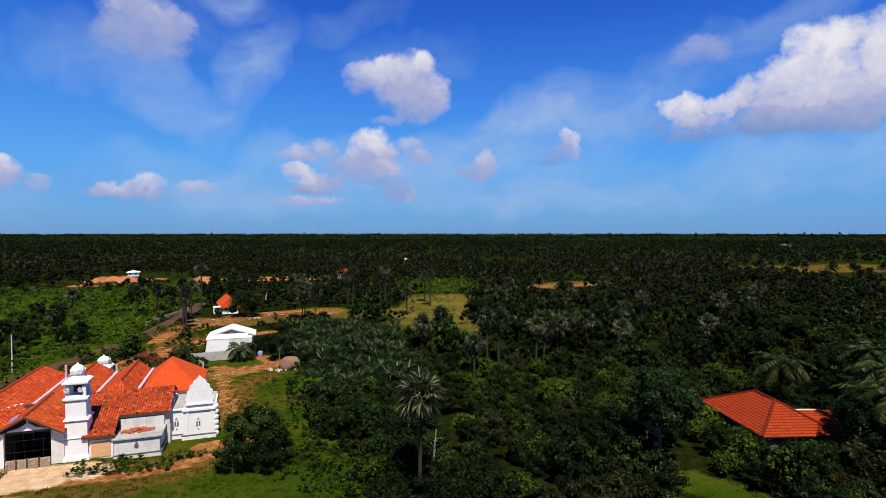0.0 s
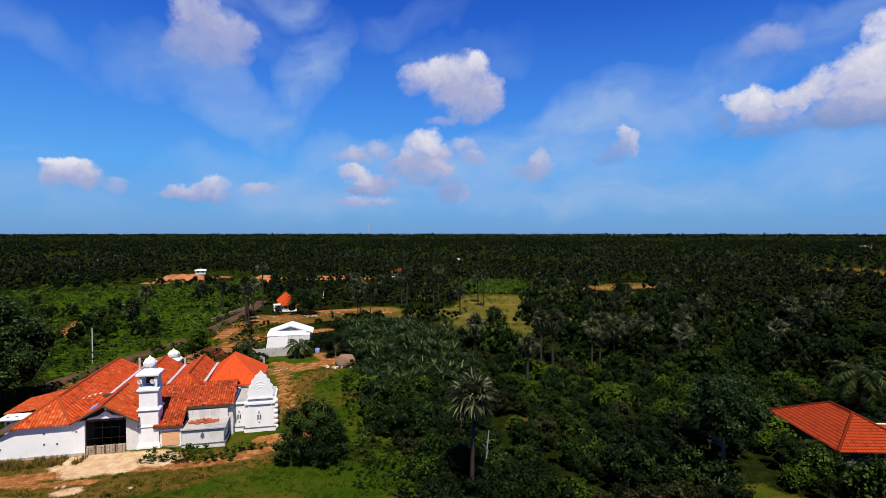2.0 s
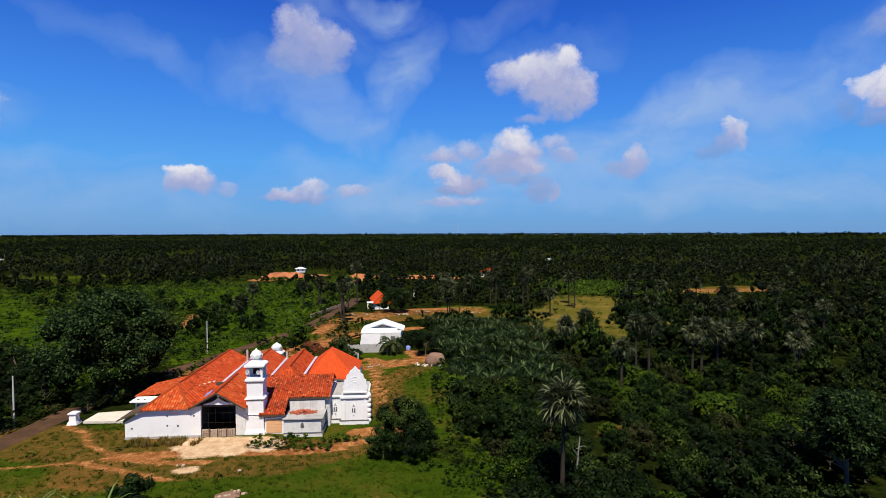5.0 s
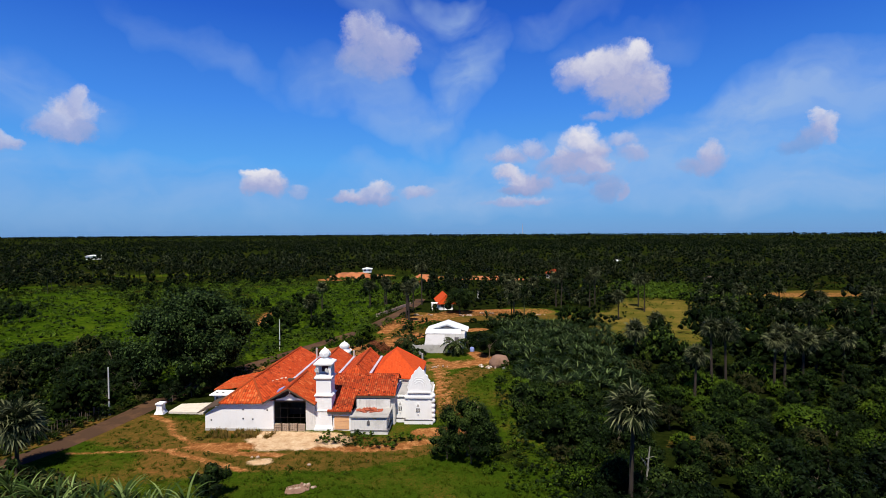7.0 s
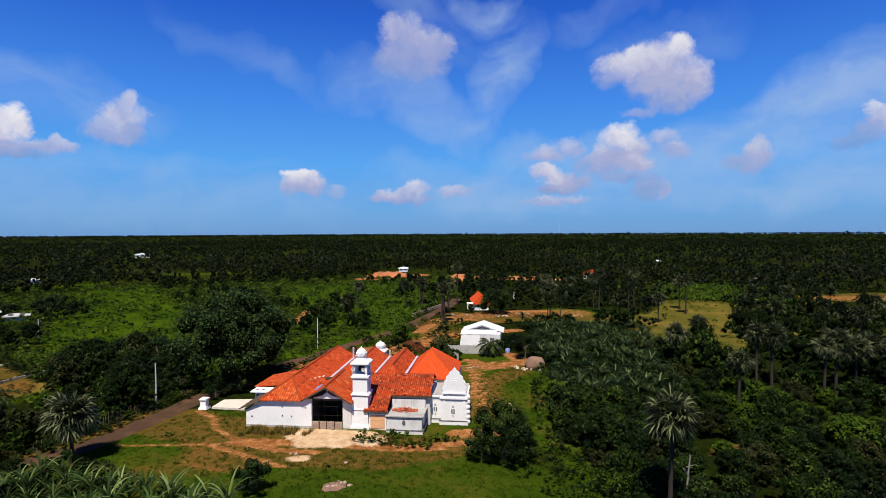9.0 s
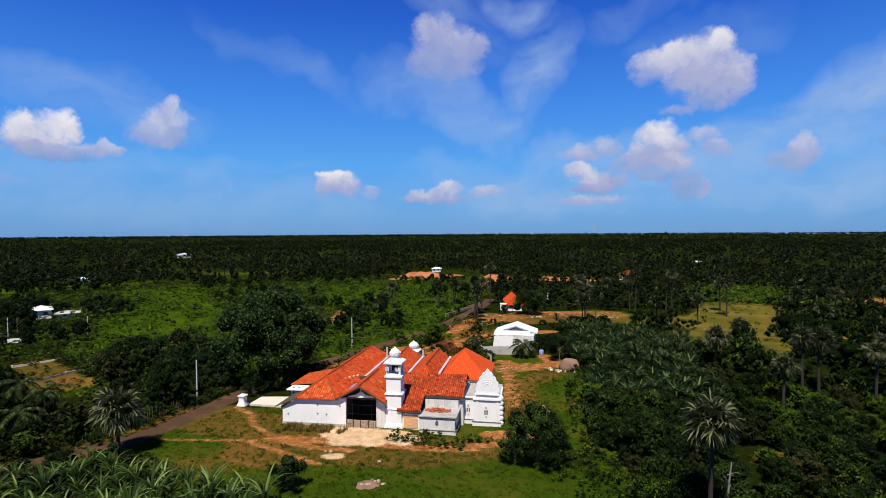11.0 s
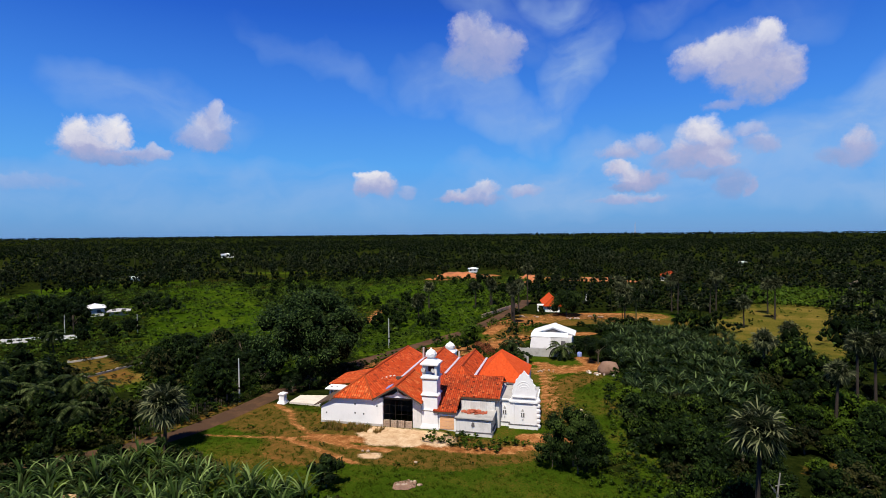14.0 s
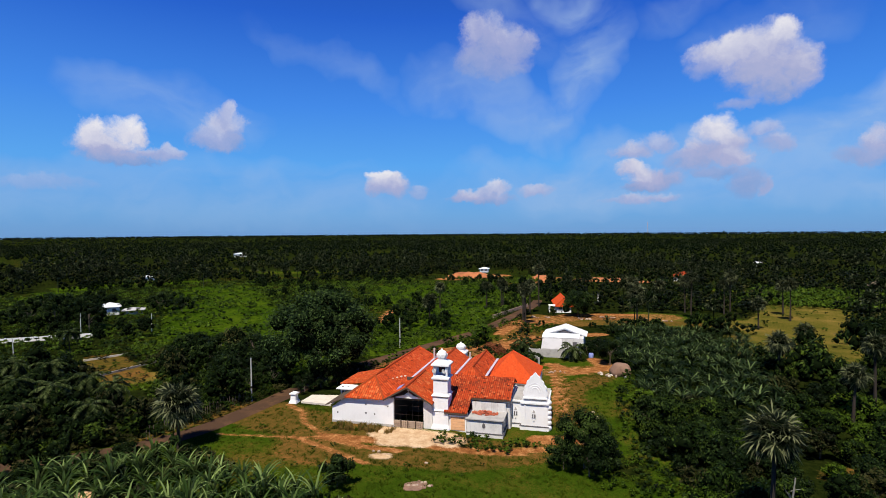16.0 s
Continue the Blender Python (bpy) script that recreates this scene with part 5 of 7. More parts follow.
for k in range(46):
    t = k / 45
    x, y = -63.8 + rnd.uniform(-0.1, 0.1) - 2.4 * math.sin(t * 1.6), 32.5 + t * 16
    h = rnd.uniform(1.1, 1.7)
    part("stake", tube(bmesh.new(), [(x, y, -0.1), (x + rnd.uniform(-0.1, 0.1), y + rnd.uniform(-0.1, 0.1), h)], [0.05, 0.035], 5), M_WOODBARK, fence)

# boulder and stones
def boulder(name, label, x, y, r, h, seed, mat=M_BOULDER, category="boulder"):
    bm = bmesh.new()
    bmesh.ops.create_icosphere(bm, subdivisions=3, radius=1.0)
    for v in bm.verts:
        k = 1 + 0.28 * noise.noise(v.co * 1.3 + Vector((seed, 0, 0))) + 0.07 * noise.noise(v.co * 4 + Vector((seed, 3, 0)))
        v.co = Vector((v.co.x * r * k, v.co.y * r * k, max(-0.25, v.co.z * h * k + h * 0.55)))
    ob = part(name, bm, mat, smooth=True)
    ob.location = (x, y, float(ground_z(x, y)))
    return tagged(ob, label, category)


boulder("boulder", "large rounded reddish-brown boulder beside bananas", -25.9, 90.8, 1.75, 1.4, 2.4)
for k in range(9):
    a = rnd.uniform(-3.0, 0.3)
    boulder("stone", "pale broken stone lying by the boulder", -26.2 + rnd.uniform(1.8, 3.2) * math.cos(a), 90.4 + rnd.uniform(1.8, 2.8) * math.sin(a), rnd.uniform(0.08, 0.22), rnd.uniform(0.1, 0.2), k + 3.0, M_PALE_CONCRETE, "stone")
for k in range(14):
    boulder("stone", "rubble stone beside the portal", -22.8 + rnd.uniform(-1.2, 1.2), 65.5 + rnd.uniform(-3, 5), rnd.uniform(0.12, 0.32), rnd.uniform(0.1, 0.22), k + 30.0, M_STONE, "stone")
for k in range(3):
    boulder("stone", "pale stone on the trodden lawn", -34 + rnd.uniform(-6, 7), 45 + rnd.uniform(-3, 4), rnd.uniform(0.08, 0.2), rnd.uniform(0.06, 0.14), k + 60.0, M_STONE, "stone")
scree = random.Random(12)
for k in range(16):
    boulder("stone", "brownish broken stone heaped at the boulder's foot", -26.4 + scree.uniform(-2.6, 1.8), 89.2 + scree.uniform(-0.5, 0.7), scree.uniform(0.12, 0.34), scree.uniform(0.12, 0.3), k + 130.0, M_STONE if k % 4 else M_PALE_CONCRETE, "stone")
for k in range(7):
    boulder("stone", "stone on the bare ground before the house", -34.8 + scree.uniform(-1.5, 1.5), 85.8 + scree.uniform(-1.0, 1.4), scree.uniform(0.1, 0.26), scree.uniform(0.1, 0.2), k + 150.0, M_STONE, "stone")
for k, (x, y) in enumerate(((-62.7, 138.9), (-60.5, 140.2), (-51.3, 142.2), (-49.5, 143.0), (-48.3, 147.9), (-44.5, 149.0), (-36.0, 150.5), (-31.0, 151.5))):
    for j in range(3):
        boulder("stone", "brown rubble stone on the cleared ground", x + scree.uniform(-1.3, 1.3), y + scree.uniform(-0.8, 0.8), scree.uniform(0.25, 0.6), scree.uniform(0.12, 0.3), k * 3 + j + 170.0, M_STONE if (k + j) % 2 else M_BOULDER, "stone")
boulder("rubble_heap", "low heap of red-brown rubble on the lawn", -30.6, 40.2, 0.95, 0.07, 90.0, M_BOULDER, "rubble")
for k in range(24):
    boulder("stone", "broken stone on the rubble heap's edge", -30.4 + rnd.uniform(-1.3, 1.3), 40.5 + rnd.uniform(-0.9, 0.9), rnd.uniform(0.08, 0.2), rnd.uniform(0.06, 0.14), k + 95.0, M_BOULDER if k % 3 else M_STONE, "stone")
tank = thing("water_barrel", "blue plastic water barrel by the yard", "barrel", pose(-34.0, 100.2, 0) @ Matrix.Scale(0.75, 4))
part("body", lathe(bmesh.new(), 0, 0, [(0.55, -0.05), (0.6, 0.1), (0.6, 0.95), (0.5, 1.1)], 16), M_TARP, tank, smooth=True)
part("lid", lathe(bmesh.new(), 0, 0, [(0.3, 1.1), (0.3, 1.18), (0.05, 1.2)], 12), M_TARP, tank)

canopy = thing("garden_canopy", "round ribbed orange garden canopy among bananas", "canopy", pose(-50.9, 20.4, 0))
part("cover", lathe(bmesh.new(), 0, 0, [(1.15, 1.35), (1.1, 1.5), (0.85, 1.78), (0.45, 1.98), (0.06, 2.06)], 18), M_BOARD, canopy)
part("post", tube(bmesh.new(), [(0, 0, -0.1), (0, 0, 1.6)], [0.06, 0.05], 8), M_TIMBER, canopy)


M_EARTH = worn("orange_earth", (0.43, 0.15, 0.055), (0.22, 0.075, 0.026), 1.2, 0.22, 0.9, relief=0.15)
M_RED_SOIL = worn("red_soil", (0.27, 0.050, 0.026), (0.15, 0.030, 0.016), 1.0, 0.2, 0.8, relief=0.1)


def earth_bank(label, pts, half_w, h, seed, mat=M_EARTH):
    """A low worn mound of bare earth along a line."""
    bm = bmesh.new()
    rows = []
    for k in range(13):
        t = k / 12 * (len(pts) - 1)
        i = min(int(t), len(pts) - 2)
        a, b = Vector(pts[i]), Vector(pts[i + 1])
        c, d = a.lerp(b, t - i), (b - a).normalized()
        row = []
        for o in (-1, -0.6, -0.2, 0.2, 0.6, 1):
            end = min(1.0, 4 * min(k, 12 - k) / 12 + 0.05)
            z = h * (1 - o * o) ** 0.7 * end * (1 + 0.5 * noise.noise((k * 0.7, o * 2, seed))) - 0.05
            row.append(bm.verts.new((c.x - d.y * o * half_w, c.y + d.x * o * half_w, z)))
        rows.append(row)
    for r0, r1 in zip(rows, rows[1:]):
        for i in range(5):
            bm.faces.new((r0[i + 1], r0[i], r1[i], r1[i + 1]))
    return tagged(part("earth_bank", bm, mat, smooth=True), label, "earth bank")


earth_bank("eroded bank of bare orange earth", [(-163, 250), (-150, 246), (-136, 250)], 7, 2.6, 1.0)
earth_bank("low spread of freshly tilled red soil", [(43.5, 188), (48, 187), (52.5, 189)], 4.5, 0.3, 5.0, M_RED_SOIL)
earth_bank("small bank of bare orange earth", [(-116, 250), (-104, 248)], 6, 2.2, 2.0)
earth_bank("long low bank of pale orange earth", [(-98, 258), (-80, 258), (-62, 262)], 5, 1.6, 3.0)
earth_bank("spill of freshly dug orange soil in the scrub", [(-96, 114), (-99, 118), (-104, 126)], 1.3, 0.5, 4.0)

# ---- plants ----
rng = np.random.default_rng(7)


def quad_cloud(centres, normals, size, aspect=0.6, r=rng):
    """Leaf cards: one bent quad at each place, its face towards the normal."""
    n = len(centres)
    rnd_v = r.normal(size=(n, 3))
    t = np.cross(normals, rnd_v)
    t /= np.linalg.norm(t, axis=1, keepdims=True) + 1e-9
    s = np.cross(normals, t)
    a, b = size[:, None] * t, size[:, None] * aspect * s
    vs = np.stack([centres - a, centres - b, centres + a, centres + b], 1).reshape(-1, 3)
    fs = np.arange(4 * n).reshape(n, 4)
    return vs, fs


GOLD = (1 + 5 ** 0.5) / 2
ICO = np.array([(0, a, b * GOLD) for a in (-1, 1) for b in (-1, 1)] + [(a, b * GOLD, 0) for a in (-1, 1) for b in (-1, 1)] + [(b * GOLD, 0, a) for a in (-1, 1) for b in (-1, 1)]) / math.hypot(1, GOLD)
OCT = np.array([(1, 0, 0), (-1, 0, 0), (0, 1, 0), (0, -1, 0), (0, 0, 1), (0, 0, -1)], float)


def hull_faces(pts, edge):
    """The triangles of a regular ball whose edges have that length, wound outwards."""
    out, n = [], len(pts)
    for a in range(n):
        for b in range(a + 1, n):
            for c in range(b + 1, n):
                if all(abs(np.linalg.norm(pts[i] - pts[j]) - edge) < 0.01 for i, j in ((a, b), (b, c), (a, c))):
                    up = np.dot(np.cross(pts[b] - pts[a], pts[c] - pts[a]), pts[a] + pts[b] + pts[c]) > 0
                    out.append((a, b, c, c) if up else (a, c, b, b))
    return np.array(out)


ICO_F, OCT_F = hull_faces(ICO, 2 / math.hypot(1, GOLD)), hull_faces(OCT, 2 ** 0.5)


def join(*pairs):
    vs, fs, at = [], [], 0
    for v, f in pairs:
        vs.append(v)
        fs.append(f + at)
        at += len(v)
    return np.concatenate(vs), np.concatenate(fs)


def crown_arrays(seed, width, height, lobes, cards, leaf, base=0.0, core=0.62, fine=False, lump=1.0):
    """A lumpy crown of leaf cards on many lobes, of half width 'width', from base to base + height; its outline is uneven, with gaps."""
    r = np.random.default_rng(seed)
    k = np.arange(lobes)
    up = 1 - 1.75 * (k + 0.5) / lobes
    az = k * 2.39996 + r.uniform(-0.5, 0.5, lobes)
    flat = np.sqrt(np.clip(1 - up * up, 0, 1))
    reach = r.uniform(0.36, 0.82, lobes) * (1.0 if lump == 1.0 else 1.15)
    cs = np.stack([np.cos(az) * flat * reach * width, np.sin(az) * flat * reach * width, base + height * (0.5 + 0.34 * up * r.uniform(0.8, 1.15, lobes))], -1)
    rs = width * lump * r.uniform(0.24, 0.48, lobes)
    pick = r.integers(0, lobes, cards)
    d = r.normal(size=(cards, 3))
    d /= np.linalg.norm(d, axis=1, keepdims=True)
    d[:, 2] = np.where(d[:, 2] < -0.45, -d[:, 2], d[:, 2])
    squash = np.array([1, 1, min(1.0, 0.6 * height / width)])
    rad = rs[pick][:, None] * (1 - 0.45 * r.uniform(0, 1, (cards, 1)) ** 2.2 + 0.12 * r.normal(size=(cards, 1)))
    p = cs[pick] + d * rad * squash
    p[:, 2] = np.maximum(p[:, 2], base + 0.04 * height)
    nrm = d + r.normal(size=(cards, 3)) * 0.42
    nrm /= np.linalg.norm(nrm, axis=1, keepdims=True)
    leaves = quad_cloud(p, nrm, leaf * r.uniform(0.55, 1.4, cards), 0.5, r)
    if not core:
        return leaves
    # A dark ball in each lobe paints the crown's inner shade.
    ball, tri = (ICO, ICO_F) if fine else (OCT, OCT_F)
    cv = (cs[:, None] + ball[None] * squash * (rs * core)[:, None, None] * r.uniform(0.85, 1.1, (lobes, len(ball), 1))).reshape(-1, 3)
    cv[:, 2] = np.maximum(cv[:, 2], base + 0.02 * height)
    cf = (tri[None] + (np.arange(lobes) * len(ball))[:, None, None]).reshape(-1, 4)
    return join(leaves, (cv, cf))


def fan_arrays(seed, leaves, reach, fan, blades=8, skirt=0.25):
    """The round head of a palmyra: stiff fan leaves on stalks, the oldest hanging."""
    r = np.random.default_rng(seed)
    vs, fs = [], []
    for k in range(leaves):
        az = k * 2.39996 + r.uniform(-0.3, 0.3)
        el = np.arcsin(np.clip(1 - (1 + skirt * 2.2) * (k + 0.5) / leaves, -0.9, 0.98)) + r.uniform(-0.1, 0.1)
        d = np.array([np.cos(az) * np.cos(el), np.sin(az) * np.cos(el), np.sin(el)])
        side = np.cross(d, [0, 0, 1.0])
        side /= np.linalg.norm(side) + 1e-9
        tip = d * reach * r.uniform(0.35, 0.8) - np.array([0, 0, 0.14 * reach])
        nv = np.cross(side, d)
        tilt = r.uniform(-0.9, 0.9)
        s2 = side * np.cos(tilt) + nv * np.sin(tilt)
        i = len(vs)
        w = 0.035
        vs += [-side * w, side * w, tip + side * w, tip - side * w]
        fs.append((i, i + 1, i + 2, i + 3))
        for j in range(blades):
            a = (j / (blades - 1) - 0.5) * 3.6
            droop = np.array([0, 0, -fan * (0.08 + 0.16 * abs(a) / 1.8)])
            e = d * np.cos(a) + s2 * np.sin(a)
            q = -d * np.sin(a) + s2 * np.cos(a)
            L = fan * r.uniform(0.85, 1.1) * (1 - 0.12 * abs(a))
            i = len(vs)
            mid, end = tip + e * L * 0.55 + droop * 0.35, tip + e * L * 0.92 + droop - np.array([0, 0, fan * r.uniform(0.02, 0.24)])
            vs += [tip, mid + q * 0.62 / blades * fan, end, mid - q * 0.62 / blades * fan]
            fs.append((i, i + 1, i + 2, i + 3))
    # Dark ball painted for the shade in the middle of the head.
    heart = ICO * np.array([0.6, 0.6, 0.62]) * reach * r.uniform(0.85, 1.1, (12, 1)) + np.array([0, 0, -0.1 * reach])
    return join((np.array(vs), np.array(fs)), (heart, ICO_F))


def frond_arrays(seed, fronds, length, leaflet, up=0.9, per=11):
    """Feather fronds of a coconut palm, arching out and down."""
    r = np.random.default_rng(seed)
    vs, fs = [], []
    for k in range(fronds):
        az, lift = k * 2.39996 + r.uniform(-0.25, 0.25), up - 1.5 * k / fronds + r.uniform(-0.15, 0.15)
        h = np.array([np.cos(az), np.sin(az), 0])
        side = np.array([-np.sin(az), np.cos(az), 0])
        p, el = np.zeros(3), lift
        for j in range(per):
            d = h * np.cos(el) + np.array([0, 0, np.sin(el)])
            nxt = p + d * length / per
            w = leaflet * (0.45 + 0.9 * np.sin(np.pi * (j + 0.8) / (per + 0.6)))
            for s in (-1, 1):
                for q in (0.25, 0.75):
                    o = p + (nxt - p) * q
                    tip = o + side * s * w + d * w * 0.55 + np.array([0, 0, -w * r.uniform(0.25, 0.7)])
                    i = len(vs)
                    vs += [o - d * 0.10, o + d * 0.10, tip]
                    fs.append((i, i + 1, i + 2, i + 2))
            i = len(vs)
            vs += [p - side * 0.03, p + side * 0.03, nxt + side * 0.02, nxt - side * 0.02]
            fs.append((i, i + 1, i + 2, i + 3))
            p, el = nxt, el - 1.45 / per
    return np.array(vs), np.array(fs)


def banana_arrays(seed, leaves, length, width, z, droop=0.34):
    """Long paddle leaves, each folded along its rib and arching over."""
    r = np.random.default_rng(seed)
    vs, fs = [], []
    for k in range(leaves):
        az, el = k * 2.39996 + r.uniform(-0.3, 0.3), r.uniform(0.95, 1.52)
        h, side = np.array([np.cos(az), np.sin(az), 0]), np.array([-np.sin(az), np.cos(az), 0])
        p, L, n = np.array([0, 0, z]), length * r.uniform(0.75, 1.15), 5
        ring = []
        for j in range(n + 1):
            d = h * np.cos(el) + np.array([0, 0, np.sin(el)])
            w = width * (0.18, 0.85, 1.0, 0.95, 0.7, 0.08)[j]
            nv = np.cross(side, d)
            ring.append((p - side * w - nv * w * 0.25, p, p + side * w - nv * w * 0.25))
            p = p + d * L / n
            el -= r.uniform(0.4, 1.6) * droop
        i = len(vs)
        for a in ring:
            vs += list(a)
        for j in range(n):
            for c in (0, 1):
                q = i + 3 * j + c
                fs.append((q, q + 1, q + 4, q + 3))
    return np.array(vs), np.array(fs)


WITH_CORE = (M_LEAF_GLINTED, M_LEAF, M_LEAF_OLIVE, M_LEAF_DARK, M_LEAF_BRIGHT, M_LEAF_FAR, M_LEAF_HAZED, M_PALM, M_PALM_FAR)


def mesh_of(name, vs, fs, mats, index=None):
    me = bpy.data.meshes.new(name)
    vs, fs = np.asarray(vs, np.float32), np.asarray(fs, np.int32)
    tri = fs[:, 2] == fs[:, 3]
    sizes = np.where(tri, 3, 4)
    loops = fs.ravel()[~np.stack([np.zeros_like(tri)] * 3 + [tri], 1).ravel()]
    me.vertices.add(len(vs))
    me.vertices.foreach_set("co", vs.ravel())
    me.loops.add(len(loops))
    me.loops.foreach_set("vertex_index", loops)
    me.polygons.add(len(fs))
    me.polygons.foreach_set("loop_start", np.concatenate([[0], np.cumsum(sizes)[:-1]]).astype(np.int32))
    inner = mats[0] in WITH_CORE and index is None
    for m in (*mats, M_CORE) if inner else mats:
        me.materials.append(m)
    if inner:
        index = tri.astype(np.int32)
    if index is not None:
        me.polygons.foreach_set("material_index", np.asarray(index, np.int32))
    me.update(calc_edges=True)
    return me


def trunk_mesh(name, h, r0, r1, mat, bend=0.2, seed=0, limbs=0, spread=1.0):
    r = random.Random(seed)
    bm = bmesh.new()
    bx, by = r.uniform(-bend, bend), r.uniform(-bend, bend)
    pts = [(bx * t * t, by * t * t, h * t - 0.15 * (t == 0)) for t in (0, 0.2, 0.45, 0.7, 1.0)]
    tube(bm, pts, [r0 * 1.25, r0, r0 + (r1 - r0) * 0.45, r0 + (r1 - r0) * 0.7, r1], 8)
    for k in range(limbs):
        a, z = k * 2.4 + r.uniform(-0.4, 0.4), h * r.uniform(0.45, 0.85)
        e = (spread * math.cos(a), spread * math.sin(a), z + spread * r.uniform(0.5, 1.0))
        tube(bm, [(0, 0, z), (e[0] * 0.5, e[1] * 0.5, z + (e[2] - z) * 0.6), e], [r1 * 0.8, r1 * 0.55, r1 * 0.25], 6)
    return finish(name, bm, mat)


def place(kind, label, category, trunk, crown, x, y, s=1.0, turn=0.0, group="", lift=0.0):
    """One plant: an empty at its foot with a trunk and a crown."""
    p = thing(kind, label, category, pose(x, y, float(ground_z(x, y)), 0, 0, turn) @ Matrix.Scale(s, 4), group)
    t = new("trunk", trunk)
    t.parent = p
    c = new("crown", crown)
    c.parent, c.location = p, (0, 0, lift)
    return p


# --- models ---
BUSHES = []
for k, (w, h, mat) in enumerate([(2.0, 3.0, M_LEAF), (2.3, 2.6, M_LEAF_DARK), (1.8, 3.6, M_LEAF_DARK), (2.6, 3.4, M_LEAF), (1.6, 2.2, M_LEAF_BRIGHT), (2.1, 4.2, M_LEAF), (2.4, 3.2, M_LEAF_DARK), (2.0, 3.0, M_LEAF_OLIVE), (2.2, 2.4, M_LEAF_BRIGHT)]):
    BUSHES.append((crown_arrays(120 + k, w, h, 13, 460, 0.14, core=0.74), mat, mesh_of("bush_crown", *crown_arrays(100 + k, w, h, 14, 1050, 0.125, core=0.74), [mat])))
SCRUB = [(crown_arrays(140 + k, 1.4, 1.2, 5, 84, 0.18), mat) for k, mat in enumerate([M_LEAF_BRIGHT, M_LEAF_BRIGHT, M_LEAF])]
SCRUB_DARK = [(crown_arrays(150 + k, 1.5, 1.8, 7, 130, 0.20), mat) for k, mat in enumerate([M_LEAF_DARK, M_LEAF])]
SCRUB_FAR = [(crown_arrays(155 + k, 1.6, 1.2, 3, 24, 0.34), mat) for k, mat in enumerate([M_LEAF_BRIGHT, M_LEAF_BRIGHT, M_LEAF])]
TREES = [(crown_arrays(160 + k, 3.4, 5.6, 13, 330, 0.28, base=1.0, core=0.74), mat) for k, mat in enumerate([M_LEAF_DARK, M_LEAF, M_LEAF_DARK])]
FAR_TREES = [(crown_arrays(180 + k, 3.0, 4.6, 6, 44, 0.50, base=0.3, core=0.8), mat) for k, mat in enumerate([M_LEAF_DARK, M_LEAF_FAR, M_LEAF_FAR, M_LEAF_OLIVE])]
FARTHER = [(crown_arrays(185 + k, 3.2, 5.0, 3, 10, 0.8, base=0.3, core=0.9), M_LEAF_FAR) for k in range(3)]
FARTHEST = [(crown_arrays(190 + k, 3.4, 4.6, 3, 6, 0.9, base=0.2, core=1.0), M_LEAF_HAZED) for k in range(3)]
PALM_HEADS = [mesh_of("palm_head", *fan_arrays(200 + k, 66, 1.55, 1.25, 13, 0.40), [M_PALM]) for k in range(4)]
FAR_HEADS = [fan_arrays(220 + k, 20, 1.7, 1.3, 5, 0.35) for k in range(3)]
FARTHER_HEADS = [fan_arrays(230 + k, 9, 1.6, 1.4, 3, 0.3) for k in range(3)]
BUSH_TRUNK = trunk_mesh("trunk", 1.6, 0.09, 0.05, M_WOODBARK, 0.1, 3, 4, 0.8)


def scatter(n, az0, az1, r0, r1, keep, spacing=0.0, seed=1, power=1.0):
    """Places in a sector of the plain (azimuth left of +y, in degrees), evenly or thinning with distance, kept where keep() says so."""
    r = np.random.default_rng(seed)
    a = np.radians(r.uniform(az0, az1, n))
    d = (r0 ** (1 + power) + r.uniform(0, 1, n) * (r1 ** (1 + power) - r0 ** (1 + power))) ** (1 / (1 + power))
    x, y = -np.sin(a) * d, np.cos(a) * d
    ok = keep(x, y)
    x, y = x[ok], y[ok]
    if spacing:
        taken, sel = {}, []
        for i, (px, py) in enumerate(zip(x, y)):
            c = (int(px // spacing), int(py // spacing))
            if all(math.hypot(px - qx, py - qy) >= spacing for dx in (-1, 0, 1) for dy in (-1, 0, 1) for qx, qy in taken.get((c[0] + dx, c[1] + dy), ())):
                taken.setdefault(c, []).append((px, py))
                sel.append(i)
        x, y = x[sel], y[sel]
    return x, y


def merged(name, label, category, models, xs, ys, scale, seed, core=M_CORE):
    """Many plants as one mesh: each a turned and scaled copy of a model."""
    r = np.random.default_rng(seed)
    mats = []
    for _, mat in models:
        if mat not in mats:
            mats.append(mat)
    V, F, I, at = [], [], [], 0
    z = ground_z(xs, ys)
    for x, y, gz in zip(xs, ys, z):
        (v, f), mat = models[r.integers(len(models))]
        s, a = r.uniform(*scale), r.uniform(0, 2 * np.pi)
        sz = s * r.uniform(0.8, 1.25)
        c, q = np.cos(a) * s, np.sin(a) * s
        w = np.empty_like(v)
        w[:, 0], w[:, 1], w[:, 2] = v[:, 0] * c - v[:, 1] * q + x, v[:, 0] * q + v[:, 1] * c + y, v[:, 2] * sz + gz
        V.append(w)
        F.append(f + at)
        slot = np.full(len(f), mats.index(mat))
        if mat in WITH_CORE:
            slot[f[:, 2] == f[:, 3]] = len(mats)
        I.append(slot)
        at += len(v)
    if not V:
        return None
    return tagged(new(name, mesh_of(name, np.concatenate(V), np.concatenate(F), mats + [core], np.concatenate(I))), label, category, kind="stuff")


EDGE = [(-2.0, 30), (-6.6, 47), (-11, 57), (-18.0, 70), (-20.5, 83), (-22.5, 90), (-29, 100), (-33, 118), (-46, 134)]


def right_of_edge(x, y, margin=0.0):
    ex = np.interp(y, [p[1] for p in EDGE], [p[0] for p in EDGE])
    return x > ex + margin


def in_bananas(x, y):
    return right_of_edge(x, y) & (y > 76 + 0.08 * (x + 20)) & (y < 130) & (x < -1.5 - 0.19 * (y - 80)) & (x > -40)


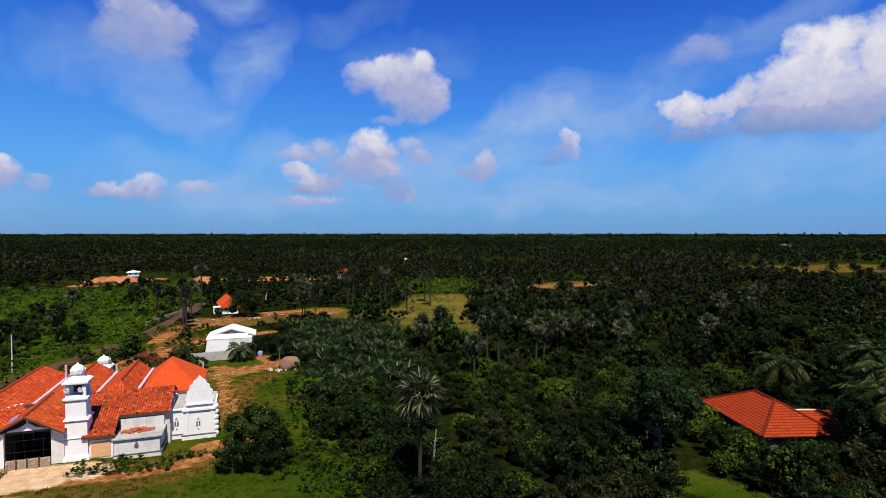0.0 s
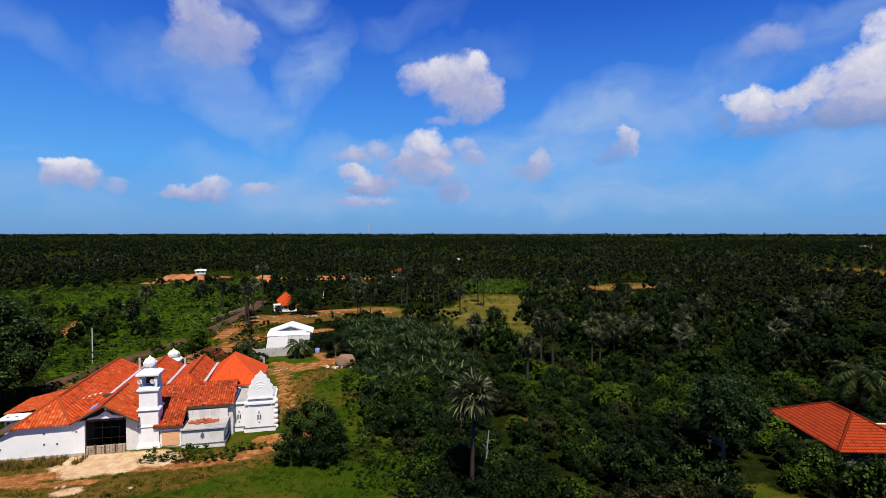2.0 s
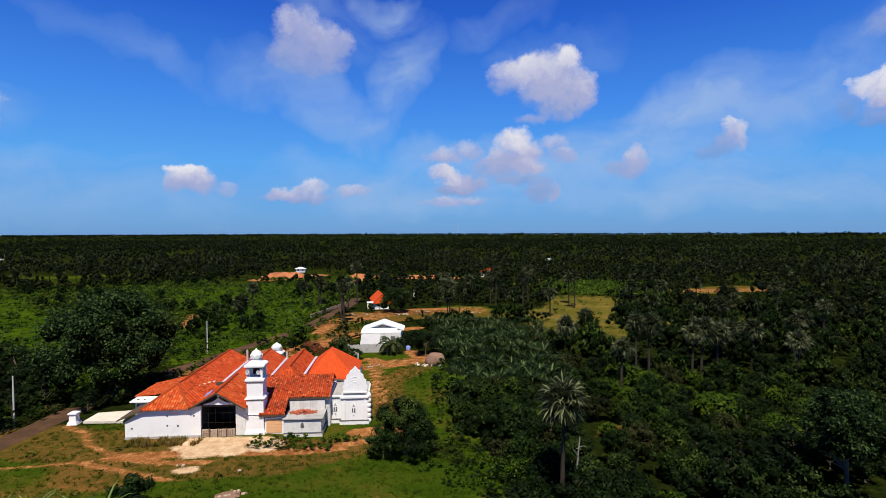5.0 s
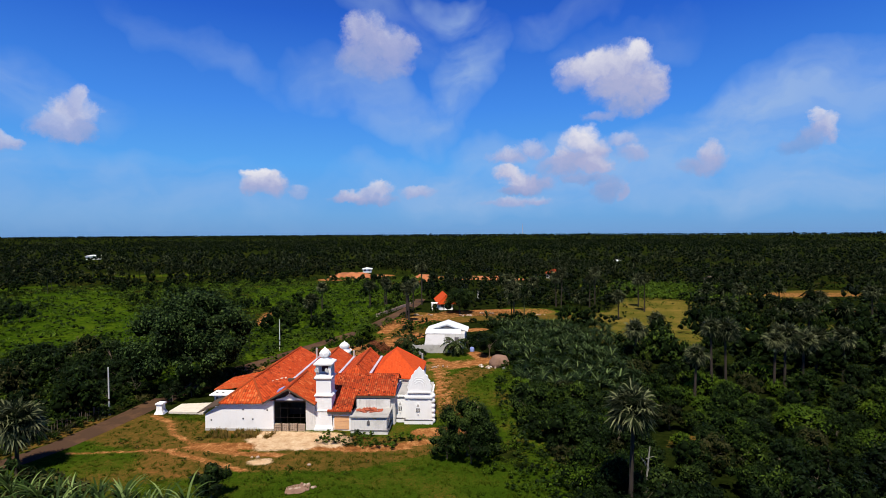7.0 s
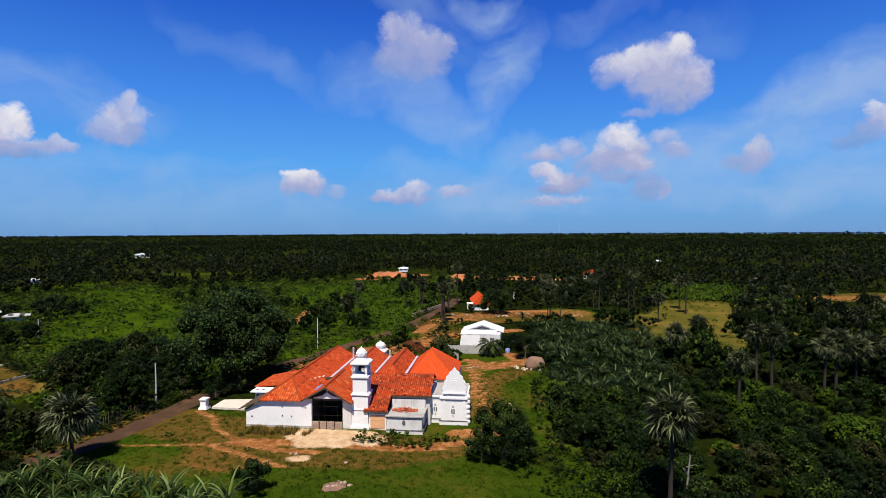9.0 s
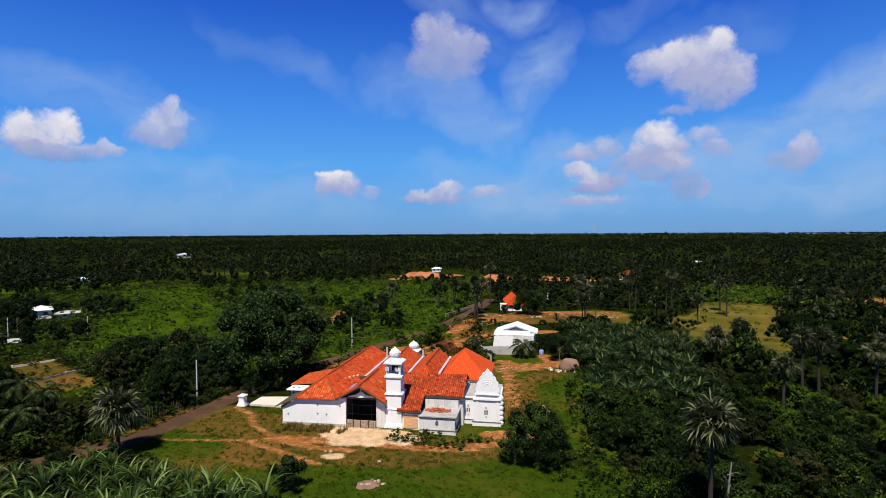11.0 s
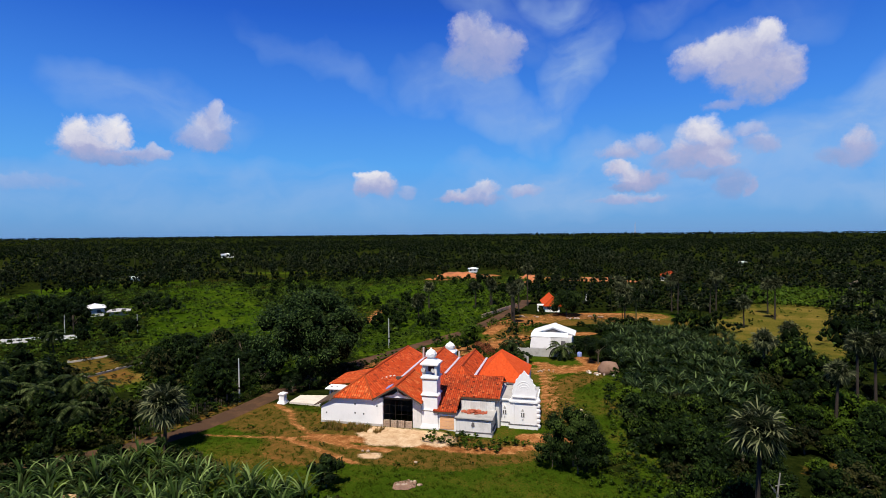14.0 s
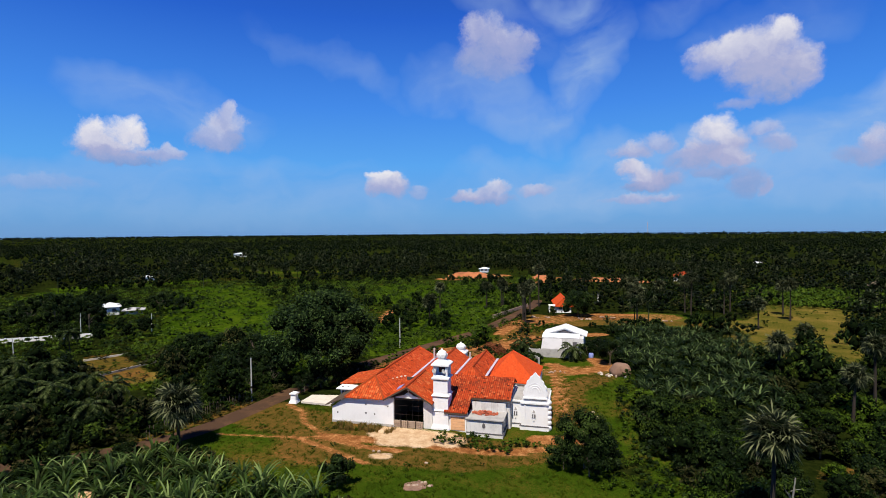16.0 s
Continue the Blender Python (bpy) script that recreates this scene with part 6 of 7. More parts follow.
def clear(x, y, pad=0.0):
    """Open ground: no shrubs on the mosque, the yards, the lane, paths or lawns."""
    u, v = plot(x, y)
    bad = (u > -5 - pad) & (u < 29 + pad) & (v > -3 - pad) & (v < 30 + pad)
    bad |= gap(x, y, ROAD) < 3.0 + pad
    bad |= weight(x, y, LAWNS) > 0.5
    bad |= weight(x, y, PATHS) > 0.45
    bad |= weight(x + 3.5 * np.sin(y * 0.33) + 2.0 * np.sin(y * 0.9 + x * 0.4), y + 3.0 * np.sin(x * 0.45), CLEARED) > 0.5
    bad |= (np.hypot(x - 21.0, y - 53.4) < 5.3) | (np.hypot(x - 45.6, y - 52) < 3.0) | (gap(x, y, [(25.5, 55), (22, 44), (21, 40)]) < 2.4) | (np.hypot(x - 17.5, y - 55.5) < 3.2) | (np.hypot(x - 5, y - 65.5) < 2.2)
    bad |= (np.hypot(x + 40.3, y - 104.2) < 9 + pad) | (np.hypot(x + 61.5, y - 155) < 9 + pad) | ((np.abs(x - 36) < 4.9) & (np.abs(y - 58.6) < 6.2)) | ((x > 39) & (x < 47.5) & (np.abs(y - 57) < 4.2)) | (np.hypot(x + 26, y - 90.5) < 3.5)
    bad |= (y > 40) & (y < 128) & ~right_of_edge(x, y) & (x > np.interp(y, [40, 60, 76, 128], [-62, -66, -67, -66]))
    return ~bad


def open_field(x, y):
    return weight(x, y, FIELDS) > 0.45


def patchy(x, y, size, level):
    """True over irregular patches of the plain, some 'size' metres across."""
    return np.array([noise.noise((a / size, b / size, 4.0)) for a, b in zip(x, y)]) > level


def banded(x, y, level):
    """True over long belts that lie across the view, as hedged fields do."""
    d, a = np.hypot(x, y), np.arctan2(-x, y)
    return np.array([noise.noise((p * 5.0, math.log(q) * 9.0, 7.0)) for p, q in zip(a, d)]) > level


# --- near shrubs of the dense right-hand thicket, each a thing ---
xs, ys = scatter(9000, -48, 30, 38, 92, lambda x, y: right_of_edge(x, y) & clear(x, y) & ~in_bananas(x, y), 2.5, 11)
order = np.argsort(np.hypot(xs, ys))
xs, ys = xs[order], ys[order]
for i, (x, y) in enumerate(zip(xs[:280], ys[:280])):
    k = rng.integers(len(BUSHES))
    # Dark-leaved shrubs chosen here put the shade around the round tree into colour.
    if math.hypot(x - 19, y - 56) < 9:
        k = (1, 2, 6)[k % 3]
    elif math.hypot(x - 20, y - 72) < 7 or math.hypot(x - 6.5, y - 81) < 5:
        k = (4, 8, 0)[k % 3]
    kind = {M_LEAF_OLIVE: "dry olive-brown leafy shrub in the thicket", M_LEAF_BRIGHT: "bright green leafy shrub in the thicket"}.get(BUSHES[k][1], "dense dark green leafy shrub in the thicket")
    place("shrub", kind, "shrub", BUSH_TRUNK, BUSHES[k][2], x, y, rng.uniform(0.5, 1.0) + 0.55 * rng.uniform() ** 2, rng.uniform(0, 360), "thicket shrubs")
merged("thicket", "dense dark green thicket of leafy shrubs", "shrubs", [(a, m) for a, m, _ in BUSHES], xs[280:], ys[280:], (0.5, 1.4), 5)
xs, ys = scatter(9000, -48, 30, 92, 150, lambda x, y: right_of_edge(x, y) & clear(x, y) & ~in_bananas(x, y), 3.6, 12)
merged("thicket", "dense thicket of shrubs and small trees farther off", "shrubs", TREES + [(a, m) for a, m, _ in BUSHES[1:9:2]], xs, ys, (0.45, 1.15), 6)

xs, ys = scatter(1500, 6, 24, 46, 64, lambda x, y: (np.hypot(x + 13.6, y - 53.0) < 4.2) | (np.hypot(x + 11.0, y - 50.0) < 3.0), 1.1, 44)
merged("verge_weeds", "green weeds beside the bushy tree", "weeds", SCRUB, xs, ys, (0.3, 0.7), 34)

# --- left of the lane: bright low scrub, with darker trees between ---
def beyond_lane(x, y, pad=0.0):
    return clear(x, y) & ~right_of_edge(x, y) & (x < np.interp(y, [30, 60, 128, 210], [-66, -70, -70, -84]) - pad)


def pasture(x, y):
    """Smooth grass, where only a few low mounds of scrub grow."""
    return (weight(x, y, MEADOWS[:3]) > 0.5) & ~patchy(x, y, 6, 0.02)


xs, ys = scatter(16000, 22, 84, 62, 130, lambda x, y: beyond_lane(x, y) & ~pasture(x, y), 1.65, 13)
merged("scrub", "bright green low thorn scrub beyond the lane", "shrubs", SCRUB, xs, ys, (0.6, 1.25), 7)
xs, ys = scatter(40000, 22, 84, 130, 280, lambda x, y: beyond_lane(x, y) & ~pasture(x, y), 2.2, 28)
merged("scrub", "bright green scrub spreading over old fields", "shrubs", SCRUB_FAR, xs, ys, (0.5, 1.4), 20)
xs, ys = scatter(5000, 54, 86, 52, 115, lambda x, y: clear(x, y) & (x < -66), 2.4, 29)
merged("undergrowth", "dark undergrowth beneath the grove", "shrubs", SCRUB_DARK + [(SCRUB_DARK[0][0], M_LEAF_OLIVE)], xs, ys, (0.7, 1.5), 21)
xs, ys = scatter(3000, 56, 86, 40, 78, lambda x, y: (gap(x, y, ROAD) > 2.4) & (gap(x, y, ROAD) < 9) & (y < 29 + 0.0 * x) & (y > 2), 2.0, 30)
merged("hedge", "dark leafy hedge crowding the lane", "shrubs", [(a, m) for a, m, _ in BUSHES[1:3]] + [(BUSHES[7][0], M_LEAF_OLIVE), (BUSHES[0][0], M_LEAF)], xs, ys, (0.6, 1.0), 22)
xs, ys = scatter(3000, 22, 86, 75, 270, lambda x, y: beyond_lane(x, y, 3) & patchy(x, y, 24, 0.05) & (weight(x, y, MEADOWS[:3]) < 0.4), 5.2, 14)
merged("scattered_trees", "clumps of dark broadleaf trees in the scrub", "trees", TREES, xs, ys, (0.3, 0.8), 8)
xs, ys = scatter(3000, 55, 86, 58, 112, lambda x, y: clear(x, y) & (x < -67) & (gap(x, y, [(-78, 38), (-112, 50)]) > 6), 4.2, 15)
merged("grove", "dark grove of broadleaf trees beyond the lane", "trees", TREES + [(TREES[0][0], M_LEAF_OLIVE), (TREES[1][0], M_LEAF)], xs, ys, (0.5, 0.9), 9)

xs, ys = scatter(2400, 22, 40, 88, 146, lambda x, y: (x > -63.5) & (x < np.interp(y, [84, 100, 128], [-44, -47, -50])) & (y > 80) & (y < 128) & (weight(x, y, PATHS) < 0.45) & (gap(x, y, ROAD) > 1.9) & patchy(x, y, 9, -0.22), 2.0, 35)
merged("lane_shrubs", "mixed green shrubs between the lane and the yards", "shrubs", SCRUB + SCRUB_DARK, xs, ys, (0.5, 1.25), 25)
xs, ys = scatter(6000, 22, 54, 78, 160, lambda x, y: (gap(x, y, ROAD) > 1.5) & (gap(x, y, ROAD) < 3.6) & (y > 62) & patchy(x, y, 7, -0.12), 1.4, 42)
merged("lane_shrubs", "weeds and bushes crowding the lane's verges", "shrubs", SCRUB + SCRUB_DARK, xs, ys, (0.35, 1.0), 32)

xs, ys = scatter(4000, 12, 34, 235, 275, lambda x, y: (weight(x, y, PATHS) > 0.3) & patchy(x, y, 7, -0.05), 2.2, 41)
merged("bank_scrub", "sparse scrub growing over the bare earth banks", "shrubs", SCRUB_FAR, xs, ys, (0.8, 1.9), 31)

# --- weeds and low scrub where the lawn meets the thicket ---
xs, ys = scatter(5000, 4, 40, 42, 104, lambda x, y: right_of_edge(x, y, -2.6) & ~right_of_edge(x, y, 3.5) & (weight(x, y, PATHS) < 0.3), 1.35, 26)
merged("verge_weeds", "low bright weeds along the thicket's edge", "weeds", SCRUB + SCRUB_DARK, xs, ys, (0.4, 1.0), 18)
xs, ys = scatter(2200, 8, 66, 40, 96, lambda x, y: (weight(x, y, YARD) > 0.4) & (weight(x, y, PATHS) < 0.2) & (weight(x, y, SANDS) < 0.2) & ((plot(x, y)[1] < -3) | (plot(x, y)[0] > 29)) & (patchy(x, y, 5, 0.15) | (y < 33)), 1.5, 27)
xs, ys = np.concatenate([xs, scatter(500, 20, 40, 92, 140, lambda x, y: (x > -63) & (x < -46) & (y > 82) & (y < 128) & (weight(x, y, PATHS) < 0.2) & (np.hypot(x + 40, y - 104) > 9), 2.2, 31)[0]]), np.concatenate([ys, scatter(500, 20, 40, 92, 140, lambda x, y: (x > -63) & (x < -46) & (y > 82) & (y < 128) & (weight(x, y, PATHS) < 0.2) & (np.hypot(x + 40, y - 104) > 9), 2.2, 31)[1]])
merged("yard_weeds", "scattered low weeds on the yard", "weeds", SCRUB, xs, ys, (0.15, 0.42), 19)

xs, ys = scatter(1500, 20, 50, 50, 78, lambda x, y: (plot(x, y)[0] > 14.5) & (plot(x, y)[0] < 26) & (plot(x, y)[1] > -4.0) & (plot(x, y)[1] < -0.9) & patchy(x, y, 2.5, -0.15), 0.62, 38)
merged("wall_weeds", "green weeds sprouting at the foot of the annex", "weeds", SCRUB, xs, ys, (0.35, 0.75), 28)

xs, ys = scatter(2500, 56, 74, 90, 128, lambda x, y: (gap(x, y, [(-90, 44), (-112, 48)]) < 6.5) & patchy(x, y, 4, 0.0), 1.3, 40)
merged("garden_weeds", "dry weeds and low bushes in the garden clearing", "weeds", [(a, M_LEAF_OLIVE) for a, _ in SCRUB[:2]] + SCRUB[:1], xs, ys, (0.25, 0.7), 30)

LANE_SIDE = [(a, M_LEAF_OLIVE) for a, _ in SCRUB[:2]] + SCRUB_DARK[1:]
xs, ys = scatter(4000, 45, 72, 55, 90, lambda x, y: (gap(x, y, ROAD) > 1.9) & (gap(x, y, ROAD) < 3.6) & (x < np.interp(y, [18, 30.5, 48.5, 62], [-70, -62, -63.2, -66])) & (y > 22) & (y < 56), 0.95, 46)
merged("lane_hedge", "scruffy olive hedge of weeds along the lane's fence", "hedge", LANE_SIDE, xs, ys, (0.45, 1.0), 36)
M_BRUSH = leafy("dead_brush", (0.030, 0.010, 0.005), (0.11, 0.034, 0.015), (0.22, 0.085, 0.040), 0.1, 0.5, 0.9, 0.3, 0.0)
for x, y, s in ((-51.7, 95.7, 1.0), (-54.4, 97.6, 0.8), (-49.6, 93.4, 0.7)):
    heap_r = np.random.default_rng(int(-x))
    a, d = heap_r.uniform(0, 6.283, 420), heap_r.uniform(0, 1, 420) ** 0.6
    spots = np.stack([np.cos(a) * d * 2.2 * s, np.sin(a) * d * 1.6 * s, 0.05 + heap_r.uniform(0, 1.5, 420) * (1 - d * d) * s], -1)
    ways = heap_r.normal(size=(420, 3)) + np.array([0, -0.6, 0.6])
    ways /= np.linalg.norm(ways, axis=1, keepdims=True)
    ob = tagged(new("brush_pile", mesh_of("brush_pile", *quad_cloud(spots, ways, heap_r.uniform(0.2, 0.5, 420), 0.16, heap_r), [M_BRUSH])), "heap of dry reddish-brown cut brush", "brush pile", kind="stuff")
    ob.location = (x, y, 0)
M_PALE_BARK = worn("pale_bark", (0.26, 0.24, 0.20), (0.13, 0.11, 0.09), 8, 1.5, 0.5, relief=0.02)
snag = thing("bare_tree", "slim pale bare trunk with broken limbs in the thicket", "tree", pose(-0.9, 48.6, 0))
snag_mesh = new("trunk", trunk_mesh("trunk", 5.2, 0.11, 0.05, M_PALE_BARK, 0.5, 77, 4, 0.7))
snag_mesh.parent = snag

# --- middle distance and far plain ---
xs, ys = scatter(14000, -50, 86, 150, 430, lambda x, y: clear(x, y, 1.0) & ~((x < -0.45 * y) & (np.hypot(x, y) < 262)) & ~open_field(x, y) & (banded(x, y, -0.25) | (y < 190)), 4.3, 16)
merged("far_woods", "dark woods of broadleaf trees on the plain", "woods", FAR_TREES, xs, ys, (0.4, 1.1), 10, M_CORE_FAR)
xs, ys = scatter(14000, -50, 88, 430, 1500, lambda x, y: clear(x, y, 1.0) & banded(x, y, -0.3), 0, 17, 0.6)
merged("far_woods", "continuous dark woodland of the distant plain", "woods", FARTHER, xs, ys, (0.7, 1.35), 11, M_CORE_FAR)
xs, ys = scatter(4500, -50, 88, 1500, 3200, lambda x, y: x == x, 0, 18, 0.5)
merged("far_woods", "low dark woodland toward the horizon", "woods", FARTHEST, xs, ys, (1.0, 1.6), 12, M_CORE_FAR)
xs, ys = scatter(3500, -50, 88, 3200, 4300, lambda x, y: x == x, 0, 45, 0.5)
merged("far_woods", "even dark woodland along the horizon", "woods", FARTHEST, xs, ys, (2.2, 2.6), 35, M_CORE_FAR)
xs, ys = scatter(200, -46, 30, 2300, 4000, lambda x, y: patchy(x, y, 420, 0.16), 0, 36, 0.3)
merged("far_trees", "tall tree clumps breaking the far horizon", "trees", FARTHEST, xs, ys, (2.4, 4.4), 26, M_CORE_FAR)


def palm_models(h, heads):
    out = []
    for v, f in heads:
        t = np.array([(-0.14, 0, 0), (0.14, 0, 0), (0.1, 0, h), (-0.1, 0, h), (0, -0.14, 0), (0, 0.14, 0), (0, 0.1, h), (0, -0.1, h)])
        out.append((join((v + np.array([0, 0, h]), f), (t, np.array([(0, 1, 2, 3), (4, 5, 6, 7)]))), M_PALM_FAR))
    return out


xs, ys = scatter(3400, -50, 86, 132, 430, lambda x, y: clear(x, y, 1.0) & ~((x < -0.45 * y) & (np.hypot(x, y) < 262)) & patchy(x, y, 42, 0.06), 4.2, 19)
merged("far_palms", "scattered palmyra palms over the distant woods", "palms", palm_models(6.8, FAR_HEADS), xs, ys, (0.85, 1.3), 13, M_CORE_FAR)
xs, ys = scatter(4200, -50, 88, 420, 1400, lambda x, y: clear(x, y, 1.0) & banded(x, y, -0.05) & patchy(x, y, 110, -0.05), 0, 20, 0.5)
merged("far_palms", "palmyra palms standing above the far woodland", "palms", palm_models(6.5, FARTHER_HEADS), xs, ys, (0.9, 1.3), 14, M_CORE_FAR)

xs, ys = scatter(3000, -12, 6, 196, 256, lambda x, y: (weight(x, y, PATHS) < 0.3) & (x > -18) & (x < 28) & (y > 197), 2.0, 32)
merged("plantation", "bright green plantation rows beyond the yellow field", "shrubs", SCRUB_FAR[:2], xs, ys, (1.0, 1.9), 23)
xs, ys = scatter(900, -20, 8, 120, 200, lambda x, y: (weight(x, y, STRAW) > 0.3) & (patchy(x, y, 9, 0.05) | (gap(x, y, [(-1, 128), (-1, 192)]) > 9)), 2.4, 33)
merged("field_shrubs", "small shrubs dotted over the yellow field", "shrubs", SCRUB, xs, ys, (0.3, 0.8), 24)

LOW_DARK = [(crown_arrays(170 + k, 2.0, 1.7, 5, 26, 0.36, core=0.8), m) for k, m in enumerate([M_LEAF_DARK, M_LEAF, M_LEAF_OLIVE, M_LEAF_DARK])]
xs, ys = scatter(9000, -50, 30, 126, 270, lambda x, y: clear(x, y) & right_of_edge(x, y) & (weight(x, y, TILLED) < 0.3) & (weight(x, y, STRAW) < 0.3), 3.0, 39)
merged("undergrowth", "dark undergrowth filling the gaps between trees", "shrubs", LOW_DARK, xs, ys, (0.6, 1.3), 29)

xs, ys = scatter(700, -9, 9, 118, 205, lambda x, y: (gap(x, y, [(-3, 122), (-1, 196)]) > 8.0) & (gap(x, y, [(-3, 122), (-1, 196)]) < 15) & patchy(x, y, 8, 0.02), 3.4, 43)
merged("field_edge_trees", "ragged trees along the yellow field's edges", "trees", FAR_TREES, xs, ys, (0.3, 0.75), 33)

# --- palmyra palms that stand out, each a thing ---
PALMS = [  # x, y, height of the crown's top, head size
    (-1.95, 44.6, 12.0, 1.15), (-3.4, 94.8, 9.4, 0.95), (4.6, 80.7, 8.4, 0.95), (8.9, 86.1, 11.8, 1.1), (7.0, 85.1, 11.6, 1.0), (16.8, 89.7, 10.9, 1.1), (15.2, 88.0, 9.8, 1.0),
    (28.9, 132.1, 9.3, 1.1), (-71.5, 160.1, 14.4, 1.1), (-82.5, 155.5, 10.1, 1.1), (-79.0, 150.0, 9.6, 1.0), (-60.6, 127.4, 11.1, 1.0), (-64.0, 133.0, 11.0, 1.0), (-86.4, 121.0, 7.9, 1.1), (-36.4, 142.4, 11.2, 1.5),
    (-26.3, 157.8, 14.0, 1.1), (-16.9, 157.8, 14.0, 1.1), (-58.2, 33.1, 8.2, 1.45), (-10.0, 150.0, 8.6, 1.1), (22.0, 96.0, 9.5, 1.0), (44.0, 120.0, 10.5, 1.1), (38.0, 112.0, 9.5, 1.0), (60.0, 118.0, 10.5, 1.1),
    (56.0, 105.0, 9.8, 1.0), (70.0, 125.0, 11.0, 1.1), (-96.0, 140.0, 9.0, 1.0), (-68.0, 146.0, 10.6, 1.0), (-20.0, 172.0, 11.0, 1.1), (-6.0, 178.0, 11.0, 1.1), (20.0, 165.0, 10.0, 1.1), (35.0, 150.0, 10.0, 1.1), (48.0, 160.0, 11.0, 1.1), (82.0, 140.0, 11.0, 1.1),
    (19.5, 92.0, 9.8, 1.05), (26.5, 100.0, 9.2, 1.1), (31.0, 93.0, 8.6, 1.0), (34.0, 104.0, 9.4, 1.05), (48.0, 98.0, 8.8, 1.0), (-0.5, 112.0, 8.4, 1.0), (-84.0, 148.5, 9.2, 1.0), (-66.5, 139.0, 9.8, 0.95), (-45.0, 170.0, 11.0, 1.2), (-38.0, 174.0, 10.0, 1.2), (-30.0, 170.0, 11.5, 1.1), (-4.0, 168.0, 12.0, 1.05),
]
for k, (x, y, h, s) in enumerate(PALMS):
    if 60 < y < 125:
        s *= (0.82, 1.0, 0.9, 1.08)[k * 7 % 4]
    z = h - 1.9 * s
    t = trunk_mesh("trunk", z, 0.2, 0.13, M_BARK, 0.35, k)
    tip = max(t.vertices, key=lambda v: v.co.z).co
    p = thing("palmyra_palm", "tall palmyra palm with a round grey-green fan crown", "palm tree", pose(x, y, float(ground_z(x, y)), 0, 0, 0), "palmyra palms")
    ob = new("trunk", t)
    ob.parent = p
    c = new("crown", PALM_HEADS[k % 4])
    c.parent, c.location, c.scale, c.rotation_euler = p, (tip.x, tip.y, z), (s, s, s * (0.92, 1.06, 1.0)[k % 3]), (0.12 * math.sin(k * 2.1), 0.12 * math.cos(k * 1.7), k * 1.3)

# --- named broadleaf trees ---
def broadleaf(label, x, y, h, w, cards, leaf, mat, seed, bole=0.35, lobes=16, lump=1.0):
    trunk = trunk_mesh("trunk", h * 0.55, 0.020 * h, 0.012 * h, M_WOODBARK, 0.3, seed, 7, w * 0.55)
    crown = mesh_of("crown", *crown_arrays(seed, w, h * (1 - bole), lobes, cards, leaf, base=h * bole, fine=True, lump=lump), [mat])
    return place("tree", label, "tree", trunk, crown, x, y)


broadleaf("huge dark-leaved spreading tree overhanging the lane", -65.2, 61.0, 15.2, 8.4, 22000, 0.19, M_LEAF_GLINTED, 31, 0.0, 70, 0.64)
for k, (x, y, h, w) in enumerate([(-63.0, 55.6, 3.0, 2.0), (-62.2, 58.2, 3.6, 2.3), (-61.6, 61.2, 3.8, 2.3), (-61.5, 64.0, 3.0, 2.0), (-69.5, 55.0, 3.8, 2.6), (-70.5, 51.5, 3.2, 2.4), (-62.0, 66.5, 2.2, 1.6)]):
    broadleaf("dark leafy bush under the spreading tree", x, y, h, w, 1500, 0.13, M_LEAF_DARK, 60 + k, 0.0, 14, 0.8)
for k, (x, y, h, w) in enumerate([(-160, 53, 9.0, 4.4), (-153.5, 56.5, 9.6, 4.6), (-147.5, 61.5, 8.0, 4.0), (-159.5, 66.5, 8.6, 4.4), (-167, 60, 9.4, 4.8), (-173, 67, 8.0, 4.2), (-163.0, 87.5, 6.4, 4.2), (-157.0, 91.0, 5.6, 3.6), (-168.5, 92, 6.6, 4.4)]):
    broadleaf("dark broadleaf tree near the white bungalow", x, y, h, w, 1100, 0.26, M_LEAF_DARK, 80 + k, 0.05, 18, 0.8)
for k, (x, y, h, w) in enumerate([(-97, 57, 5.2, 3.6), (-91, 60.5, 5.6, 3.8), (-85.5, 63.5, 5.4, 3.6), (-88, 55.5, 4.8, 3.4), (-82, 57.5, 5.2, 3.4), (-78, 52.5, 4.6, 3.2), (-101, 62, 4.6, 3.4), (-79, 62.5, 5.4, 3.6), (-94, 67.5, 4.6, 3.4), (-74.5, 57, 5.0, 3.2)]):
    broadleaf("dark dense bush tree behind the lane", x, y, h, w, 1500, 0.19, M_LEAF_DARK, 90 + k, 0.0, 18, 0.8)
for k, (x, y, h, w) in enumerate([(-90.5, 118, 5.6, 3.6), (-84, 108, 3.6, 2.6), (-79, 99, 3.2, 2.4), (-101, 128, 4.6, 3.0), (-76, 112, 3.4, 2.6)]):
    broadleaf("rounded green bush in the scrub", x, y, h, w, 1000, 0.2, M_LEAF, 105 + k, 0.0, 14, 0.85)
broadleaf("round dense mango-like tree on a short trunk", 21.3, 52.6, 10.4, 3.5, 11000, 0.12, M_LEAF_GLINTED, 32, 0.24, 64, 0.72)
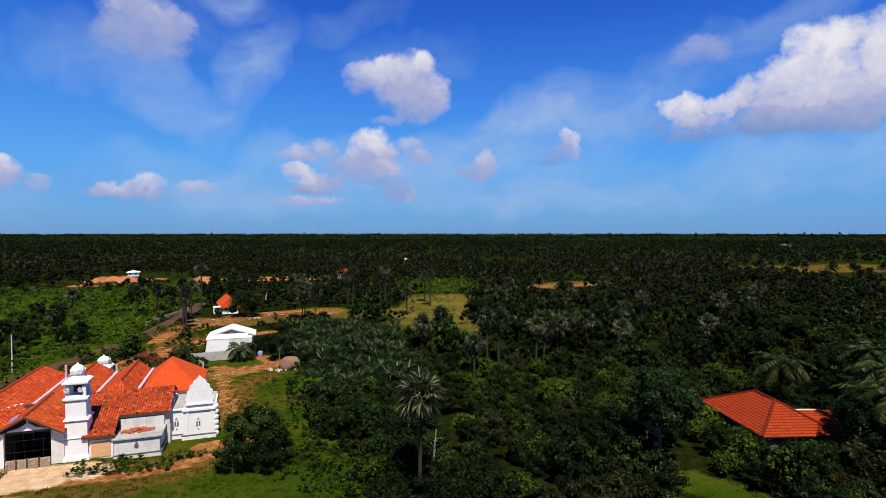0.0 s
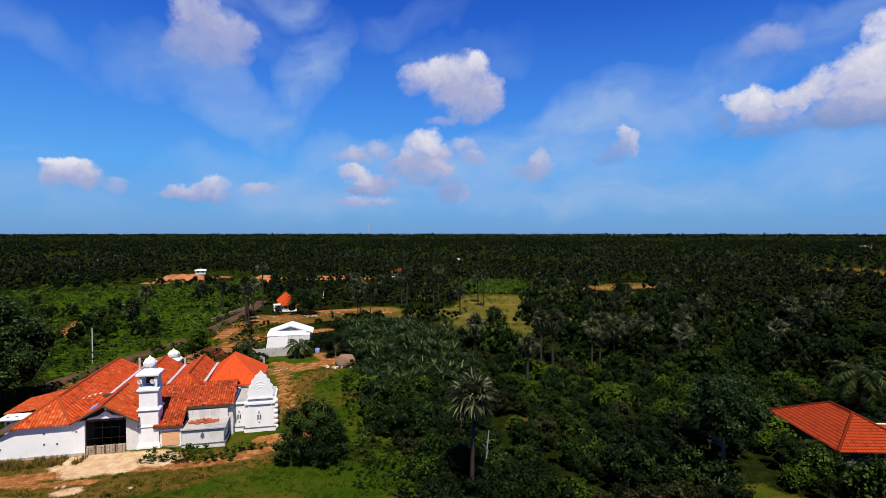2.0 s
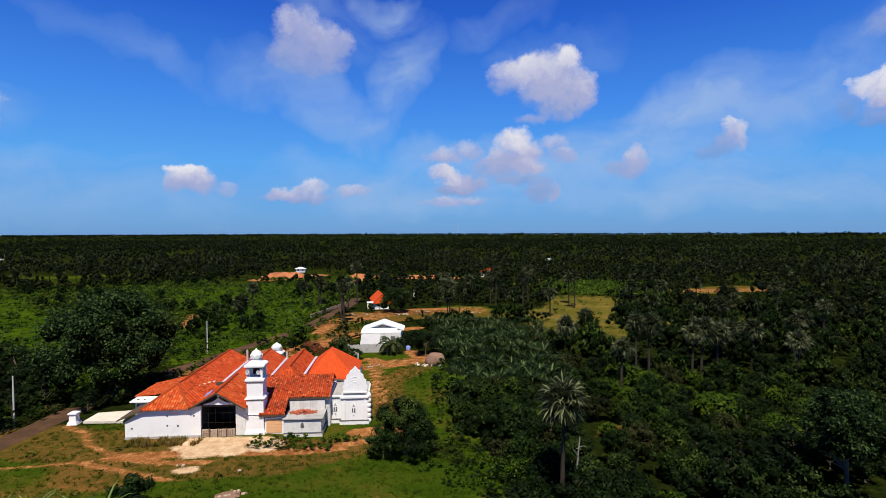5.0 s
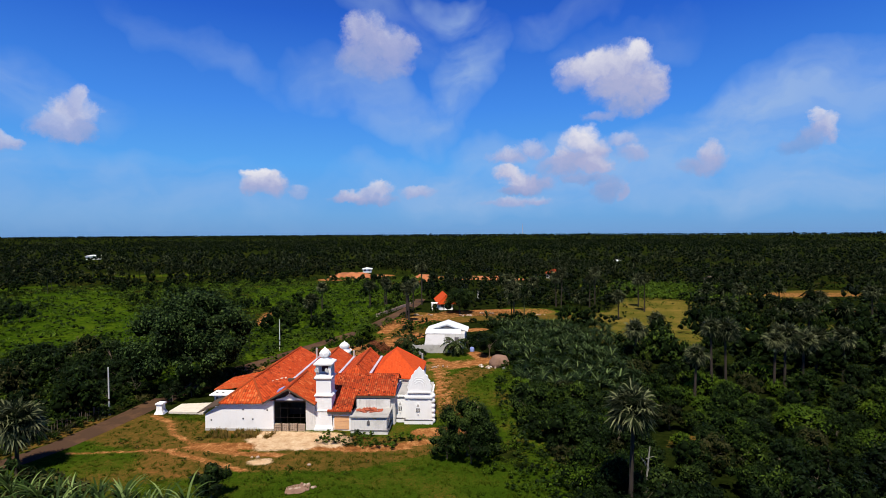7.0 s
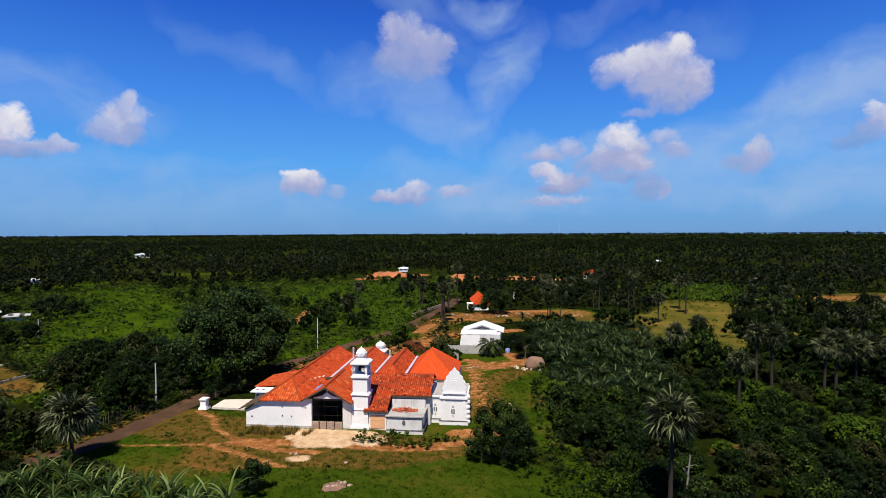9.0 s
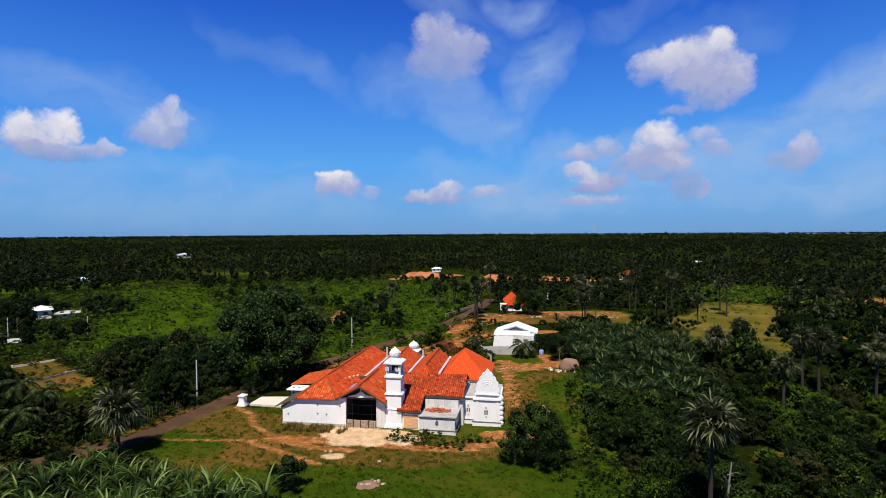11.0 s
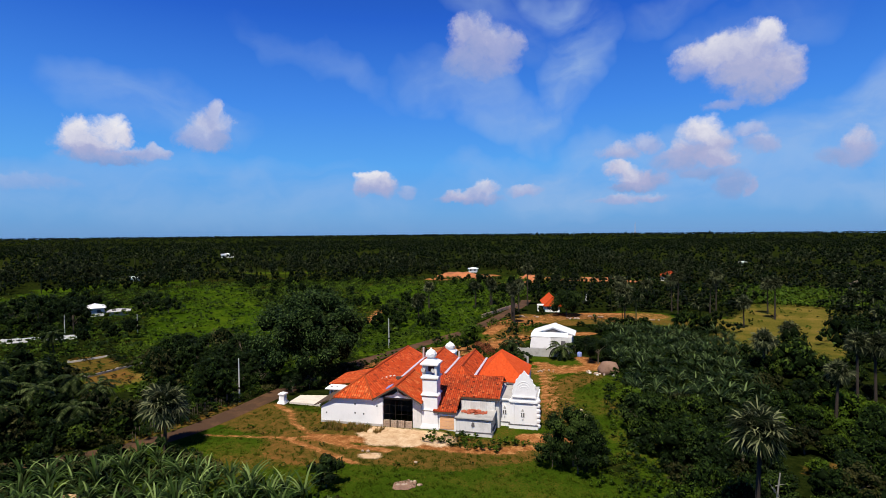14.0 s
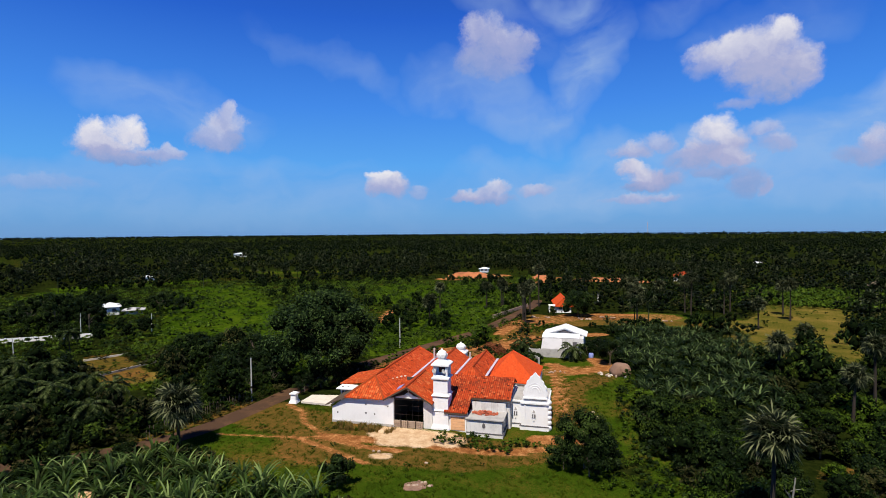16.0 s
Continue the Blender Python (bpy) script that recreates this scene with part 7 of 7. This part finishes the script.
for k, (x, y, h, w) in enumerate([(43.5, 50.4, 3.2, 2.2), (30.6, 52.6, 2.8, 2.0), (-35.6, 102.6, 2.6, 1.9), (-34.6, 105.5, 3.0, 2.2), (30.2, 55.6, 2.8, 1.8), (33.5, 50.8, 2.6, 2.0), (36.6, 50.4, 2.6, 2.0), (40.5, 50.2, 2.6, 2.0), (47.5, 49.6, 3.4, 2.4), (-17.6, 51.6, 3.4, 2.3), (-20.4, 52.0, 2.8, 2.0), (-16.6, 54.0, 3.6, 2.2), (-40.9, 90.6, 2.0, 1.5), (-43.2, 91.6, 1.7, 1.3), (-38.0, 137.5, 2.2, 2.0), (-25.0, 150.9, 1.2, 1.8)]):
    broadleaf("dark leafy bush with branches to the ground", x, y, h, w, 1500, 0.12, M_LEAF_DARK, 70 + k, 0.0, 14, 0.85)
broadleaf("tall dark tree shading the house's wing", 44.6, 53.6, 8.6, 3.8, 4500, 0.15, M_LEAF_DARK, 38, 0.15, 26, 0.85)
broadleaf("dark tree standing close before the house", 39.9, 51.2, 8.6, 2.7, 3600, 0.13, M_LEAF_DARK, 39, 0.1, 20, 0.85)
broadleaf("dark bushy tree beside the mosque lawn", -18.7, 53.4, 6.2, 3.3, 8000, 0.11, M_LEAF_DARK, 33, 0.0, 34, 0.78)
broadleaf("round bushy tree before the cottage", -53.6, 146.6, 7.6, 4.6, 4200, 0.22, M_LEAF_DARK, 34, 0.0, 22, 0.85)
broadleaf("pale green shrub tree by the lane", -58.5, 100.0, 4.2, 3.2, 1100, 0.24, M_LEAF_BRIGHT, 35, 0.05, 9)
broadleaf("dark round bush on the near lawn", -36.6, 36.2, 3.2, 2.0, 1300, 0.16, M_LEAF_DARK, 36, 0.0, 8)
broadleaf("dark bush beside the white-roofed house", -29.3, 96.5, 4.8, 3.0, 2600, 0.16, M_LEAF_DARK, 37, 0.0, 9)

# --- coconut palms ---
FRONDS = [mesh_of("coconut_crown", *frond_arrays(300 + k, 20, 3.9, 0.62, per=15), [M_COCO]) for k in range(3)]
COCONUTS = [(42.6, 51.0, 7.6), (47.0, 57.0, 8.6), (45.5, 48.0, 8.2), (41.5, 66.0, 7.0), (-46.2, 96.2, 2.9), (-36.2, 96.4, 2.9), (-82, 34, 6.2), (-92, 33, 7.0), (-77, 35, 5.6), (-86, 27, 6.8), (-76, 24, 5.6), (-96, 30, 7.4), (-80, 29, 6.4), (-72, 30, 4.8), (52, 66, 8.5), (-124, 48, 6.0), (49.0, 53.0, 7.4), (43.6, 55.0, 6.4), (52.0, 58.0, 8.8)]
for k, (x, y, z) in enumerate(COCONUTS):
    place("coconut_palm", "coconut palm with arching feather fronds", "palm tree", trunk_mesh("trunk", z, 0.17, 0.11, M_BARK, 0.2, k + 50), FRONDS[k % 3], x, y, 0.8 if z < 3 else (0.72 if x < -70 else 1.0), k * 47, "coconut palms", z - 0.05)

# --- bananas ---
BANANAS = [mesh_of("banana_crown", *banana_arrays(400 + k, 20, 1.8, 0.088, 1.1, 0.30), [M_BANANA]) for k in range(5)]
BANANA_STEM = trunk_mesh("trunk", 1.3, 0.12, 0.08, M_BANANA, 0.1, 9)
xs, ys = scatter(3000, -10, 30, 72, 135, in_bananas, 2.2, 37)
merged("undergrowth", "dark undergrowth between the banana plants", "shrubs", SCRUB_DARK, xs, ys, (0.55, 0.95), 27)
xs, ys = scatter(12000, -10, 30, 72, 135, in_bananas, 1.55, 21)
xs2, ys2 = scatter(2600, 44, 76, 36, 62, lambda x, y: (gap(x, y, ROAD) > 3) & (y < np.interp(x, [-66, -56, -50, -42], [22.5, 29.0, 29.5, 31.5])) & (y > 8) & (x > -66), 1.25, 22)
xs3, ys3 = scatter(2600, 44, 76, 34, 66, lambda x, y: (gap(x, y, ROAD) > 2.2) & (y < np.interp(x, [-66, -56, -50, -42], [25.5, 32.0, 32.5, 33.5])) & (y > 6) & (x > -68) & patchy(x, y, 6, -0.25), 1.7, 47)
merged("undergrowth", "dark leafy undergrowth among the garden bananas", "shrubs", SCRUB_DARK + [(SCRUB_DARK[0][0], M_LEAF_OLIVE)], xs3, ys3, (0.55, 1.25), 37)
GARDEN = [mesh_of("banana_crown", *banana_arrays(420 + k, 18, 2.1, 0.07, 0.9, 0.29), [M_BANANA_YOUNG]) for k in range(4)]
for k, (x, y) in enumerate(list(zip(xs2, ys2))[:125]):
    place("banana_plant", "young banana plant with narrow bright leaves", "banana plant", BANANA_STEM, GARDEN[k % 4], x, y, rng.uniform(0.75, 1.35), rng.uniform(0, 360), "banana plants")
for k, (x, y) in enumerate(list(zip(xs, ys))[:170]):
    place("banana_plant", "banana plant with long arching grey-green leaves", "banana plant", BANANA_STEM, BANANAS[k % 5], x, y, rng.uniform(0.75, 1.4), rng.uniform(0, 360), "banana plants")
for far_x, far_y, model, mat, label in ((xs2[125:], ys2[125:], (420, 18, 2.1, 0.07, 0.9, 0.29), M_BANANA_YOUNG, "young banana plants crowding the garden"), (xs[170:], ys[170:], (400, 20, 1.8, 0.088, 1.1, 0.30), M_BANANA, "banana grove of long arching leaves")):
    first, *shape = model
    merged("banana_grove", label, "banana plants", [(banana_arrays(first + k, *shape), mat) for k in range(4)], far_x, far_y, (0.75, 1.4), 15)

# --- grass tufts on the lawns ---
def tuft_arrays(seed, n, h):
    r = np.random.default_rng(seed)
    a, d = r.uniform(0, 6.28, n), r.uniform(0, 0.28, n)
    o = np.stack([np.cos(a) * d, np.sin(a) * d, np.zeros(n)], -1)
    lean = np.stack([np.cos(a), np.sin(a), np.zeros(n)], -1) * r.uniform(0.05, 0.35, (n, 1)) * h
    s = np.stack([-np.sin(a), np.cos(a), np.zeros(n)], -1) * 0.035
    tip = o + lean + np.array([0, 0, 1]) * h * r.uniform(0.6, 1.1, (n, 1))
    vs = np.stack([o - s, o + s, tip], 1).reshape(-1, 3)
    i = np.arange(n) * 3
    return vs, np.stack([i, i + 1, i + 2, i + 2], -1)


TUFTS = [(tuft_arrays(500 + k, 16, 0.13), m) for k, m in enumerate([M_GRASS, M_GRASS, M_GRASS])]
xs, ys = scatter(12000, 5, 66, 42, 100, lambda x, y: (weight(x, y, LAWNS) > 0.4) & (weight(x, y, PATHS) < 0.35) & (weight(x, y, SANDS) < 0.3) & (gap(x, y, ROAD) > 2.6), 0, 23)
merged("grass", "patchy green and straw grass on orange soil", "grass", TUFTS, xs, ys, (0.6, 1.4), 16)
xs, ys = scatter(30000, 20, 60, 45, 80, lambda x, y: (plot(x, y)[0] > 1) & (plot(x, y)[0] < 8.6) & (plot(x, y)[1] < -0.4) & (plot(x, y)[1] > -2.4) & patchy(x, y, 1.6, -0.12), 0, 24)
merged("dry_weeds", "straw-coloured weeds along the foot of the wall", "weeds", [(tuft_arrays(520, 16, 0.5), M_DRY), (tuft_arrays(522, 16, 0.45), M_DRY), (tuft_arrays(521, 16, 0.4), M_GRASS)], xs, ys, (0.6, 1.4), 17)
